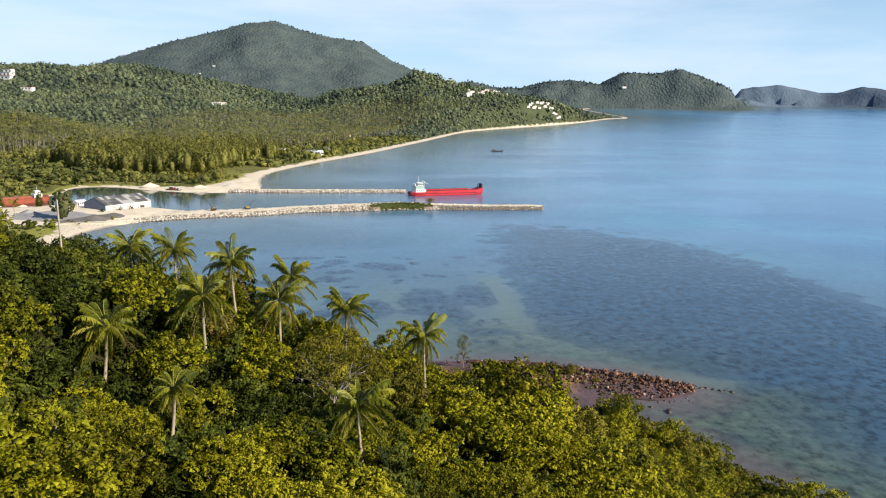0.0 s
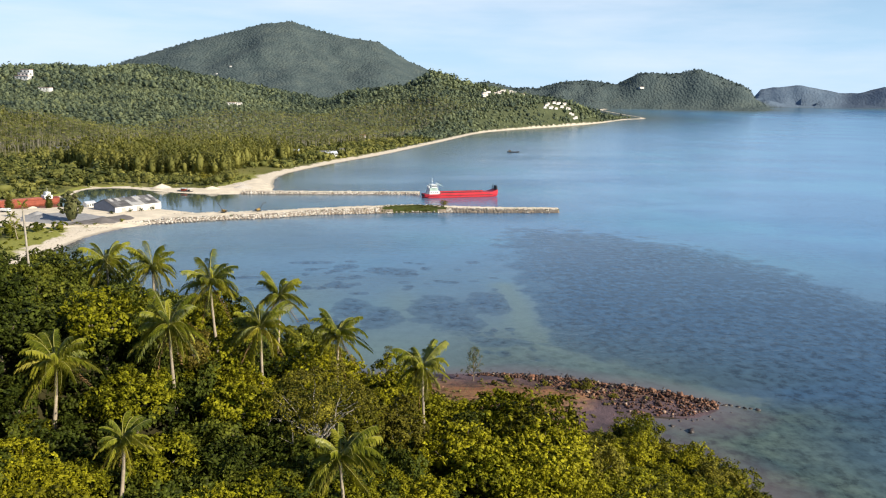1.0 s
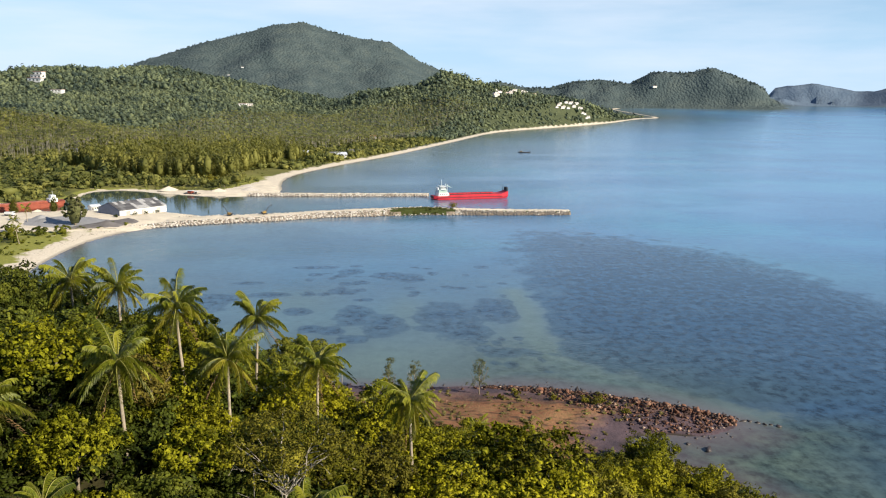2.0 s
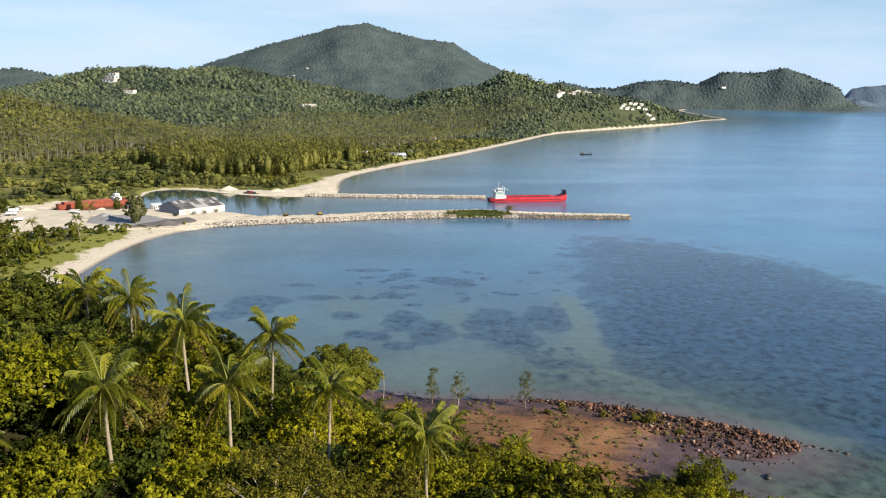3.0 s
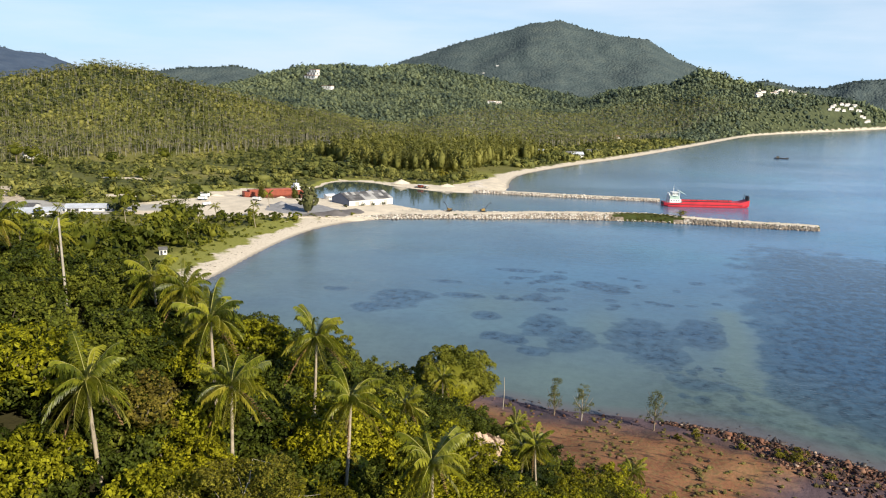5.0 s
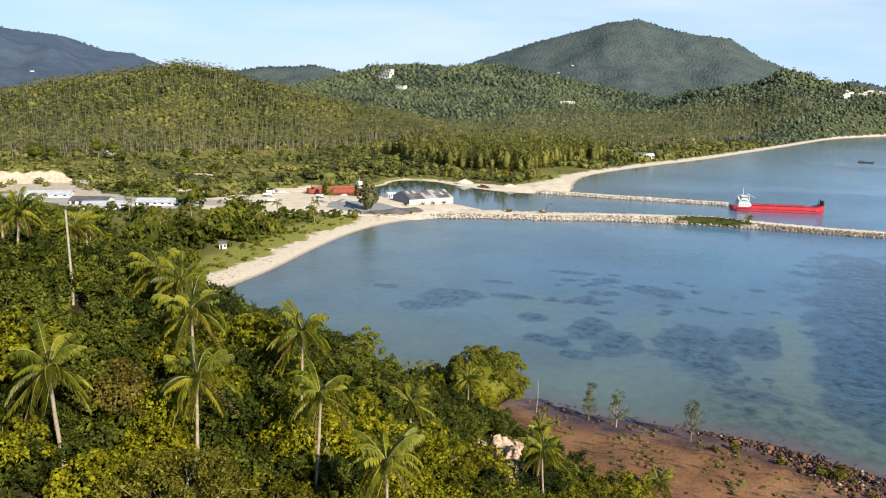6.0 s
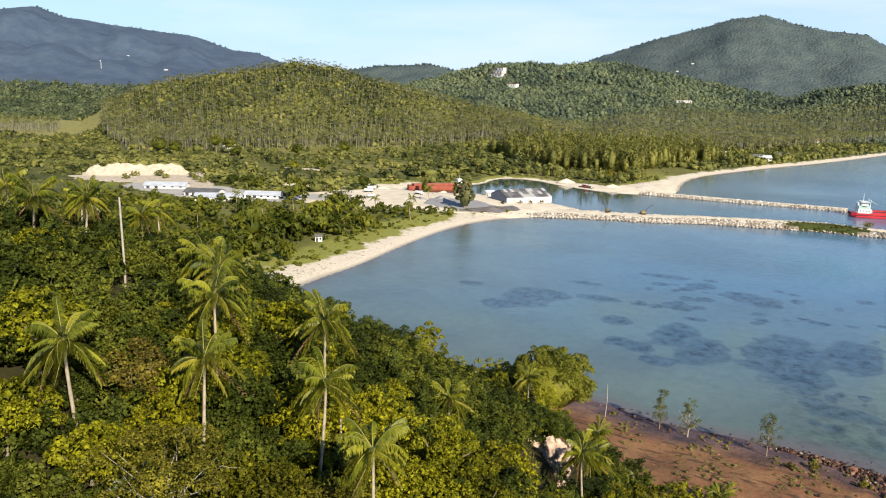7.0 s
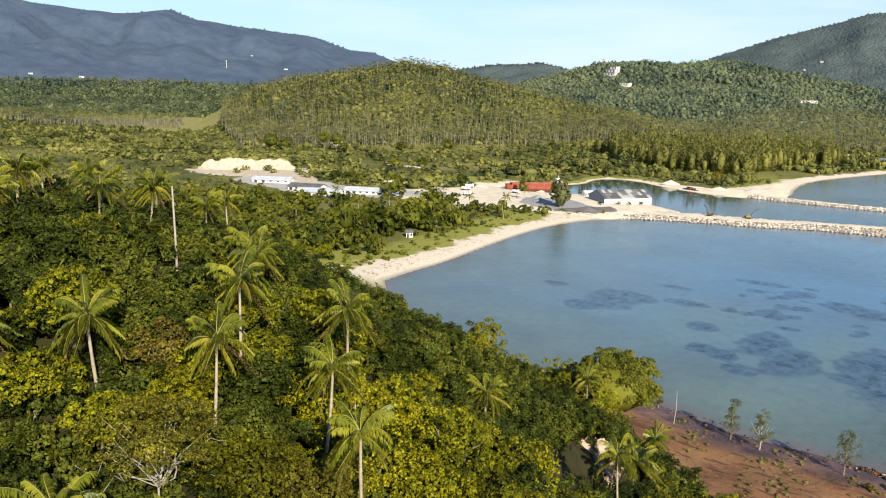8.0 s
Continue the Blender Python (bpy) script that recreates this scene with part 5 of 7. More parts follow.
def breakwater(name, line, half, top, label, grassy=None, seed=1, stones=900):
    """A rubble mole: a rough core, a trodden top and blocks on its flanks."""
    line, half = np.array(line, float), np.array(half, float)
    s = np.concatenate([[0], np.cumsum(np.linalg.norm(np.diff(line, axis=0), axis=1))])
    u = np.arange(0, s[-1], 2.5)
    cx, cy, hw = np.interp(u, s, line[:, 0]), np.interp(u, s, line[:, 1]), np.interp(u, s, half)
    tops = np.interp(u, s, top)
    hw = hw * (1 + 0.1 * waves(u, u * 0, 17, seed)) * np.sqrt(np.clip((s[-1] + 1 - u) / 6, 0.25, 1))
    dx, dy = np.gradient(cx), np.gradient(cy)
    ln = np.hypot(dx, dy)
    nx_, ny_ = dy / ln, -dx / ln
    prof = [(1.35, -2.0, 0), (1.0, -0.2, 0), (0.72, 0, 0.62), (0.5, 0, 1), (0.0, 0, 1.05), (-0.5, 0, 1), (-0.72, 0, 0.62), (-1.0, -0.2, 0), (-1.35, -2.0, 0)]
    rg = np.random.RandomState(seed)
    v = np.stack([np.stack([cx + nx_ * hw * a, cy + ny_ * hw * a, b + c * tops + rg.uniform(-0.22, 0.22, len(u)) * (b > -1)], 1) for a, b, c in prof], 1)
    k = len(prof)
    i = (np.arange(len(u) - 1)[:, None] * k + np.arange(k - 1)).ravel()
    q_ = np.stack([i, i + k, i + k + 1, i + 1], 1)
    mi = np.where((i % k >= 3) & (i % k <= 4), 1, 0)
    if grassy is not None:
        fx = np.repeat(cx[:-1], k - 1)
        lens = np.sin(np.clip((fx - grassy[0]) / (grassy[1] - grassy[0]), 0, 1) * np.pi) + 0.25 * np.sin(fx * 1.7)
        mi = np.where(((i % k == 2) & (lens > 0.12)) | ((i % k == 1) & (lens > 0.5)) | ((i % k == 3) & (lens > 0.35)), 2, mi)
    mole = root(name, pose(0, 0, 0), label, "breakwater", kind="structure")
    child("core", mesh_np("core", v.reshape(-1, 3), [q_], [SHADED_CORE, SAND_PALE, DARK_GRASS], mi), mole)
    t_ = rg.uniform(0, 1, stones) * (len(u) - 1)
    side = np.where(rg.uniform(0, 1, stones) < 0.7, 1, -1) * rg.uniform(0.5, 1.06, stones)
    ii = t_.astype(int)
    px2, py2 = cx[ii] + nx_[ii] * hw[ii] * side + rg.uniform(-1, 1, stones), cy[ii] + ny_[ii] * hw[ii] * side
    pz2 = np.interp(np.abs(side), [0, 0.5, 0.72, 1.0, 1.35], [1.05, 1, 0.62, -0.08, -0.8]) * tops[ii]
    ok2 = np.ones(stones, bool) if grassy is None else ~((px2 > grassy[0]) & (px2 < grassy[1]) & (side > 0) & (pz2 > 0.8))
    stain = ok2 & (grassy is not None) & (px2 > 76) & (pz2 < 0.8 * tops[ii]) & (side > 0) & (rg.uniform(0, 1, stones) < 0.94)
    if stain.any():
        grey = joined("weathered_rubble", [(v_, [(f_, 0)]) for v_, f_ in STONES], px2[stain], py2[stain], pz2[stain] - 0.15, rg.uniform(0.35, 1.0, stain.sum()), rg, [STONE_GREY], "", "")
        grey.parent = mole
        grey["label"] = "weathered dark grey blocks on the seaward end"
        if "category" in grey:
            del grey["category"]
    ok2 &= ~stain
    rip = joined("rubble", [(v_, [(f_, 0)]) for v_, f_ in STONES], px2[ok2], py2[ok2], pz2[ok2] - 0.15, rg.uniform(0.35, 1.0, ok2.sum()), rg, [LIMESTONE], "", "")
    rip.parent = mole
    rip["label"] = "heaped pale limestone blocks"
    for key in ("category",):
        if key in rip:
            del rip[key]
    t_ = rg.uniform(0, 1, stones // 2) * (len(u) - 1)
    ii, side = t_.astype(int), np.where(rg.uniform(0, 1, stones // 2) < 0.75, 1, -1) * rg.uniform(0.98, 1.16, stones // 2)
    low = joined("wet_rubble", [(v_, [(f_, 0)]) for v_, f_ in STONES], cx[ii] + nx_[ii] * hw[ii] * side, cy[ii] + ny_[ii] * hw[ii] * side, np.full(stones // 2, -0.2), rg.uniform(0.4, 0.9, stones // 2), rg, [WET_ROCK], "", "")
    low.parent = mole
    low["label"] = "dark wet blocks along the waterline"
    if "category" in low:
        del low["category"]
    return mole


breakwater("breakwater", [(-150, 526), (-128, 548), (-90, 560), (-55, 567), (-28, 577), (11, 583), (49, 589), (87, 587), (123, 586), (160, 587)], [9, 19, 15, 13, 10, 9, 8.5, 8, 7.5, 7.5], [1.4, 1.9, 2.0, 2.3, 3.0, 4.0, 4.3, 3.3, 2.8, 2.6],
           "long pale rubble breakwater with a grassed stretch", (22, 72), 3, 4200)
breakwater("breakwater", [(-92, 694), (-50, 690), (-16, 689.5), (30, 690), (62, 692)], [7, 5, 4.5, 4, 4], [2.1, 2.1, 2.1, 2.0, 1.9], "low rubble breakwater beyond the harbour mouth", None, 4, 1500)

rng = np.random.RandomState(73)
ex = rng.uniform(20, 73, 420)
ey = np.interp(ex, [11, 49, 87], [583, 589, 587]) - rng.uniform(0.5, 8.2, 420)
keep = rng.uniform(0, 1, 420) < np.sin((ex - 20) / 53 * np.pi)
joined("mole_scrub", LOW, ex[keep], ey[keep], np.interp(np.interp(ex[keep], [11, 49, 87], [583, 589, 587]) - ey[keep], [0, 4.2, 6.1, 8.5], [4.2, 4.0, 2.4, -0.1]), rng.uniform(0.3, 0.9, keep.sum()), rng, [leaf_mat("mole_scrub", (0.04, 0.05, 0.012), (0.085, 0.09, 0.02), (0.14, 0.135, 0.03))],
       "low dark olive scrub on the grassed stretch of the mole", "scrub", rng.uniform(0.5, 0.9, keep.sum()))


# The rocky point below the headland.
rng = np.random.RandomState(71)
ROCK_ME = [mesh_np("rock", v_, [f_], [RED_ROCK]) for v_, f_ in ROCKS]
WET_ME = [mesh_np("wet_rock", v_, [f_], [WET_ROCK]) for v_, f_ in ROCKS]
spine = np.array([(44, 234.5), (58, 232.5), (74, 227.5), (88, 220), (99, 214), (110, 206)], float)
sl = np.concatenate([[0], np.cumsum(np.linalg.norm(np.diff(spine, axis=0), axis=1))])


def on_point(u, w):
    """A place on the rocky point: along its outer edge, and back from it (0 to 1)."""
    wide = np.interp(u, [0, 15, 35, 52, 66, sl[-1]], [1.5, 5, 15, 19, 12, 2.5])
    return np.interp(u, sl, spine[:, 0]) - w * wide * 0.45, np.interp(u, sl, spine[:, 1]) - w * wide * 0.89


for n_ in range(300):
    u_ = sl[-1] * rng.uniform(0.05, 1) ** 0.8
    w_ = rng.uniform(-0.06, 1.0) ** 1 if rng.uniform() < 0.6 else rng.uniform(-0.08, 0.3)
    bx, by = on_point(u_, w_)
    wet = w_ < 0.06
    k = rng.randint(7)
    rock = tagged(new("rock", (WET_ME if wet else ROCK_ME)[k]), "dark wet boulder at the waterline" if wet else "rough red-brown boulder on the rocky point", "rock", "rocks of the point")
    s_ = (0.3 + 0.75 * rng.uniform() ** 2.2) * (1.5 if rng.uniform() < 0.08 else 1)
    z_ = max(ground_z(bx, by), -0.2) + 0.8 * max(0, 1 - abs(w_ - 0.3) / 0.5) * min(1, u_ / 25)
    rock.matrix_world = pose(bx, by, z_, rng.uniform(-35, 35), rng.uniform(-35, 35), rng.uniform(0, 360)) @ Matrix.Diagonal((s_ * rng.uniform(0.9, 1.5), s_, s_ * rng.uniform(0.6, 1.1), 1))
for bx, by, s_ in ((111.5, 206.2, 1.2), (113.2, 205.4, 0.8), (115, 204.2, 0.7), (116.6, 203.4, 0.8), (118.2, 202.6, 0.6), (119.6, 201.6, 0.9), (94.6, 188.5, 1.3), (90.8, 192.4, 0.8), (92.2, 190, 0.5), (58.5, 231.6, 1.5), (64.5, 230.4, 1.2)):
    rock = tagged(new("rock", WET_ME[rng.randint(7)]), "dark boulder standing in the shallow water off the point", "rock", "rocks of the point")
    rock.matrix_world = pose(bx, by, max(ground_z(bx, by), -0.3) + 0.1, rng.uniform(-20, 20), 0, rng.uniform(0, 360)) @ Matrix.Diagonal((s_ * 1.15, s_, s_ * 0.9, 1))
# The eroded bank above the flat: a steep pale face in a gully.
nu_, nv_ = 36, 34
uu, vv = np.meshgrid(np.linspace(-1, 1, nu_), np.linspace(0, 1, nv_))
half_ = np.interp(vv, [0, 0.3, 0.45, 1], [4.6, 4.2, 2.6, 1.8]) + 0.4 * np.sin(vv * 17) + 0.35 * waves(uu * 2, vv * 20, 2, 9)
gully = 0.7 * np.exp(-((uu - 0.35 - 0.15 * np.sin(vv * 9)) / 0.14) ** 2) + 0.4 * np.exp(-((uu + 0.45 + 0.12 * np.sin(vv * 13)) / 0.1) ** 2)
bx = 4.6 + 0.95 * uu * half_ + 4.6 * vv + rng.uniform(-0.1, 0.1, uu.shape)
by = 174 + 0.3 * uu * half_ - 4.5 * vv + gully + 0.35 * waves(uu * 9, vv * 16, 4, 7) + rng.uniform(-0.28, 0.28, uu.shape)
bz = 19.2 - 8.8 * vv - 1.0 * uu ** 2 - 0.5 * gully + 0.25 * waves(uu * 9, vv * 18, 3, 8) + rng.uniform(-0.22, 0.22, uu.shape)
i = (np.arange(nv_ - 1)[:, None] * nu_ + np.arange(nu_ - 1)).ravel()
top = np.stack([bx, by, bz], -1).reshape(-1, 3)
back = top + np.array([-1.4, 4.4, -3.5])
n_ = len(top)
q_ = np.stack([i, i + 1, i + nu_ + 1, i + nu_], 1)
hem = np.concatenate([np.arange(nu_), np.arange(2 * nu_ - 1, nu_ * nv_, nu_), np.arange(nu_ * nv_ - 2, nu_ * (nv_ - 1) - 1, -1), np.arange(nu_ * (nv_ - 2), 0, -nu_)])
side_ = np.stack([hem, np.roll(hem, -1), np.roll(hem, -1) + n_, hem + n_], 1)
tagged(new("earth_bank", mesh_np("earth_bank", np.concatenate([top, back]), [q_, side_], [plain("pale_earth", (0.50, 0.375, 0.285), 0.95, 0, 0.5, 0.9, 0.2, 0.7)])),
       "eroded pale earth bank above the shore flat", "bank", kind="structure")
BANK_SHRUBS = [(-0.8, 171.2, 16.6, 2.2), (1.2, 168.6, 13.4, 1.9), (4.0, 167.2, 10.0, 1.7), (0.2, 177.2, 19.0, 2.2), (9.8, 176.4, 16.2, 1.6)]
# Smaller stones over the flat and along the waterline.
n_ = 3000
u_ = sl[-1] * rng.uniform(0, 1, n_) ** 0.85
bx, by = on_point(u_, np.where(rng.uniform(0, 1, n_) < 0.7, rng.uniform(-0.05, 1.1, n_), rng.uniform(-0.1, 0.3, n_)))
ex, ey = rng.uniform(-16, 95, 700), rng.uniform(180, 243, 700)
keep = inside(REEF_FLAT, ex, ey) & ((shore(ex, ey) < 9) | (rng.uniform(0, 1, 700) < 0.12))
bx, by = np.concatenate([bx, ex[keep]]), np.concatenate([by, ey[keep]])
joined("shore_stones", [(v_, [(f_, 0)]) for v_, f_ in ROCKS[:4]], bx, by, np.maximum(height(bx, by), -0.25) + 0.1, 0.14 + 0.55 * rng.uniform(0, 1, len(bx)) ** 2.2, rng, [RED_ROCK], "scattered red-brown stones on the shore flat", "stones")
ex, ey = rng.uniform(-20, 120, 900), rng.uniform(160, 250, 900)
sd_ = shore(ex, ey)
keep = (sd_ > -5) & (sd_ < 2.5)
joined("tide_stones", [(v_, [(f_, 0)]) for v_, f_ in STONES], ex[keep], ey[keep], np.maximum(height(ex[keep], ey[keep], sd_[keep]), -0.25), rng.uniform(0.2, 0.6, keep.sum()), rng, [WET_ROCK],
       "dark wet stones along the waterline", "stones")

# Dry shrubs and grass tufts on the flat.
ex, ey = rng.uniform(-12, 90, 900), rng.uniform(180, 236, 900)
keep = inside(REEF_FLAT, ex, ey) & (waves(ex, ey, 24, 14) > -0.15) & (shore(ex, ey) > 5)
joined("dry_scrub", LOW, ex[keep], ey[keep], height(ex[keep], ey[keep]) - 0.1, rng.uniform(0.25, 0.8, keep.sum()), rng, [leaf_mat("dry_scrub", (0.10, 0.085, 0.03), (0.17, 0.14, 0.05), (0.22, 0.20, 0.06))],
       "dry olive and brown scrub on the red flat", "scrub", rng.uniform(0.5, 0.9, keep.sum()))


# ---------------------------------------------------------------- single trees of the shore
def leafy_tree(x, y, h, r, rz, seed, clumps, count, size, label, material=LEAF, bark=BARK, limbs=6, z=None, core=0.6, girth=0.03):
    z = ground_z(x, y) if z is None else z
    tree = root("tree", pose(x, y, z), label, "tree")
    v, q, t = crown_arrays(seed, r, rz, h - rz, clumps, count, size, core)
    child("crown", mesh_np("crown", v, [q, t], [material]), tree)
    part("trunk", trunk_arrays(seed + 1, h - rz * 0.5, girth * h, r * 0.8, limbs), bark, tree)
    return tree


leafy_tree(-8.8, 213, 17.8, 12.8, 8.0, 701, 290, 58, 0.62, "broad domed tree standing at the red shore flat", LEAF_MID, limbs=9, core=0.82)
pale_tree = leafy_tree(3, 77, 13.2, 6.3, 4.4, 699, 150, 34, 0.4, "large pale olive tree with bare white branches showing", LEAF_PALE, BARK_PALE, 9, None, 0.4, 0.009)
rng = np.random.RandomState(88)
for n_ in range(13):
    a_, s_ = n_ * 2.4 + rng.uniform(-0.3, 0.3), rng.uniform(-0.15, 0.75)
    end_ = np.array([math.cos(a_) * 6.3 * math.sqrt(1 - s_ * s_), math.sin(a_) * 6.3 * math.sqrt(1 - s_ * s_), 8.8 + 4.4 * s_]) * rng.uniform(0.8, 0.98)
    t_ = np.linspace(0, 1, 8)[:, None]
    pts = np.array([0, 0, 5.0]) * (1 - t_) + end_ * t_ + rng.normal(0, 0.4, (8, 3)) * (t_ > 0) + np.array([0, 0, 1.2]) * np.sin(t_ * 3.14)
    v, f = bent_tube(pts, np.linspace(0.1, 0.025, 8), 5)
    child("branch", mesh_np("branch", v, [f], [BARK_PALE], smooth=True), pale_tree, None, "thin twisting bare white branch")
for n_, (mx_, my_, mz_, mr_) in enumerate(BANK_SHRUBS):
    leafy_tree(mx_, my_, mr_ * 1.3, mr_, mr_ * 0.8, 660 + n_ * 2, 30, 34, 0.42, "green shrub hanging over the eroded bank", LEAF if n_ % 2 else LEAF_PALE, z=mz_ - 1.4, core=0.7)
RUST_LEAF = leaf_mat("rusty_leaf", (0.062, 0.044, 0.012), (0.146, 0.118, 0.018), (0.225, 0.185, 0.03), sprig=3.1)
leafy_tree(-12, 88.5, 7.4, 3.9, 3.0, 691, 84, 26, 0.5, "rounded tree with reddish-brown young leaves beside palms", RUST_LEAF, core=0.7)
leafy_tree(12.5, 110, 11.5, 4.2, 3.6, 703, 44, 56, 0.55, "rounded green tree above the eroded bank")
leafy_tree(-30, 187, 13.5, 4.6, 4.6, 705, 38, 95, 0.55, "tall round-headed tree at the bay side of the headland")
leafy_tree(-44, 200, 11, 5, 4, 707, 38, 95, 0.55, "dark green tree over the bay shore", LEAF_DEEP)
leafy_tree(-60, 214, 10, 5, 4, 709, 38, 95, 0.55, "dark green tree over the bay shore", LEAF_DEEP)
for n_, (mx_, my_, mh_, mr_) in enumerate([(15.6, 229.8, 10.0, 2.5), (23.0, 227.5, 9.4, 3.2), (41.5, 225.5, 10.6, 3.1), (-6, 239, 5, 1.6)]):
    tree = root("mangrove", pose(mx_, my_, max(ground_z(mx_, my_), 0.1)), "thin sparse mangrove tree on the tidal edge", "tree", "mangroves on the shore")
    rg = np.random.RandomState(720 + n_)
    up_ = rg.uniform(0.25, 1.0, 40)
    c = np.stack([rg.normal(0, 0.45, 40) * mr_ * (1.2 - up_ * 0.7), rg.normal(0, 0.4, 40) * mr_ * (1.2 - up_ * 0.7), up_ * mh_], 1)
    v, q = leaf_cloud(rg, c, np.full((40, 3), 0.68), 46, 0.29)
    child("crown", mesh_np("crown", v, [q], [MANGROVE_LEAF]), tree, None, "sparse olive-green foliage")
    v, f = bent_tube([(0, 0, -0.5), (0.1, 0.05, mh_ * 0.25), (-0.05, 0.1, mh_ * 0.55), (0.1, 0, mh_ * 0.9)], [0.2, 0.14, 0.1, 0.04], 6)
    child("trunk", mesh_np("trunk", v, [f], [BARK if n_ != 1 else BARK_PALE], smooth=True), tree, None, "thin forked trunk")
    for k in range(7):
        a_, z_ = k * 2.4 + rg.uniform(-0.4, 0.4), mh_ * rg.uniform(0.06, 0.5)
        ex_, ey_ = math.cos(a_) * mr_ * 0.85, math.sin(a_) * mr_ * 0.85
        v, f = bent_tube([(0, 0, z_), (ex_ * 0.5, ey_ * 0.5, z_ + mh_ * 0.16), (ex_, ey_, z_ + mh_ * 0.42)], [0.1, 0.07, 0.03], 5)
        child("limb", mesh_np("limb", v, [f], [BARK if n_ != 1 else BARK_PALE], smooth=True), tree)


for n_, (mx_, my_, mr_) in enumerate([(74, 216, 2.6), (70.5, 217, 1.8), (62, 219, 1.3), (52, 224, 1.4), (47, 221, 1.1), (80, 209, 1.2)]):
    leafy_tree(mx_, my_, mr_ * 1.05, mr_, mr_ * 0.6, 750 + n_ * 2, 18, 40, 0.42, "dry yellow-green bush on the red flat", LEAF_PALE, core=0.7)


def casuarina(x, y, h, seed, label, width=1.0):
    tree = root("casuarina", pose(x, y, ground_z(x, y)), label, "tree")
    v, parts_ = casuarina_low(seed, 900)
    child("crown", mesh_np("crown", v * np.array([h * width, h * width, h]), [f for f, _ in parts_], [NEEDLE]), tree)
    part("trunk", rod((0, 0, -0.5), (0, 0, h * 0.8), 0.28, 0.08, 7), BARK, tree)


leafy_tree(-174, 519, 24, 7.6, 15.5, 741, 130, 85, 0.95, "tall feathery grey-green tree beside the gravel apron", LEAF_GREY, core=0.6)
leafy_tree(-113, 757, 13, 9, 7, 745, 50, 60, 1.0, "large rounded light green bush behind the sand spit", LEAF_FAR, core=0.75)
leafy_tree(-137, 756, 8, 6, 4.5, 746, 40, 50, 0.8, "reddish olive bush behind the sand spit", LEAF_PALE, core=0.75)
rng = np.random.RandomState(87)
for n_ in range(16):
    mx_, my_ = -262 + 9.5 * n_, np.interp(-262 + 9.5 * n_, [-262, -235, -200, -165, -120], [735, 738, 742, 730, 722]) + rng.uniform(0, 9)
    mr_ = rng.uniform(3.2, 5.6)
    leafy_tree(mx_, my_, mr_ * rng.uniform(1.5, 2.1), mr_, mr_ * 0.85, 840 + n_ * 2, 30, 30, 1.0, "green tree on the lagoon bank", LEAF_FAR, core=0.8)
for n_, (mx_, my_, mh_, mr_) in enumerate([(-250, 1000, 24, 9), (-238, 992, 21, 8), (-262, 1008, 22, 8)]):
    leafy_tree(mx_, my_, mh_, mr_, mr_ * 0.95, 780 + n_ * 2, 40, 50, 1.2, "tall dark tree among pale casuarinas", LEAF_DEEP, core=0.8)
for n_, (mx_, my_, mh_, mr_) in enumerate([(-150, 562, 2.6, 1.8), (-144, 568, 2.2, 1.5), (-139, 575, 2.8, 2.0), (-160, 553, 2.2, 1.6)]):
    leafy_tree(mx_, my_, mh_, mr_, mr_ * 0.75, 790 + n_ * 2, 16, 30, 0.5, "low dark green shrub along the warehouse wall", LEAF_DEEP, core=0.75)
leafy_tree(71, 590, 3.6, 3.4, 1.8, 772, 26, 30, 0.6, "low brown-green bush on top of the mole", LEAF_PALE, z=3.7, core=0.7)
casuarina(-238, 583, 11, 742, "dark casuarina in front of the moored barge", 1.3)
casuarina(-212, 585, 10, 743, "casuarina beside the moored barge", 1.2)
for n_, (mx_, my_, mh_, mr_) in enumerate([(-234, 460, 14, 9.0), (-246, 466, 11.5, 7), (-228, 458, 8, 5), (-192, 470, 6, 4), (-200, 466, 6, 4), (-182, 484, 5, 4), (-172, 492, 5, 4.5),
                                          (-226, 440, 7.5, 5), (-214, 420, 8, 5.5), (-222, 400, 8, 5.5), (-205, 390, 7.5, 5), (-214, 362, 7, 5)]):
    leafy_tree(mx_, my_, mh_, mr_, mr_ * 0.7, 760 + n_ * 2, 24, 60, 0.7, "rounded dark green tree between the yard and the beach", LEAF_MID)
for n_, (mx_, my_, mz_) in enumerate([(-184, 459, 11.5), (-206, 434, 11), (-230, 415, 12), (-196, 405, 10), (-250, 400, 13), (-215, 470, 12), (-209, 533, 12), (-195, 482, 12.5), (-300, 436, 12), (-258, 440, 13), (-236, 375, 13), (-262, 360, 14)]):
    coconut_palm(mx_, my_, mz_, 800 + n_, "coconut palm among scrub behind the beach", 16, 1.0)


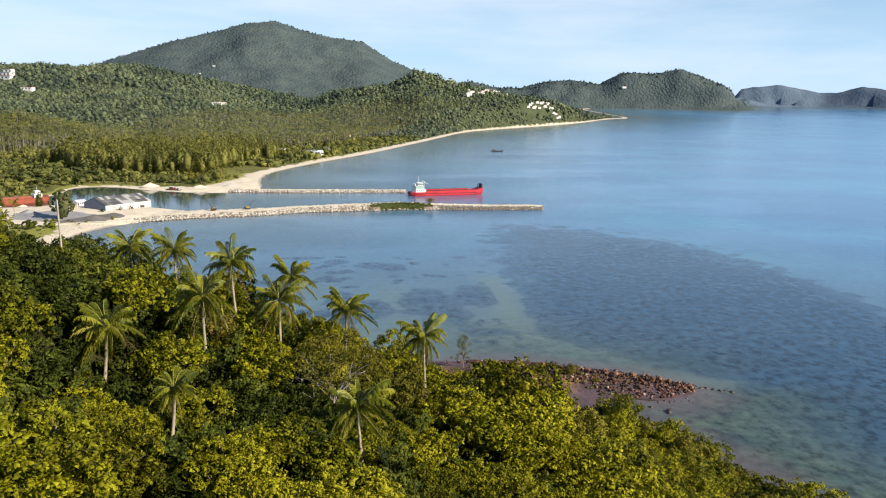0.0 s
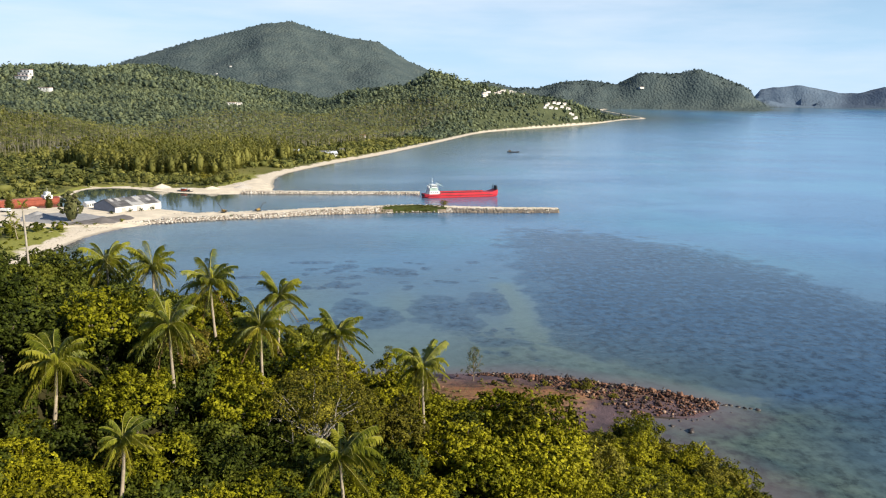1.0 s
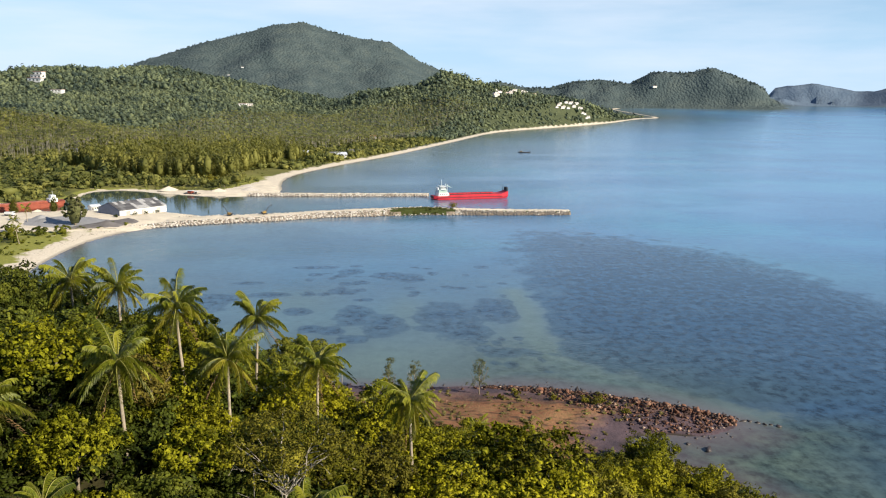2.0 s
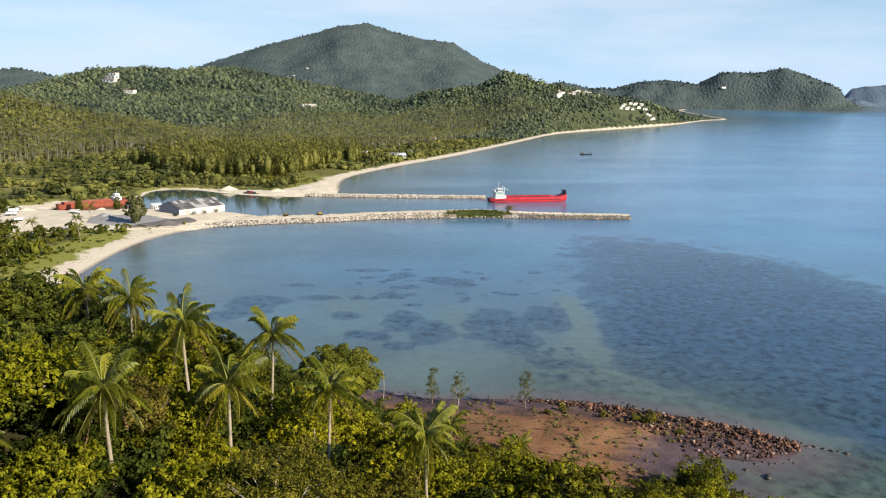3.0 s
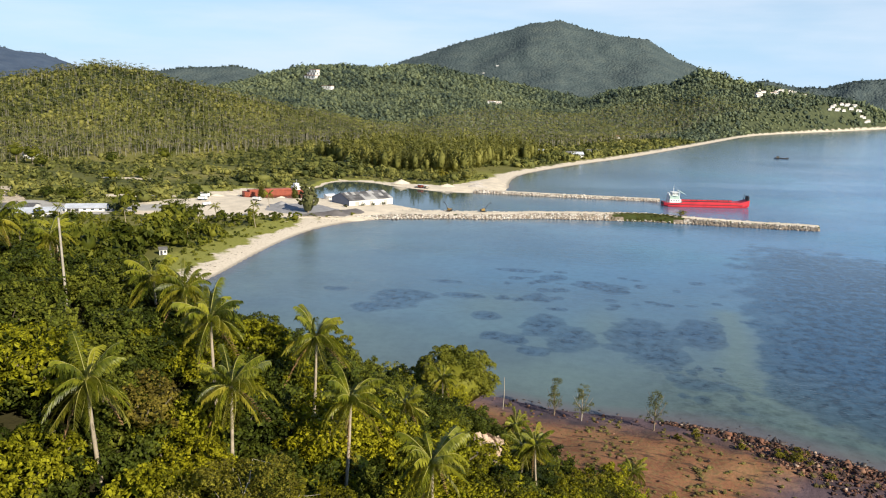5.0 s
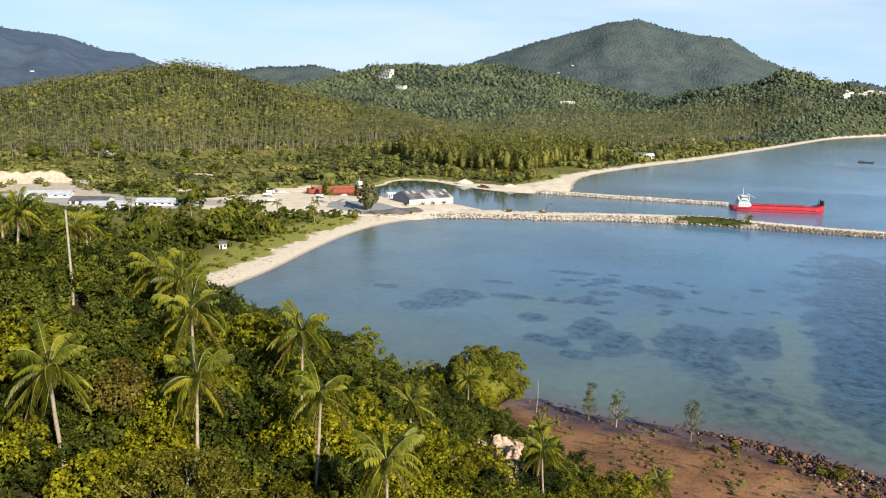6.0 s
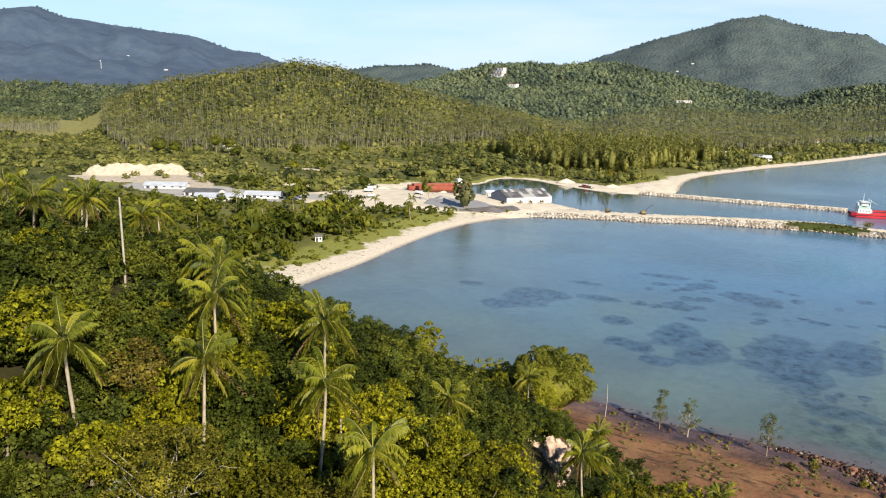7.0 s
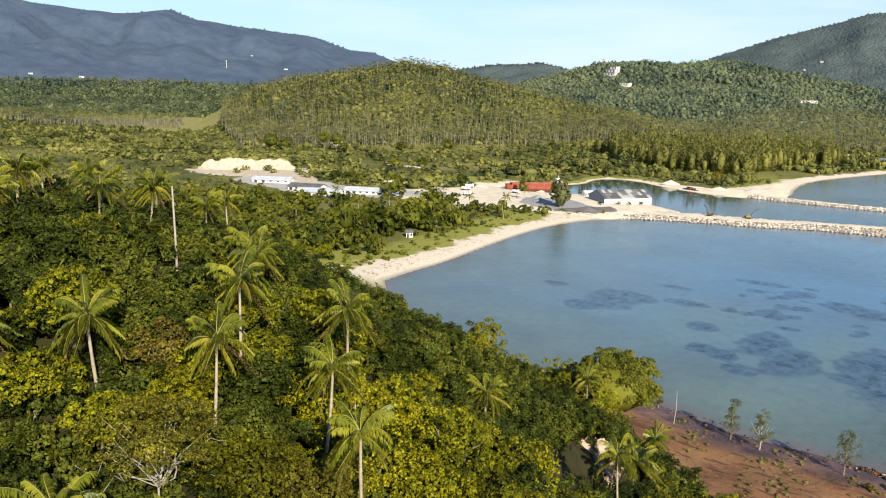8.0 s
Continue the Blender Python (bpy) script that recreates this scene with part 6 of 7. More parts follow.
# ---------------------------------------------------------------- buildings
def gable_house(name, m, w, d, h, rise, wall, roof, label, category, group="", doors=1, windows=3, over=0.5):
    """A house along x: walls, a pitched roof of two slopes with thickness, doors and windows set into the front."""
    house = root(name, m, label, category, group)
    part("wall", prism([(-d / 2, -0.6), (d / 2, -0.6), (d / 2, h), (0, h + rise), (-d / 2, h)], -w / 2, w / 2), wall, house).matrix_basis = pose(0, 0, 0, 0, 0, -90)
    for side in (-1, 1):
        bm = bmesh.new()
        L = math.hypot(d / 2 + over, rise * (d / 2 + over) / (d / 2))
        box(w + 2 * over, L, 0.16, (0, 0, 0), 0.03, bm)
        tilt = math.degrees(math.atan2(rise, d / 2))
        ob = part("roof_slope", bm, roof, house)
        ob.matrix_basis = pose(0, side * (d / 2 + over) / 2, h + rise - rise * (d / 2 + over) / d + 0.05, -side * tilt)
    n = windows + doors
    for k in range(n):
        px3 = -w / 2 + w * (k + 0.5) / n
        tall = k < doors
        ww, hh, zz = (min(2.4, w / n * 0.6), min(h * 0.8, 2.4), 0.0) if tall else (min(1.8, w / n * 0.55), min(1.3, h * 0.4), h * 0.38)
        part("door" if tall else "window", box(ww, 0.12, hh, (px3, -d / 2 - 0.03, zz), 0.02), STEEL_DARK if tall else GLASS_DARK, house)
    return house


# Warehouse on the quay: white long side, patched roof, gable's shade put into its blue-grey.
WH = pose(-156.5, 580, ground_z(-151, 572) - 0.2, 0, 0, 50)
ware = root("warehouse", WH, "long white warehouse with a patched grey roof on the quay", "warehouse")
W_, D_, H_, R_ = 37.0, 25.0, 4.6, 4.2
part("front_wall", box(W_, 0.35, H_, (0, -D_ / 2, -0.3), 0.03), WHITE_WALL, ware, "white rendered long wall")
part("back_wall", box(W_, 0.35, H_, (0, D_ / 2, -0.3), 0.03), WHITE_WALL, ware)
for s_ in (-1, 1):
    ob = part("gable_wall", prism([(-D_ / 2 + 0.2, -0.3), (D_ / 2 - 0.2, -0.3), (D_ / 2 - 0.2, H_ - 0.35), (0, H_ + R_ - 0.4), (-D_ / 2 + 0.2, H_ - 0.35)], -0.17, 0.17), SHADE_BLUE, ware, "gable wall with its shade put into a blue-grey colour")
    ob.matrix_basis = pose(s_ * (W_ / 2 - 0.2), 0, 0, 0, 0, 90)
rng = np.random.RandomState(91)
L_ = math.hypot(D_ / 2 + 0.6, R_ * (D_ / 2 + 0.6) / (D_ / 2))
sheets = bpy.data.meshes.new("roof_sheet")
bm = box(W_ / 14 - 0.02, L_ / 3 + 0.12, 0.08, (0, 0, 0), 0.02)
for k in range(5):
    box(0.12, L_ / 3, 0.06, (-1.2 + k * 0.6, 0, 0.08), 0, bm)
bm.to_mesh(sheets)
bm.free()
sheets.materials.append(ROOF_GREY)
shades = [sheets, sheets.copy(), sheets.copy()]
shades[1].materials[0] = plain("bleached_roof_sheet", (0.46, 0.45, 0.44), 0.7, 0, 0.4, 0.5)
shades[2].materials[0] = plain("mid_grey_roof_sheet", (0.19, 0.187, 0.19), 0.7, 0, 0.5, 0.4)
tilt = math.degrees(math.atan2(R_, D_ / 2))
for s_ in (-1, 1):
    for k in range(14):
        for j in range(3):
            me = shades[int(rng.choice(3, p=[0.48, 0.2 + 0.1 * (k > 10), 0.32 - 0.1 * (k > 10)]))]
            q_ = (j + 0.5) / 3
            child("roof_sheet", me, ware, pose(-W_ / 2 + W_ / 14 * (k + 0.5), s_ * (D_ / 2 + 0.6) * q_, H_ + R_ - 0.15 - R_ * (D_ / 2 + 0.6) / (D_ / 2) * q_ + 0.05 + rng.uniform(0, 0.06), -s_ * tilt))
for k in range(3):
    part("door", box(3.2, 0.15, 3.4, (-12 + 12 * k, -D_ / 2 - 0.2, 0), 0.03), CONCRETE, ware, "closed pale sliding door")
for k in range(2):
    part("vent", box(1.2, 1.2, 0.9, (-3 + 9 * k, 0, H_ + R_ - 0.3), 0.1), SHADE_BLUE, ware)
gable_house("shed", pose(-186, 590, ground_z(-186, 590), 0, 0, 50), 7, 5, 3, 1.2, WHITE_WALL, ROOF_BLUE, "small white shed behind the warehouse", "shed")

for n_, (hx_, hy_, rot_, w_, d_, h_, mt) in enumerate([(-400, 474, 28, 30, 13, 2.3, ROOF_BLUE), (-352, 462, 20, 24, 15, 2.8, ROOF_GREY), (-330, 452, 32, 30, 17, 2.5, ROOF_BLUE), (-312, 478, 24, 24, 13, 2.4, ROOF_BLUE)]):
    gable_house("shed", pose(hx_, hy_, ground_z(hx_, hy_) + 0.1, 0, 0, rot_), w_, d_, h_, 1.9, WHITE_WALL, mt, "low shed with a pale blue-grey sheet roof" if mt is ROOF_BLUE else "low shed with a weathered grey roof", "shed", "sheds by the yard", 2, 3, 0.8)
HUT = (-191, 373)
gable_house("hut", pose(HUT[0], HUT[1], ground_z(*HUT), 0, 0, 40), 3.6, 3.0, 2.8, 1.0, WHITE_WALL, ROOF_GREY, "small white hut on the grass behind the beach", "hut", "", 1, 1, 0.4)
for hx_, hy_, rot_, mt in ((-72, 1086, 30, ROOF_BLUE), (-30, 1072, 35, ROOF_GREY), (-22, 1066, 20, ROOF_BLUE), (20, 1500, 40, ROOF_TILE), (-92, 1075, 15, ROOF_TILE), (-5, 1120, 30, ROOF_GREY)):
    gable_house("beach_house", pose(hx_ - 8, hy_ + 4, ground_z(hx_ - 8, hy_ + 4), 0, 0, rot_), 15, 9, 4.2, 2.6, WHITE_WALL, mt, "white house under trees behind the cove beach", "house", "beach houses", 1, 3, 0.8)


def villa(x, y, rot, s, label, group, tiers=2, name="villa"):
    """A flat-roofed hillside villa in stepped blocks with window bands."""
    z = ground_z(x, y) + 3.5 * s + (1.5 if x > 0 else 0)
    house = root(name, pose(x, y, z, 0, 0, rot) @ Matrix.Scale(s, 4), label, "villa", group)
    for k in range(tiers):
        part("storey", box(16 - 3 * k, 9 - 1.5 * k, 3.2 + (3 if k == 0 else 0), (1.2 * k, 1.0 * k, -2 + 3.4 * k - (3 if k == 0 else 0)), 0.08), WHITE_WALL, house)
        part("roof_slab", box(17 - 3 * k, 10 - 1.5 * k, 0.35, (1.2 * k, 1.0 * k, 1.2 + 3.4 * k), 0.05), CONCRETE if k % 2 else ROOF_TILE, house)
        for j in range(3):
            part("window", box(1.7, 0.15, 1.5, (-4.5 + 4.5 * j + 1.2 * k, -4.55 + 1.75 * k, -1.4 + 3.4 * k), 0.02), GLASS_DARK, house)
    return house


# Buildings far off on the hills.
for vx, vy, vr, vs, vt in VILLAS:
    text = "large white hilltop villa with stepped storeys" if vt == 3 else "white terraced resort block on the slope" if vr == 20.0 and vx > 590 else "white villa among trees on the coastal hill" if vx > 0 else "low pale villa in the hill woods"
    villa(vx, vy, vr, vs, text, "resort blocks" if vr == 20.0 and vx > 590 else "hill villas", vt)
villa(1455, 4040, 20, 1.5, "white house on the far headland", "hill villas", 1)
for vx, vy, vs in ((-640, 3560, 1.6), (-600, 3590, 1.3), (-548, 3640, 1.6), (-2429, 2500, 1.8), (-2668, 1721, 2.2), (-2782, 1598, 2.0), (-2769, 2620, 1.4)):
    villa(vx, vy - 14, 10, 0.46 * vs, "pale house high on the wooded mountain", "mountain houses", 1)
for vx, vy, mt in ((-290, 902, ROOF_GREY), (-352, 1015, ROOF_GREY), (-575, 742, ROOF_GREY)):
    gable_house("farm_house", pose(vx, vy, ground_z(vx, vy) + 0.2, 0, 0, 25), 13, 8, 4.5, 2.4, WHITE_WALL, mt, "small pale house at the edge of the coconut grove", "house", "farm houses", 1, 2, 0.7)
mast = root("radio_mast", pose(-2519, 2245, ground_z(-2519, 2245)), "thin white radio mast on the far plain", "mast")
part("pole", rod((0, 0, 0), (0, 0, 30), 0.9, 0.5), WHITE_WALL, mast)
part("dish", rod((-1.6, 0, 28), (-2.6, 0, 28), 2.2, 2.2, 12), SHIP_WHITE, mast)


# ---------------------------------------------------------------- vessels and machines
def loft(sections, bm=None):
    """A hull skin through sections of (x, half beam, deck height, keel height)."""
    bm = bm or bmesh.new()
    rows = []
    for x_, hb, dz, kz in sections:
        prof = [(-hb, dz), (-hb * 0.98, dz * 0.4 + kz * 0.6), (-hb * 0.75, kz), (hb * 0.75, kz), (hb * 0.98, dz * 0.4 + kz * 0.6), (hb, dz)]
        rows.append([bm.verts.new((x_, a, b)) for a, b in prof])
    for a, b in zip(rows, rows[1:]):
        for i in range(5):
            bm.faces.new((a[i], a[i + 1], b[i + 1], b[i]))
        bm.faces.new((a[5], a[0], b[0], b[5]))
    bm.faces.new(rows[0][::-1])
    bm.faces.new(rows[-1])
    bmesh.ops.recalc_face_normals(bm, faces=bm.faces)
    return bm


def cargo_vessel():
    ship = root("cargo_vessel", pose(93.5, 674, 0, 0, 0, 12.5), "red landing barge with a white wheelhouse, moored by the mole", "ship")
    hull = part("hull", loft([(-33, 4.6, 3.3, 0.2), (-30, 6.2, 3.1, -1.2), (-20, 6.7, 3.0, -1.5), (20, 6.7, 3.2, -1.5), (27, 6.2, 4.0, -1.3), (31, 5.2, 5.2, -0.6), (33.5, 4.4, 6.0, 0.8)]), SHIP_RED, ship, "bright red steel hull")
    part("rubbing_strake", box(58, 0.3, 0.35, (-1, -6.75, 1.9), 0.05), STEEL_DARK, hull)
    part("rubbing_strake", box(58, 0.3, 0.35, (-1, 6.75, 1.9), 0.05), STEEL_DARK, hull)
    for s_ in (-1, 1):
        part("bulwark", box(43, 0.25, 1.3, (2, s_ * 6.3, 3.0), 0.05), SHIP_RED, ship)
    part("hold_floor", box(42, 11.8, 0.2, (2, 0, 3.15), 0.05), STEEL_DARK, ship, "dark cargo deck")
    for k in range(10):
        for s_ in (-1, 1):
            part("frame_rib", box(0.25, 0.35, 1.2, (-17 + 4.2 * k, s_ * 6.05, 3.2), 0.03), STEEL_DARK, ship)
    part("ramp", box(0.5, 8.0, 4.4, (33.0, 0, 4.6), 0.1), STEEL_DARK, ship, "raised dark bow ramp")
    for s_ in (-1, 1):
        part("ramp_post", rod((31.8, s_ * 4.4, 4.8), (32.2, s_ * 4.4, 10.2), 0.3, 0.22), STEEL_DARK, ship)
    house = part("deckhouse", box(9, 10.5, 2.8, (-24.5, 0, 3.1), 0.15), SHIP_WHITE, ship, "white deckhouse")
    part("bridge_deck", box(7.2, 9.0, 2.5, (-25, 0, 5.9), 0.12), SHIP_GREEN, ship, "pale green bridge deck")
    wheel = part("wheelhouse", box(4.6, 7.0, 2.4, (-24.4, 0, 8.4), 0.15), SHIP_WHITE, ship)
    part("wheelhouse_roof", box(5.4, 7.8, 0.25, (-24.4, 0, 10.8), 0.05), SHIP_WHITE, ship)
    for k in range(4):
        part("window", box(0.12, 1.2, 0.9, (-22.05, -2.4 + 1.6 * k, 9.4), 0.03), GLASS_DARK, wheel)
        part("window", box(0.9, 0.12, 0.9, (-26 + 1.1 * k, -3.53, 9.4), 0.03), GLASS_DARK, wheel)
        part("window", box(0.8, 0.12, 0.8, (-27.5 + 1.9 * k, -5.28, 4.4), 0.03), GLASS_DARK, house)
    for s_ in (-1, 1):
        part("gunwale", box(44, 0.35, 0.16, (2, s_ * 6.3, 4.3), 0.04), STEEL_DARK, ship, "dark capping rail")
        part("deck_locker", box(2.2, 1.6, 1.5, (-20.4, s_ * 4.2, 3.2), 0.1), SHIP_GREEN, ship)
        part("crane_post", rod((-20.8, s_ * 2.6, 3.2), (-20.8, s_ * 2.6, 12.6), 0.22, 0.16), SHIP_WHITE, ship)
        part("crane_jib", rod((-20.8, s_ * 2.6, 12.0), (-16.2, s_ * 2.2, 9.4), 0.14, 0.1), SHIP_GREEN, ship)
        part("bridge_wing", box(3.0, 1.6, 0.25, (-24.4, s_ * 4.9, 8.3), 0.05), SHIP_GREEN, ship)
    part("stern_fender", box(0.6, 8.6, 1.6, (-33.1, 0, 1.4), 0.2), STEEL_DARK, ship, "dark stern fender")
    part("window_band", box(0.12, 7.4, 1.0, (-21.35, 0, 6.9), 0.03), GLASS_DARK, ship)
    part("mast", rod((-25, 0, 11), (-25, 0, 16.5), 0.18, 0.09), SHIP_WHITE, ship)
    part("mast_arm", rod((-25, -1.6, 13.6), (-25, 1.6, 13.6), 0.07), SHIP_WHITE, ship)
    part("funnel", rod((-28.4, 1.8, 5.9), (-28.6, 1.8, 10.2), 0.8, 0.65, 12), SHIP_WHITE, ship)
    part("funnel", rod((-28.4, -1.8, 5.9), (-28.6, -1.8, 10.2), 0.8, 0.65, 12), SHIP_WHITE, ship)
    for k in range(9):
        part("rail_post", rod((-32 + k * 0.95, -4.9, 3.2), (-32 + k * 0.95, -4.9, 4.3), 0.05, n=5), SHIP_WHITE, ship)
    part("rail", rod((-32, -4.9, 4.3), (-24.4, -4.9, 4.3), 0.05, n=5), SHIP_WHITE, ship)
    return ship


cargo_vessel()

barge = root("barge", pose(-239, 608, 0, 0, 0, 42), "rusty red barge with a white cabin in the lagoon", "barge")
part("hull", loft([(-25, 3.6, 4.6, 0.4), (-22, 4.8, 4.3, -1), (18, 4.8, 4.2, -1), (23, 4.2, 4.8, -0.4), (25.5, 3.0, 5.4, 1.2)]), BARGE_RED, barge, "rusty red steel hull")
part("coaming", box(34, 7.2, 1.3, (-4, 0, 4.2), 0.1), BARGE_RED, barge)
part("hatch", box(33, 6.2, 0.3, (-4, 0, 5.4), 0.08), plain("faded_red_cover", (0.40, 0.14, 0.095), 0.85, 0, 0.4, 0.3), barge, "faded red hatch cover")
cabin = part("cabin", box(6, 6.4, 2.8, (17.5, 0, 4.3), 0.12), SHIP_WHITE, barge, "white cabin")
part("wheelhouse", box(3.6, 4.6, 2.3, (17.8, 0, 7.1), 0.12), SHIP_WHITE, barge)
for k in range(3):
    part("window", box(0.9, 0.12, 0.8, (15.6 + 1.7 * k, -3.23, 5.4), 0.03), GLASS_DARK, cabin)
part("mast", rod((18, 0, 9.4), (18, 0, 12.5), 0.12, 0.06), SHIP_WHITE, barge)
part("derrick", rod((-22, 0, 4.8), (-22, 0, 10.5), 0.2, 0.15), STEEL_DARK, barge)


def pontoon(x, y, rot):
    p = root("work_boat", pose(x, y, 0, 0, 0, rot), "small work pontoon with a red cabin by the sand bank", "boat")
    part("hull", loft([(-7, 2.2, 1.2, 0), (-5.5, 2.8, 1.1, -0.5), (5.5, 2.8, 1.1, -0.5), (7.5, 2.0, 1.5, 0.3)]), STEEL_DARK, p)
    part("cabin", box(4, 3.6, 2.2, (-1.5, 0, 1.1), 0.1), BARGE_RED, p, "faded red cabin")
    part("roof", box(5.2, 4.4, 0.2, (-1.5, 0, 3.3), 0.05), SHIP_WHITE, p)
    part("canopy", box(3.4, 3.8, 0.15, (4.2, 0, 3.0), 0.05), SHIP_WHITE, p, "white sun canopy")
    for s_ in (-1, 1):
        part("post", rod((5.4, s_ * 1.6, 1.1), (5.4, s_ * 1.6, 3.0), 0.07, n=6), STEEL_DARK, p)
    part("winch", rod((3.6, -0.8, 1.8), (3.6, 0.8, 1.8), 0.6, n=10), STEEL_DARK, p)
    part("mast", rod((2, 0, 1.1), (2, 0, 5), 0.1), STEEL_DARK, p)


pontoon(-141, 697, -22)
boat = root("fishing_boat", pose(243, 1210, 0, 0, 0, -10), "dark low fishing boat moored in the cove", "boat")
part("hull", loft([(-9, 1.4, 1.6, 0.2), (-7, 2.2, 1.3, -0.5), (4, 2.2, 1.3, -0.5), (8, 1.2, 1.9, 0), (9.8, 0.3, 2.6, 1.0)]), STEEL_DARK, boat)
part("cabin", box(3.6, 2.8, 1.9, (-4.5, 0, 1.3), 0.1), BARK, boat)
part("roof", box(4.6, 3.4, 0.16, (-4.5, 0, 3.2), 0.04), STEEL_DARK, boat)


def excavator(x, y, rot, reach):
    z = 2.4
    ex_ = root("excavator", pose(x, y, z, 0, 0, rot) @ Matrix.Scale(0.8, 4), "yellow excavator working on the breakwater", "excavator", "excavators")
    for s_ in (-1, 1):
        part("track", box(4.2, 0.7, 0.95, (0, s_ * 1.25, 0), 0.3), TYRE, ex_)
    part("body", box(3.6, 2.7, 1.4, (-0.4, 0, 1.1), 0.15), YELLOW, ex_)
    cab = part("cab", box(1.6, 1.1, 1.7, (0.8, 0.8, 1.3), 0.12), YELLOW, ex_)
    part("window", box(1.2, 0.06, 0.9, (0.8, 1.37, 1.9), 0.02), GLASS_DARK, cab)
    part("counterweight", box(1.0, 2.7, 1.2, (-2.3, 0, 1.1), 0.2), STEEL_DARK, ex_)
    part("boom", rod((1.2, -0.3, 1.8), (4.2, -0.3, 6.4), 0.32, 0.24), STEEL_DARK, ex_)
    part("stick", rod((4.2, -0.3, 6.4), (4.2 + reach, -0.3, 8.2), 0.24, 0.16), STEEL_DARK, ex_)
    part("bucket", box(0.9, 1.1, 0.9, (4.2 + reach, -0.3, 7.0), 0.15), STEEL_DARK, ex_)


excavator(-64, 569, 35, 3.0)
excavator(-87, 563, 160, 1.5)


def truck(x, y, rot, label, s=1.0):
    t_ = root("truck", pose(x, y, ground_z(x, y) + 0.3, 0, 0, rot) @ Matrix.Scale(s, 4), label, "truck", "trucks in the yard")
    part("chassis", box(7, 1.2, 0.3, (0, 0, 0.7), 0.03), STEEL_DARK, t_)
    cab = part("cab", box(1.9, 2.3, 2.1, (2.6, 0, 0.8), 0.2), SHIP_WHITE, t_)
    part("windscreen", box(0.06, 1.9, 0.8, (3.55, 0, 1.8), 0.02), GLASS_DARK, cab)
    part("tipper", box(4.6, 2.4, 1.5, (-0.9, 0, 1.1), 0.08), SHIP_WHITE, t_)
    for wx_ in (2.5, -1.2, -2.5):
        for s_ in (-1, 1):
            part("wheel", rod((wx_, s_ * 0.8, 0.5), (wx_, s_ * 1.15, 0.5), 0.5, n=12), TYRE, t_)


truck(-267, 546, 20, "white tipper truck parked in the sandy yard")
truck(-231, 560, -15, "white tipper truck beside the barge")
truck(-251, 523, 60, "white tipper truck parked in the sandy yard", 0.9)
truck(-274, 562, 30, "pale truck at the yard edge")


def heap(x, y, r, h, material, label, seed):
    rg = np.random.RandomState(seed)
    a = np.linspace(0, 6.283, 19)[:-1]
    v, f = [(0, 0, h)], []
    for k, q_ in enumerate((0.3, 0.65, 1.0)):
        for t_ in a:
            rr = r * q_ * (1 + 0.15 * math.sin(3 * t_ + seed) + rg.uniform(-0.06, 0.06))
            v.append((rr * math.cos(t_), rr * 0.75 * math.sin(t_), h * (1 - q_) ** 1.15 + rg.uniform(-0.1, 0.1) - 0.4 * (k == 2)))
    n = 18
    tri = np.array([(0, 1 + k, 1 + (k + 1) % n) for k in range(n)])
    quad = np.array([(1 + b * n + k, 1 + (b + 1) * n + k, 1 + (b + 1) * n + (k + 1) % n, 1 + b * n + (k + 1) % n) for b in range(2) for k in range(n)])
    ob = tagged(new("mound", mesh_np("mound", np.array(v), [tri, quad], [material], smooth=True)), label, "mound", "mounds of loose material")
    ob.location = (x, y, ground_z(x, y) + 0.1)


for n_, (hx_, hy_, hr_, hh_, mt, lb) in enumerate([(-165, 716, 9, 3.4, SAND_PALE, "pale sand heap on the lagoon bank"), (-120, 705, 8, 2.2, SAND_PALE, "low pale sand heap on the spit"), (-157, 525, 10, 3.0, GRAVEL_DARK, "dark grey gravel mound by the shore"), (-196, 532, 9, 3.5, GRAVEL, "grey gravel mound beside the warehouse"),
                                                   (-206, 548, 7, 2.6, GRAVEL, "grey gravel mound beside the warehouse"), (-272, 575, 8, 2.0, SAND_PALE, "pale sand heap in the yard"), (-225, 590, 6, 1.8, SAND_PALE, "pale sand heap in the yard"),
                                                   (-95, 712, 9, 2.5, LIMESTONE, "heap of pale rubble on the spit"), (-100, 735, 8, 2, LIMESTONE, "heap of pale rubble on the spit")]):
    heap(hx_, hy_, hr_, hh_, mt, lb, 40 + n_)

# The cut face of the sand quarry.
rng = np.random.RandomState(97)
line = np.array([(-508, 488), (-494, 505), (-478, 522), (-462, 538), (-446, 546)], float)
sl2 = np.concatenate([[0], np.cumsum(np.linalg.norm(np.diff(line, axis=0), axis=1))])
u = np.arange(0, sl2[-1], 2.5)
cx, cy = np.interp(u, sl2, line[:, 0]), np.interp(u, sl2, line[:, 1])
face = []
for off, zz in ((-15, 0.0), (-9, 1.6), (-6.6, 4.4), (-2.6, 5.2), (-0.6, 8.8), (3, 9.2), (24, 1.0)):
    e = np.sqrt(np.clip(np.minimum(u, sl2[-1] - u) / 14, 0.05, 1))
    nx_, ny_ = -0.74, 0.67
    face.append(np.stack([cx + nx_ * off + waves(u, u, 9, 3) * 0.8, cy + ny_ * off, ground_z(-480, 520) - 0.5 + zz * e * (1 + 0.16 * waves(u, u, 17, 5)) + rng.uniform(-1.1, 1.1, len(u)) * (zz > 1)], 1))
v = np.stack(face, 1)
i = (np.arange(len(u) - 1)[:, None] * 7 + np.arange(6)).ravel()
tagged(new("quarry_face", mesh_np("quarry_face", v.reshape(-1, 3), [np.stack([i, i + 7, i + 8, i + 1], 1)], [QUARRY_EARTH, GRASS], np.where(i % 7 >= 4, 1, 0))), "cut cream-coloured sand bank of a quarry", "bank", kind="structure")
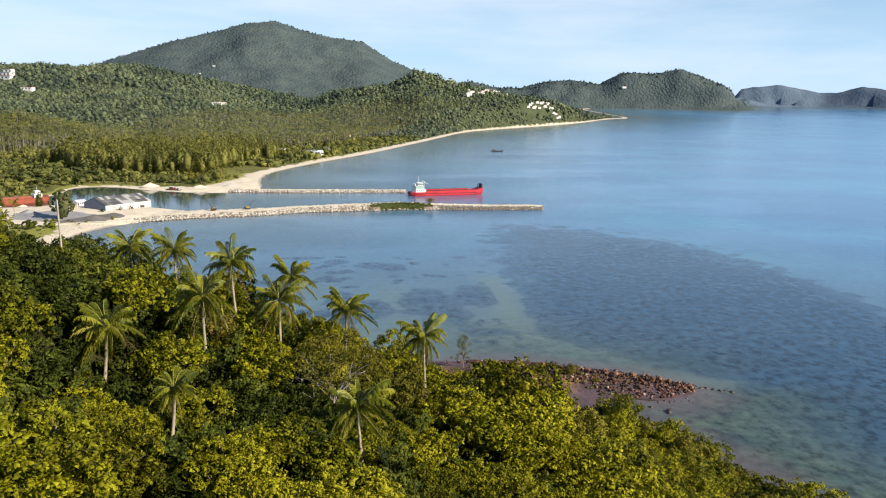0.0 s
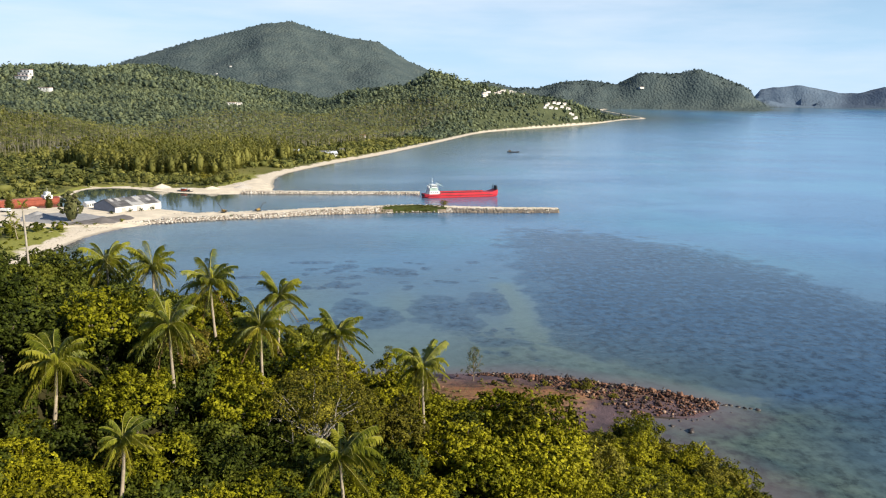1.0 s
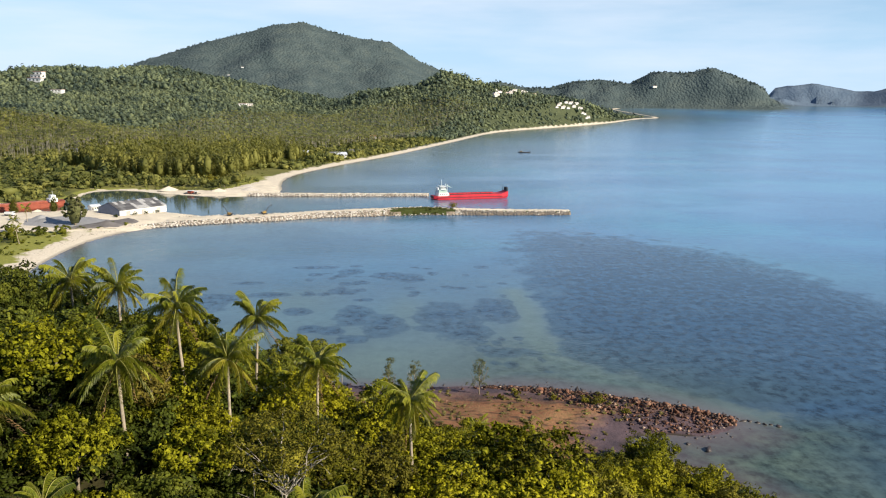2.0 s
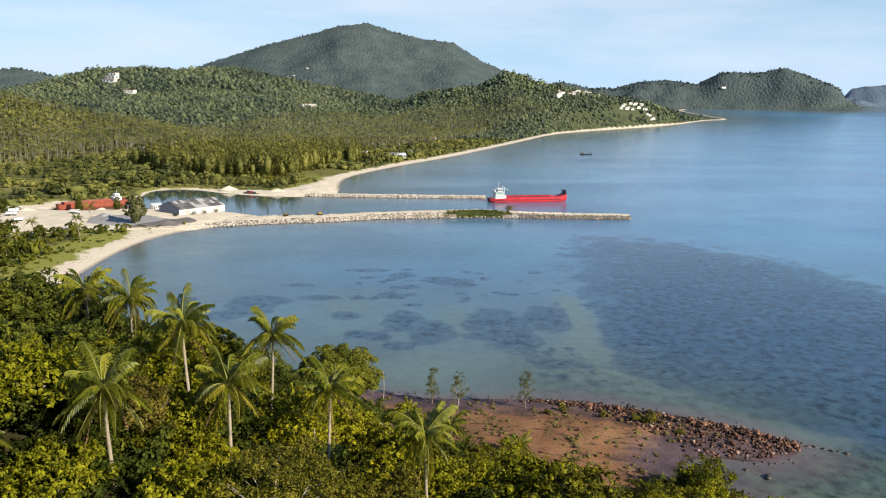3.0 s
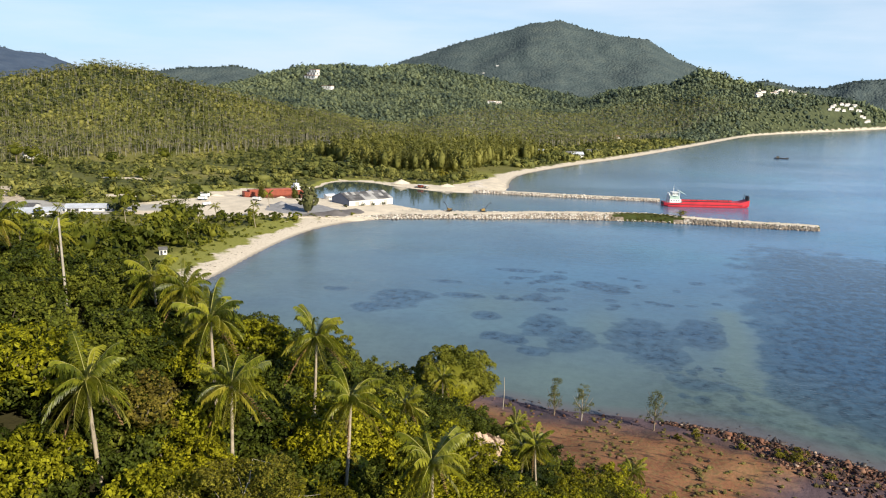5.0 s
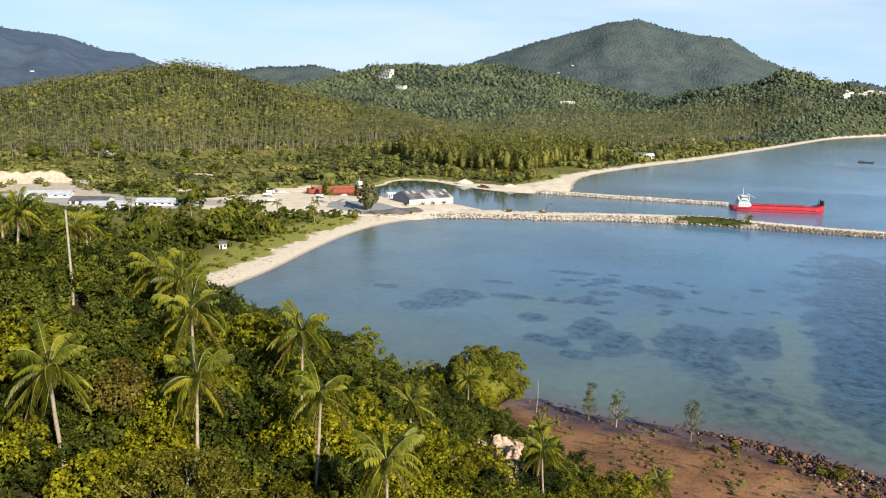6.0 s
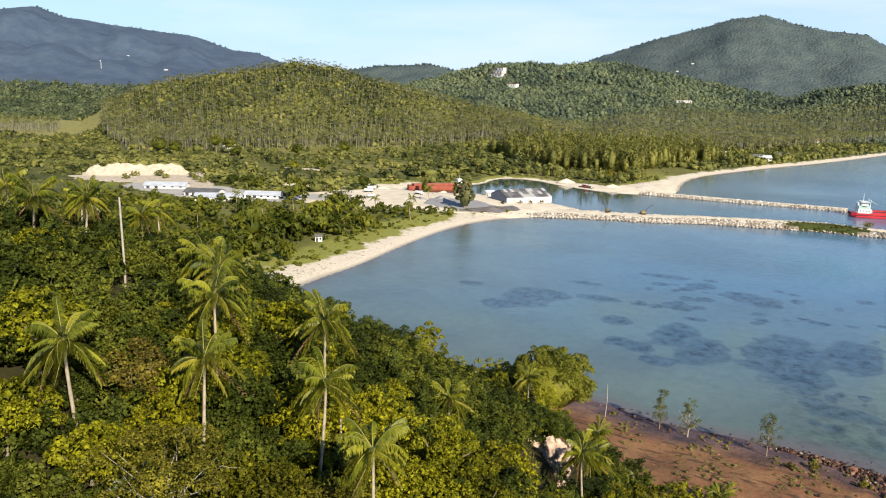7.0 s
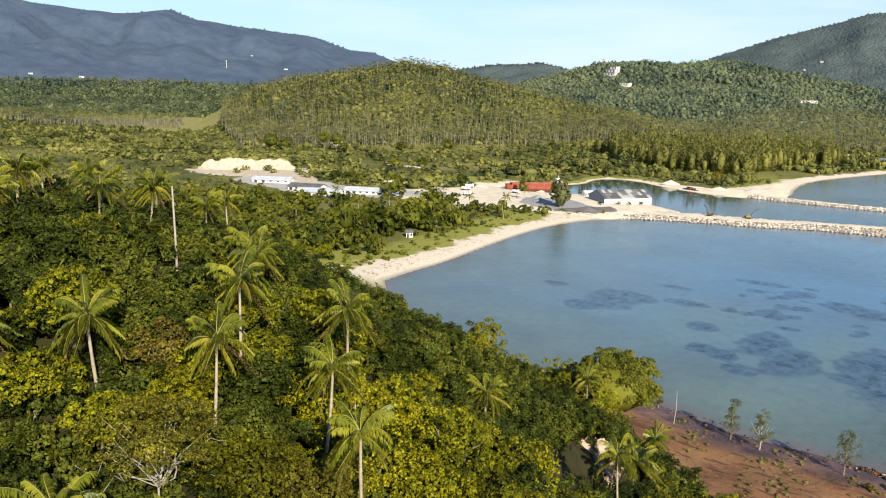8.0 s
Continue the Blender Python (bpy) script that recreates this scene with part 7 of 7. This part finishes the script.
for n_, (mx_, my_, mh_, mr_) in enumerate([(-470, 508, 4, 3.2), (-455, 520, 5, 4), (-440, 512, 4, 3), (-428, 530, 5, 4), (-415, 520, 3.5, 3), (-400, 512, 5, 4), (-462, 492, 4, 3.4), (-390, 530, 4.5, 3.5)]):
    leafy_tree(mx_, my_, mh_, mr_, mr_ * 0.7, 820 + n_ * 2, 20, 40, 0.8, "low olive shrub on the quarry floor", LEAF_FAR, core=0.75)
# Large dark trees standing singly on the plain, most of them at the foot of the grove.
for n_, (mx_, my_, mh_, mr_) in enumerate([(-598, 660, 17, 11), (-583, 668, 14, 9), (-556, 700, 20, 9), (-543, 706, 17, 8), (-372, 516, 8, 6), (-360, 520, 9, 7), (-346, 515, 8, 6), (-403, 634, 8, 6), (-384, 650, 9, 7), (-443, 781, 15, 8), (-291, 578, 7, 6), (-520, 690, 11, 7), (-480, 742, 12, 8)]):
    leafy_tree(mx_, my_, mh_, mr_, mr_ * 0.72, 850 + n_ * 2, 40, 42, 1.0, "large dark green tree standing on the coastal plain", LEAF_MID, core=0.75)
# Driftwood and weed left by the tide along the bay beach.
rng = np.random.RandomState(83)
n_ = 420
bl = chaikin(BAY_BEACH, 2)
ii = rng.uniform(0, len(bl) - 2, n_)
bx = np.interp(ii, np.arange(len(bl)), bl[:, 0]) - rng.choice([6.5, 9.0, 12.5], n_) + rng.normal(0, 1.1, n_)
by = np.interp(ii, np.arange(len(bl)), bl[:, 1]) + rng.normal(0, 0.6, n_)
joined("driftwood", [(v_ * np.array([2.2, 0.5, 0.3]), [(f_, 0)]) for v_, f_ in STONES], bx, by, height(bx, by) + 0.02, rng.uniform(0.15, 0.5, n_), rng, [BARK], "brown driftwood and dry weed along the tide line", "driftwood")
rng = np.random.RandomState(84)
ii = rng.uniform(0, len(bl) * 0.7, 130)
bx = np.interp(ii, np.arange(len(bl)), bl[:, 0]) - rng.uniform(15, 30, 130)
by = np.interp(ii, np.arange(len(bl)), bl[:, 1]) + rng.uniform(-3, 3, 130)
by = np.where(np.hypot(bx + 187, by - 368) < 9, by + 14, by)
joined("beach_scrub", LOW, bx, by, height(bx, by) - 0.1, rng.uniform(0.4, 1.5, 130), rng, [LEAF_MID], "low green shrubs scattered on the grass behind the beach", "scrub", rng.uniform(0.5, 0.9, 130))
# Logs left along the top of the shore by the gravel apron.
rng = np.random.RandomState(85)
for n_ in range(9):
    lx_, ly_ = -176 + 3.2 * n_ + rng.uniform(-1, 1), 503 + 1.3 * n_ + rng.uniform(-1, 1)
    log = tagged(part("log", rod((-2.6, 0, 0), (2.6, 0, 0.15), 0.24, 0.19, 7), BARK_PALE), "weathered grey log lying along the shore", "log", "logs on the shore")
    log.matrix_world = pose(lx_, ly_, ground_z(lx_, ly_) + 0.4, 0, 0, rng.uniform(-10, 40))
